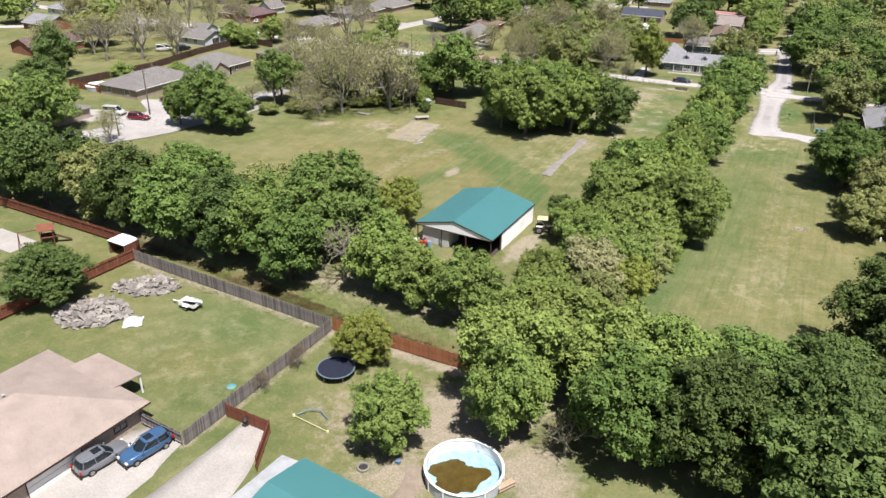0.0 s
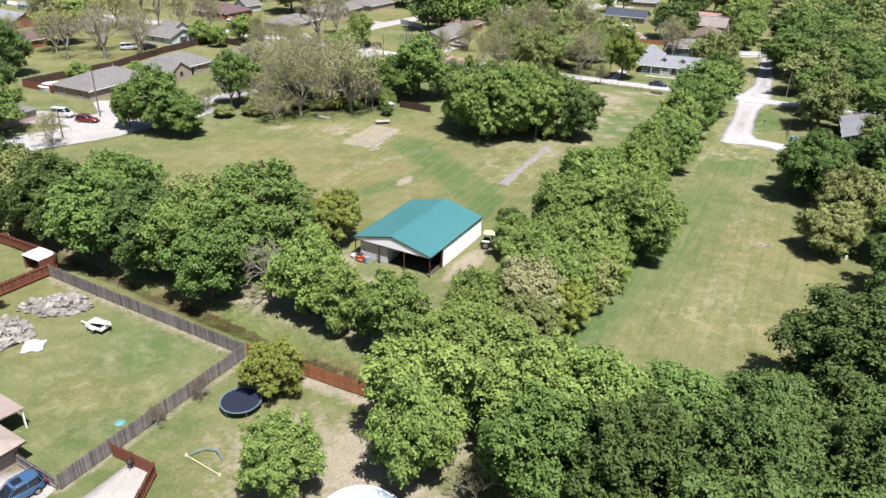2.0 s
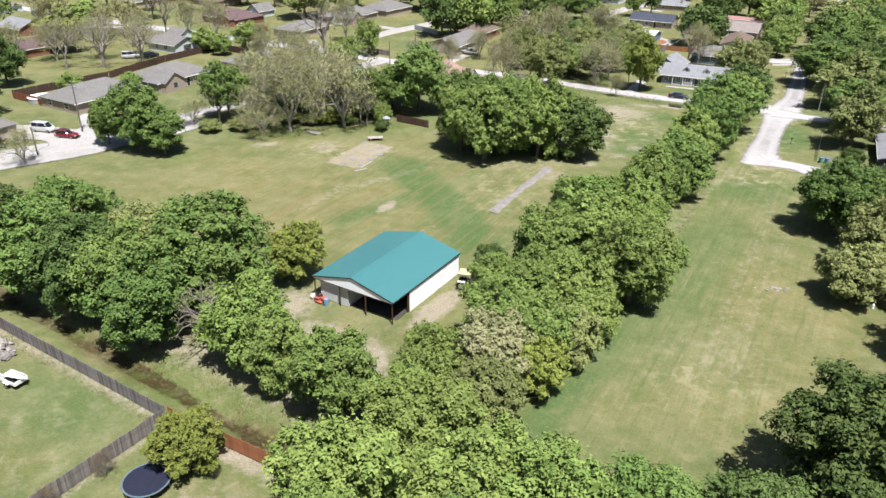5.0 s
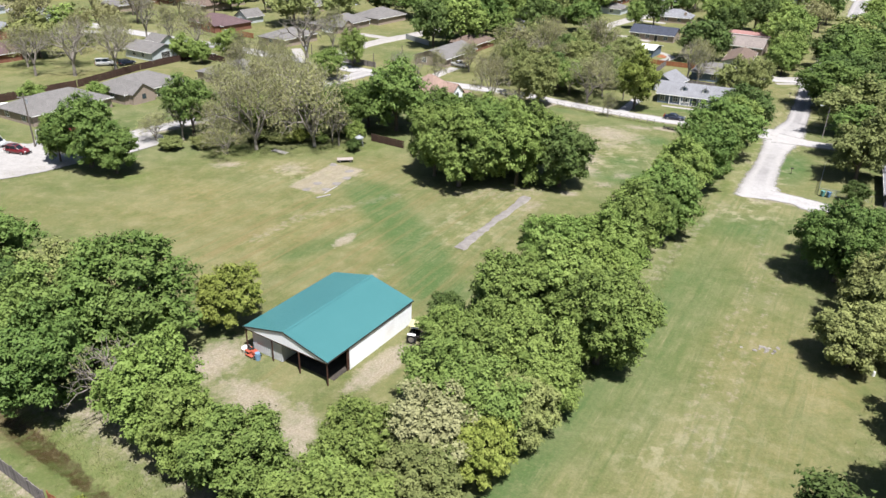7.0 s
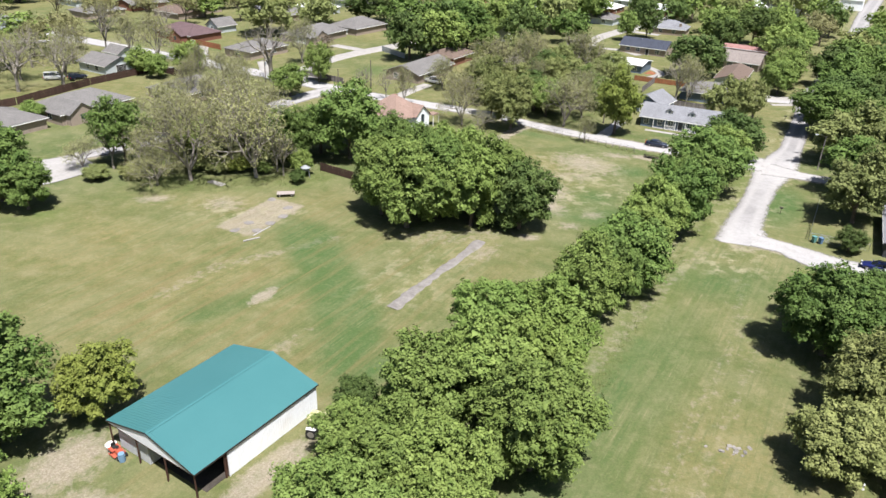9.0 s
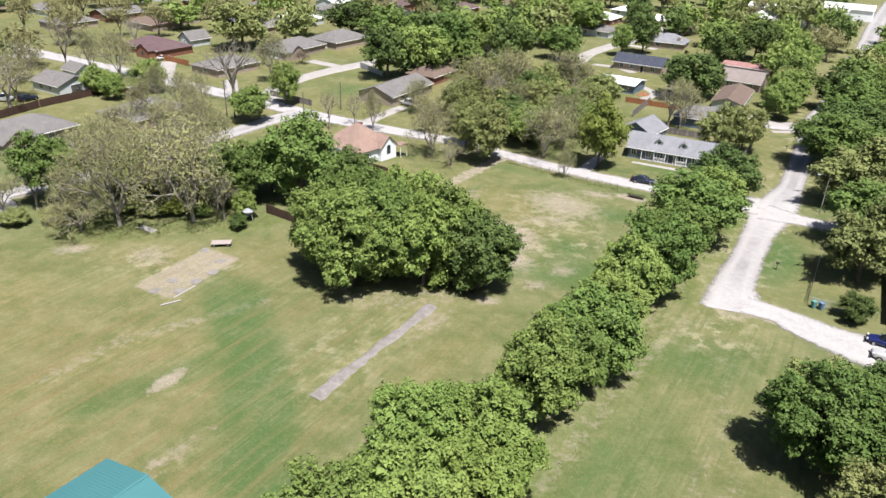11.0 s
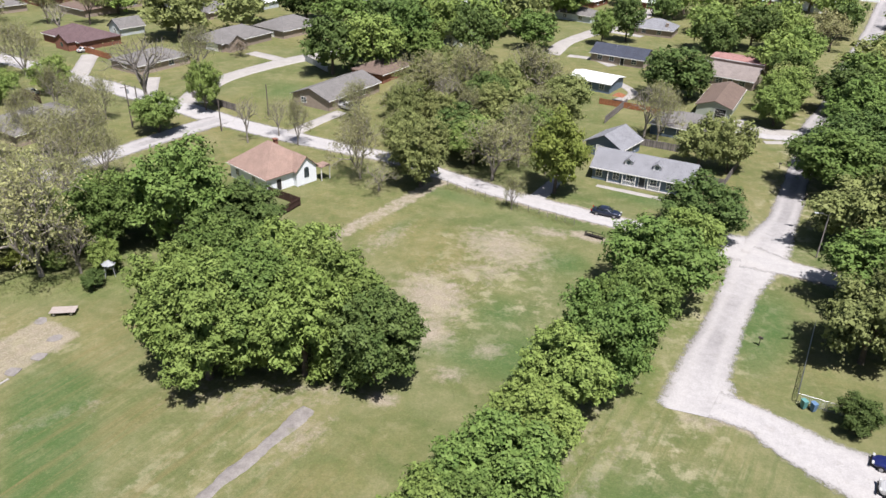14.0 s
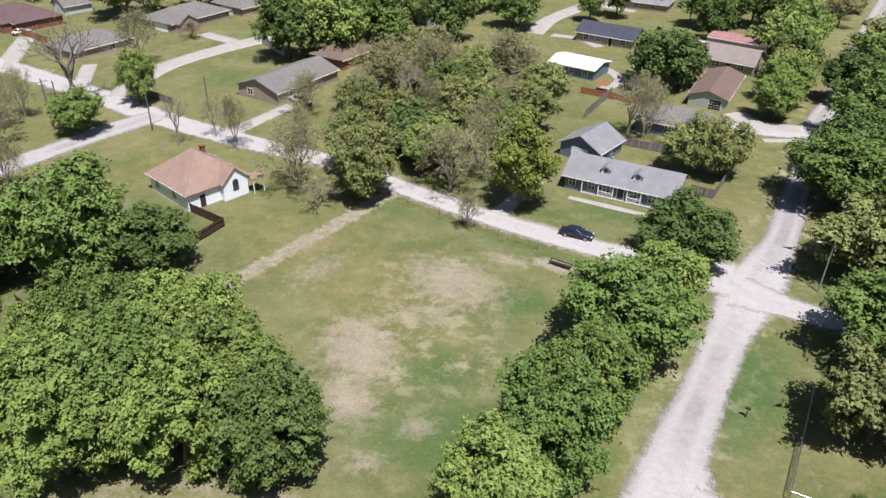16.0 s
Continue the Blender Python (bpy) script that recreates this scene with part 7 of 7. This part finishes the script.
# distant houses, set out along far streets
hr = random.Random(21)
FAR_WORDS = {"grey": "distant house with a grey roof", "brown": "distant house with a brown roof", "mauve": "distant house with a mauve roof", "bluegrey": "distant house with a blue-grey roof", "white": "distant house with a pale metal roof"}
for row, (y0, x0, x1) in enumerate(((352, -190, -70), (372, -35, 40), (398, -200, 70), (428, -220, 120), (462, -240, 140), (262, -200, -118), (300, -210, -150))):
    x = x0
    while x < x1:
        kind = hr.choice(["grey", "grey", "brown", "mauve", "bluegrey", "white"])
        yy = y0 - (x - x0) * 0.12 + hr.uniform(-4, 4)
        house(x, yy, hr.choice((-28, 62)), hr.uniform(12, 17), hr.uniform(9, 12), hr.choice([BRICK_TAN, BRICK_RED, WHITE_SIDING]), kind, FAR_WORDS[kind], hr.random() < 0.6, rise=hr.uniform(1.7, 2.4), windows=[("f", -3, 1.4, 1.2, 0.8), ("f", 3, 1.4, 1.2, 0.8)])
        x += hr.uniform(24, 33)
tank = thing("water_tank", 165, 407, 0, 0, "white cylindrical water tank", "tank")
part("shell", rod(bmesh.new(), (0, 0, 0), (0, 0, 8.5), 9, 9, 32), WHITE_PAINT, tank)
part("dome", rod(bmesh.new(), (0, 0, 8.5), (0, 0, 9.8), 9.1, 0.6, 32), WHITE_PAINT, tank)
for dx, dy, dl in ((-14, 24, 22), (20, 40, 30)):
    house(165 + dx, 407 + dy, -25, dl, 14, WHITE_METAL, "white", "large pale metal warehouse", rise=1.6, wall_h=5)
# ---- vehicles ----
def car(x, y, turn, kind, colour, label, group=""):
    """A parked car pointing along its local x."""
    t = thing({"suv": "suv", "sedan": "car", "pickup": "pickup_truck", "van": "van"}[kind], x, y, turn, 0, label, "car" if kind != "pickup" else "truck", group)
    W = {"suv": 0.94, "sedan": 0.9, "pickup": 0.98, "van": 1.0}[kind]
    if kind == "suv":
        side = [(-2.38, 0.38), (-2.4, 0.8), (-2.28, 1.06), (0.95, 1.06), (1.9, 0.97), (2.32, 0.82), (2.4, 0.55), (2.36, 0.34)]
        glass = (-2.26, 1.02, -1.95, 0.2, 1.04, 1.62)
    elif kind == "sedan":
        side = [(-2.35, 0.36), (-2.38, 0.72), (-2.2, 0.95), (-1.5, 0.98), (0.85, 0.95), (1.85, 0.85), (2.28, 0.7), (2.36, 0.5), (2.3, 0.3)]
        glass = (-1.75, 1.05, -1.0, 0.25, 0.94, 1.38)
    elif kind == "pickup":
        side = [(-2.75, 0.45), (-2.78, 1.05), (-0.6, 1.08), (1.1, 1.1), (2.2, 1.02), (2.65, 0.85), (2.7, 0.5), (2.65, 0.4)]
        glass = (-0.75, 1.2, -0.55, 0.55, 1.08, 1.78)
    else:
        side = [(-2.5, 0.4), (-2.52, 1.3), (1.7, 1.3), (2.2, 1.1), (2.5, 0.9), (2.5, 0.4)]
        glass = (-2.4, 1.75, -2.3, 1.0, 1.28, 2.05)
    front, back = max(p[0] for p in side), min(p[0] for p in side)
    half, mid = (front - back) / 2, (front + back) / 2
    x0, x1, x2, x3, z0, z1 = glass
    belt = np.array(sorted((p[0], p[1]) for p in side if p[1] > 0.6))

    def ring(a, b, w, square=4.5, count=28):
        out = []
        for k in range(count):
            t = 2 * math.pi * k / count
            c, n = math.cos(t), math.sin(t)
            u, v = (math.copysign(abs(q) ** (2 / square), q) for q in (c, n))
            out.append(((a + b) / 2 + u * (b - a) / 2, v * w * (1 - 0.1 * abs(u) ** 3)))
        return out

    def loft(rings, cap):
        n = len(rings[0])
        verts = [p for r in rings for p in r] + [cap]
        faces = [(r * n + k, r * n + (k + 1) % n, (r + 1) * n + (k + 1) % n, (r + 1) * n + k) for r in range(len(rings) - 1) for k in range(n)]
        last = (len(rings) - 1) * n
        return verts, faces + [(last + k, last + (k + 1) % n, len(verts) - 1) for k in range(n)]

    def level(x):
        return float(np.interp(x, belt[:, 0], belt[:, 1]))

    rings = [[(x, y, z) for x, y in ring(back + d, front - d, W - d)] for d, z in ((0.12, 0.3), (0.02, 0.42), (0.0, 0.6))]
    rings += [[(x, y, max(0.62, level(x) - drop)) for x, y in ring(back + d, front - d, W - d)] for d, drop in ((0.02, 0.16), (0.07, 0.05), (0.2, 0.0))]
    body, faces = loft(rings, (mid, 0, level(mid)))
    part("body", py_mesh("body", body, faces, colour, True), None, t)
    low, top = W - 0.08, W - 0.24
    panes = [[(x, y, z) for x, y in ring(a, b, w, 5)] for a, b, w, z in ((x0, x1, low, z0 - 0.06), (x0 + (x2 - x0) * 0.5, x1 + (x3 - x1) * 0.55, (low + top) / 2 + 0.03, (z0 + z1) / 2), (x2, x3, top, z1))]
    part("cabin_glass", py_mesh("cabin_glass", *loft(panes, ((x2 + x3) / 2, 0, z1)), CAR_GLASS, True), None, t, "dark tinted glass")
    crown = [[(x, y, z) for x, y in ring(x2 - 0.04 + d, x3 + 0.04 - d, top + 0.03 - d, 5)] for d, z in ((0.0, z1 - 0.03), (0.02, z1 + 0.02), (0.14, z1 + 0.055))]
    roof = part("roof", py_mesh("roof", *loft(crown, ((x2 + x3) / 2, 0, z1 + 0.06)), colour, True), None, t)
    verts = [(x0 + 0.2, -low * 0.93, z0), (x1 - 0.2, -low * 0.93, z0), (x1 - 0.2, low * 0.93, z0), (x0 + 0.2, low * 0.93, z0), (x2 + 0.12, -top * 0.96, z1), (x3 - 0.12, -top * 0.96, z1), (x3 - 0.12, top * 0.96, z1), (x2 + 0.12, top * 0.96, z1)]
    if kind == "suv":
        part("sunroof", boxed(x3 - 0.95, x3 - 0.2, -0.4, 0.4, z1 + 0.045, z1 + 0.062), CAR_GLASS, roof, "dark glass sunroof")
        for s in (-1, 1):
            part("roof_rail", boxed(x2 + 0.1, x3 - 0.1, s * (top - 0.06) - 0.02, s * (top - 0.06) + 0.02, z1 + 0.05, z1 + 0.1), CHROME, roof)
    for k in range(4):
        part("pillar", rod(bmesh.new(), verts[k], verts[k + 4], 0.045, 0.04, 5), colour, t)
    m = (x2 + x3) / 2
    for s in (-1, 1):
        part("pillar", rod(bmesh.new(), (m, s * low, z0), (m, s * top, z1), 0.045, 0.04, 5), colour, t)
    if kind == "pickup":
        part("bed", boxed(-2.66, -0.85, -W + 0.1, W - 0.1, 1.075, 1.1), SHADE, t, "dark open bed")
    zl = 0.72 if kind != "pickup" else 0.85
    for s in (-1, 1):
        part("headlight", boxed(front - 0.22, front - 0.0, s * (W - 0.3) - 0.2, s * (W - 0.3) + 0.2, zl - 0.09, zl + 0.08, bevel=0.03), LAMP_GLASS, t, "clear lens")
        part("tail_light", boxed(back - 0.02, back + 0.12, s * (W - 0.16) - 0.1, s * (W - 0.16) + 0.1, zl - 0.05, zl + 0.25, bevel=0.03), TAIL_GLASS, t, "red lens")
        part("mirror", boxed(0.75, 0.9, s * (W + 0.08) - 0.08, s * (W + 0.08) + 0.08, z0, z0 + 0.15, bevel=0.03), colour, t)
        wheel(t, front - 0.92, s * (W - 0.1), 0.35, 0.22)
        wheel(t, back + 0.98, s * (W - 0.1), 0.35, 0.22)
    part("bumper", boxed(front - 0.06, front + 0.06, -W + 0.12, W - 0.12, 0.32, 0.52, bevel=0.03), DARK_METAL, t)
    part("bumper", boxed(back - 0.06, back + 0.06, -W + 0.12, W - 0.12, 0.34, 0.54, bevel=0.03), DARK_METAL, t)
    return t


GREY_CAR, BLUE_CAR, NAVY_CAR, RED_CAR, WHITE_CAR, SILVER_CAR = (paint("car_grey", (0.24, 0.25, 0.28)), paint("car_blue", (0.06, 0.15, 0.31)), paint("car_navy", (0.012, 0.02, 0.05)), paint("car_red", (0.22, 0.012, 0.02)), paint("car_white", (0.75, 0.75, 0.75)), paint("car_silver", (0.4, 0.41, 0.42)))
ROYAL = paint("car_royal", (0.015, 0.025, 0.16))
car(-27.0, 47.6, 54, "suv", GREY_CAR, "grey suv with dark roof windows on a concrete drive")
car(-23.6, 49.0, 234, "suv", BLUE_CAR, "metallic blue suv on a concrete drive")
car(63.3, 197.6, -17, "sedan", NAVY_CAR, "dark navy sedan parked beside the street")
car(-66.9, 151.6, -8, "suv", RED_CAR, "dark red suv on the paved lot")
car(-73.8, 154.8, -8, "van", WHITE_CAR, "white van with dark windows on the paved lot")
car(-65, 165.6, -20, "pickup", RED_CAR, "bright red pickup beside a tree")
car(-56.5, 161.5, 130, "pickup", WHITE_CAR, "white pickup beneath a tree")
car(-53.8, 156.2, 150, "sedan", WHITE_CAR, "white car beneath a tree")
car(87.0, 144.8, 155, "sedan", ROYAL, "royal blue car on a gravel drive")
car(86.6, 141.2, 158, "pickup", WHITE_CAR, "white pickup on a gravel drive")
car(9.6, 243.6 - 0.8, 150, "pickup", WHITE_CAR, "white pickup on a house drive")
car(-64.0, 239.0, 160, "sedan", WHITE_CAR, "white car beside a hedge")
car(-118.5, 213.5, 60, "pickup", WHITE_CAR, "white pickup beside a lawn")
car(-89, 224, 20, "van", WHITE_CAR, "white van on a lawn")
car(-83.6, 226, 60, "suv", NAVY_CAR, "dark suv on a lawn")
car(-74, 278.5, 62, "sedan", WHITE_CAR, "white car on a house drive")
car(111.5, 233, 65, "pickup", WHITE_CAR, "white pickup beside the lane")
car(81, 133, 40, "sedan", SILVER_CAR, "silver car among trees")
# ---- poles, lamp, mailboxes ----
def utility_pole(x, y, h, turn, label="weathered wooden utility pole", arm=True):
    p = thing("utility_pole", x, y, turn, 0, label, "pole")
    part("pole", rod(bmesh.new(), (0, 0, -0.2), (0, 0, h), 0.16, 0.1, 10), surface("pole_wood", (0.12, 0.1, 0.085), (0.2, 0.17, 0.145), 0.9) if "pole_wood" not in bpy.data.materials else bpy.data.materials["pole_wood"], p)
    if arm:
        part("crossarm", boxed(-1.1, 1.1, -0.06, 0.06, h - 0.7, h - 0.58), GREY_WOOD, p)
        for x0 in (-0.95, 0, 0.95):
            part("insulator", rod(bmesh.new(), (x0, 0, h - 0.58), (x0, 0, h - 0.36), 0.05, 0.03, 8), CHROME, p)
        part("transformer", rod(bmesh.new(), (0.32, 0, h - 2.0), (0.32, 0, h - 1.1), 0.22, 0.22, 12), GREY_METAL, p)
    return p


utility_pole(-66, 155.5, 10.5, 40)
utility_pole(-66.5, 140.6, 5.5, 0, arm=False)
utility_pole(-30.6, 222.4, 9, 60)
utility_pole(-28.9, 223.0, 8.5, 60, arm=False)
utility_pole(-12.2, 227.2 - 3.4, 6.8, 60, arm=False)
utility_pole(53.4, 213.2, 7.5, 60, arm=False)
utility_pole(-6.2, 235, 7, 60, arm=False)

lamp = thing("street_lamp", 93.2, 188.6, 0, 0, "tall grey street lamp beside the lane", "street lamp")
part("column", rod(bmesh.new(), (0, 0, 0), (0, 0, 7.0), 0.11, 0.07, 10), GREY_WOOD, lamp)
part("arm", rod(rod(bmesh.new(), (0, 0, 6.7), (-0.9, -0.1, 7.15), 0.035), (-0.9, -0.1, 7.15), (-1.7, -0.2, 7.2), 0.035), CHROME, lamp)
part("head", boxed(-2.2, -1.6, -0.36, -0.06, 7.1, 7.28, bevel=0.05), GREY_METAL, lamp)


def mailbox(x, y, turn):
    m = thing("mailbox", x, y, turn, 0, "dark mailbox on a post at the verge", "mailbox", "mailboxes along the lane")
    part("post", boxed(-0.05, 0.05, -0.05, 0.05, 0, 1.0), DARK_METAL, m)
    bm = prism(bmesh.new(), [(-0.12, 0), (0.12, 0), (0.12, 0.16), (0.06, 0.24), (-0.06, 0.24), (-0.12, 0.16)], -0.27, 0.27)
    part("box", bm, DARK_METAL, m, at=pose(0, 0, 1.0))
    part("flag", boxed(0.13, 0.15, -0.1, 0.14, 1.14, 1.2), RED_PAINT, m)


for x, y in ((79.0, 164.2), (86.1, 201), (97.5, 224.2), (104.0, 238.6), (102.9, 235.8)):
    mailbox(x, y, 65)

hydrant = thing("fire_hydrant", 67.2, 98.9, 0, 0, "small white marker post in the grass", "marker")
part("barrel", rod(rod(bmesh.new(), (0, 0, 0), (0, 0, 0.55), 0.16, 0.14, 12), (0, 0, 0.55), (0, 0, 0.7), 0.14, 0.05, 12), WHITE_PAINT, hydrant)

# scraps of pale stone left in the mown field
scrap = thing("stone_scrap", 56.5, 102.2, 0, 0, "scatter of pale flat stones in the mown grass", "stones")
rng = random.Random(31)
for i in range(16):
    s = rng.uniform(0.2, 0.5)
    part("stone", CHUNKS[rng.randrange(5)], None, scrap, at=pose(rng.gauss(0, 0.8), rng.gauss(0, 0.5), 0.03, rng.uniform(-8, 8), rng.uniform(-8, 8), rng.uniform(0, 360)) @ Matrix.Diagonal((s, s, s * 0.6, 1)))
canopy = thing("garden_tent", 70.6, 257.4 + 4, 20, 0, "orange garden canopy on a lawn", "canopy")
part("cover", rod(bmesh.new(), (0, 0, 1.7), (0, 0, 2.4), 1.9, 0.2, 4), ORANGE_WOOD, canopy, "orange cover")
for i in range(4):
    t = math.pi / 2 * i
    part("leg", rod(bmesh.new(), (1.6 * math.cos(t), 1.6 * math.sin(t), 0), (1.6 * math.cos(t), 1.6 * math.sin(t), 1.75), 0.03), CHROME, canopy)
disc = thing("round_pool", -87.6, 177, 0, 0, "round white-covered pool behind a fence", "pool")
part("wall", rod(bmesh.new(), (0, 0, 0), (0, 0, 1.1), 3.0, 3.0, 28), GREY_METAL, disc)
part("cover", rod(bmesh.new(), (0, 0, 1.1), (0, 0, 1.2), 3.1, 3.0, 28), WHITE_PAINT, disc)
post_fence = thing("wire_fence", 36.5, 204.5, 0, 0, "low wire fence on short posts along the field", "fence")
line = [(36.6, 204.6), (44, 200.6), (52, 196.2), (58, 193)]
for i in range(14):
    k = i / 13 * (len(line) - 1)
    a, b = Vector(line[min(int(k), 2)]), Vector(line[min(int(k), 2) + 1])
    p = a.lerp(b, k - min(int(k), 2)) - Vector((36.5, 204.5))
    part("post", rod(bmesh.new(), (p.x, p.y, 0), (p.x, p.y, 1.1), 0.05, 0.045, 6), GREY_WOOD, post_fence)
for z in (0.4, 0.75, 1.05):
    bm = bmesh.new()
    for a, b in zip(line, line[1:]):
        rod(bm, (a[0] - 36.5, a[1] - 204.5, z), (b[0] - 36.5, b[1] - 204.5, z), 0.012, seg=4)
    part("wire", bm, DARK_METAL, post_fence)

# ---- distant woods between the far houses ----
wr = random.Random(77)
HOUSES_AT = [(o.matrix_basis.translation.x, o.matrix_basis.translation.y) for o in list(scene.objects) if o.name.split(".")[0] in ("house", "water_tank")]
TREES_AT = [(o.matrix_basis.translation.x, o.matrix_basis.translation.y) for o in list(scene.objects) if o.name.split(".")[0] == "tree"]
ROADS_AT = [MAIN_ROAD, STREET, [(55, 306), (60, 324), (72, 345), (83, 361), (98, 398), (120, 450)], [(-25.5, 240), (-28, 251), (-27, 260), (-17.5, 280), (0, 306)]]


def clear_of(x, y, gap):
    if min((x - a) ** 2 + (y - b) ** 2 for a, b in HOUSES_AT) < 100 or min((x - a) ** 2 + (y - b) ** 2 for a, b in TREES_AT) < gap ** 2:
        return False
    one = (np.array([x]), np.array([y]))
    return min(near_line(r, *one)[0] for r in ROADS_AT) > 8


WOOD_SPOTS = []
zones = ((118, 215, 225, 330, 34, "gdgo"), (118, 170, 120, 225, 26, "gdo"), (150, 300, 320, 480, 40, "gdo"), (40, 165, 330, 480, 42, "gdgos"), (-40, 60, 325, 470, 34, "gdgos"), (-160, -40, 305, 470, 36, "gsgbo"), (-260, -150, 230, 470, 30, "gsob"), (-140, -95, 240, 330, 9, "sbg"), (-130, -92, 60, 150, 14, "gd"))
for x0, x1, y0, y1, count, kinds in zones:
    for i in range(count):
        for attempt in range(12):
            x, y = wr.uniform(x0, x1), wr.uniform(y0, y1)
            if clear_of(x, y, 9):
                TREES_AT.append((x, y))
                WOOD_SPOTS.append((x, y, wr.uniform(4.5, 7.5), wr.uniform(9, 14), wr.choice(kinds), wr.uniform(0, 6.28), wr.randrange(2)))
                break


def joined(name, pieces, mat, label, category):
    """Many meshes at their poses, joined into one object of kind stuff."""
    co, loops, sizes, start = [], [], [], 0
    for me, m in pieces:
        v = np.empty(len(me.vertices) * 3, np.float32)
        me.vertices.foreach_get("co", v)
        r = np.array(m)
        co.append(v.reshape(-1, 3) @ r[:3, :3].T + r[:3, 3])
        k = np.empty(len(me.loops), np.int32)
        me.loops.foreach_get("vertex_index", k)
        loops.append(k + start)
        n = np.empty(len(me.polygons), np.int32)
        me.polygons.foreach_get("loop_total", n)
        sizes.append(n)
        start += len(me.vertices)
    co, loops, sizes = np.concatenate(co), np.concatenate(loops), np.concatenate(sizes)
    me = bpy.data.meshes.new(name)
    me.vertices.add(len(co)), me.loops.add(len(loops)), me.polygons.add(len(sizes))
    me.vertices.foreach_set("co", co.reshape(-1).astype(np.float32))
    me.loops.foreach_set("vertex_index", loops)
    me.polygons.foreach_set("loop_start", np.concatenate([[0], np.cumsum(sizes)[:-1]]).astype(np.int32))
    me.update(calc_edges=True)
    me.materials.append(mat)
    return tagged(new(name, me), label, category, kind="stuff")


def wood_pose(s):
    return Matrix.LocRotScale((s[0], s[1], -0.03), Euler((0, 0, s[5])), (s[2] / 5, s[2] / 5, s[3] / 10))


for kind, words in (("g", "distant woods of green trees"), ("d", "distant woods of dark green trees"), ("o", "distant woods of olive green trees")):
    joined("far_woods", [(CROWN["wood"][s[6]], wood_pose(s)) for s in WOOD_SPOTS if s[4] == kind], LEAF[kind], words, "woods")
joined("far_woods", [(OPEN[4][1], wood_pose(s)) for s in WOOD_SPOTS if s[4] in "sb"], LEAF["s"], "distant woods of thin olive trees", "woods")
joined("far_trunks", [((OPEN[4][0] if s[4] in "sb" else FAR_TRUNK), wood_pose(s)) for s in WOOD_SPOTS], BARK, "trunks and limbs of distant woods", "woods")

# ---- rank grass and weeds at the ditch and beneath the hedges ----
def tufts(name, spots, size, mat, label):
    rng = np.random.default_rng(12)
    p = np.array(spots)
    blades = 8
    base = np.repeat(p, blades, 0) + np.concatenate([rng.normal(scale=0.25, size=(len(p) * blades, 2)), np.zeros((len(p) * blades, 1))], 1)
    t = rng.uniform(0, 6.28, len(base))
    h = rng.uniform(0.5, 1.2, len(base)) * size
    lean = np.stack([np.cos(t), np.sin(t)], 1) * (h * rng.uniform(0.3, 0.9, len(base)))[:, None]
    side = np.stack([-np.sin(t), np.cos(t)], 1) * 0.022
    a = base.copy(); a[:, :2] += side
    b = base.copy(); b[:, :2] -= side
    c = base.copy(); c[:, :2] += lean; c[:, 2] += h
    verts = np.stack([a, b, c], 1).reshape(-1, 3)
    me = py_mesh(name, verts.tolist(), np.arange(len(verts)).reshape(-1, 3).tolist(), mat)
    return tagged(new(name, me), label, "weeds", kind="stuff")


def along(line, count, spread, seed):
    rng = random.Random(seed)
    path = glide(line, 0.8)
    out = []
    for i in range(count):
        p = path[rng.randrange(len(path))]
        x, y = p.x + rng.gauss(0, spread), p.y + rng.gauss(0, spread)
        d = near_line(DITCH, np.array([x]), np.array([y]))[0]
        if d < 1.1:
            continue
        out.append((x, y, -0.04 - 0.75 * math.exp(-(d / 1.5) ** 2)))
    return out


spots = along([(-66, 105), (-41, 91.5), (-18, 80), (4, 69)], 2200, 1.4, 1) + along([(-60, 103), (-30, 90), (-8, 80.5), (6, 74)], 1500, 2.0, 2)
spots += along([(18, 72), (28, 84), (43, 108), (52, 130), (62, 152), (74, 180)], 1200, 0.8, 3) + along([(-32, 158), (-14, 161.5), (-2, 167)], 1500, 2.0, 4)
spots += along([(-40, 85), (-11, 69.6)], 260, 0.25, 5) + along([(-10.9, 69), (-20.4, 50.8)], 200, 0.25, 6) + along([(36.6, 204), (58, 192.6)], 500, 0.6, 7) + along([(-62, 139), (-54, 151), (-44, 168)], 500, 1.0, 8) + along([(45, 60), (70, 100), (72, 118)], 300, 1.2, 9)
tufts("weeds", spots, 0.2, LEAF["w"], "rank grass and weeds along the ditch and hedges")
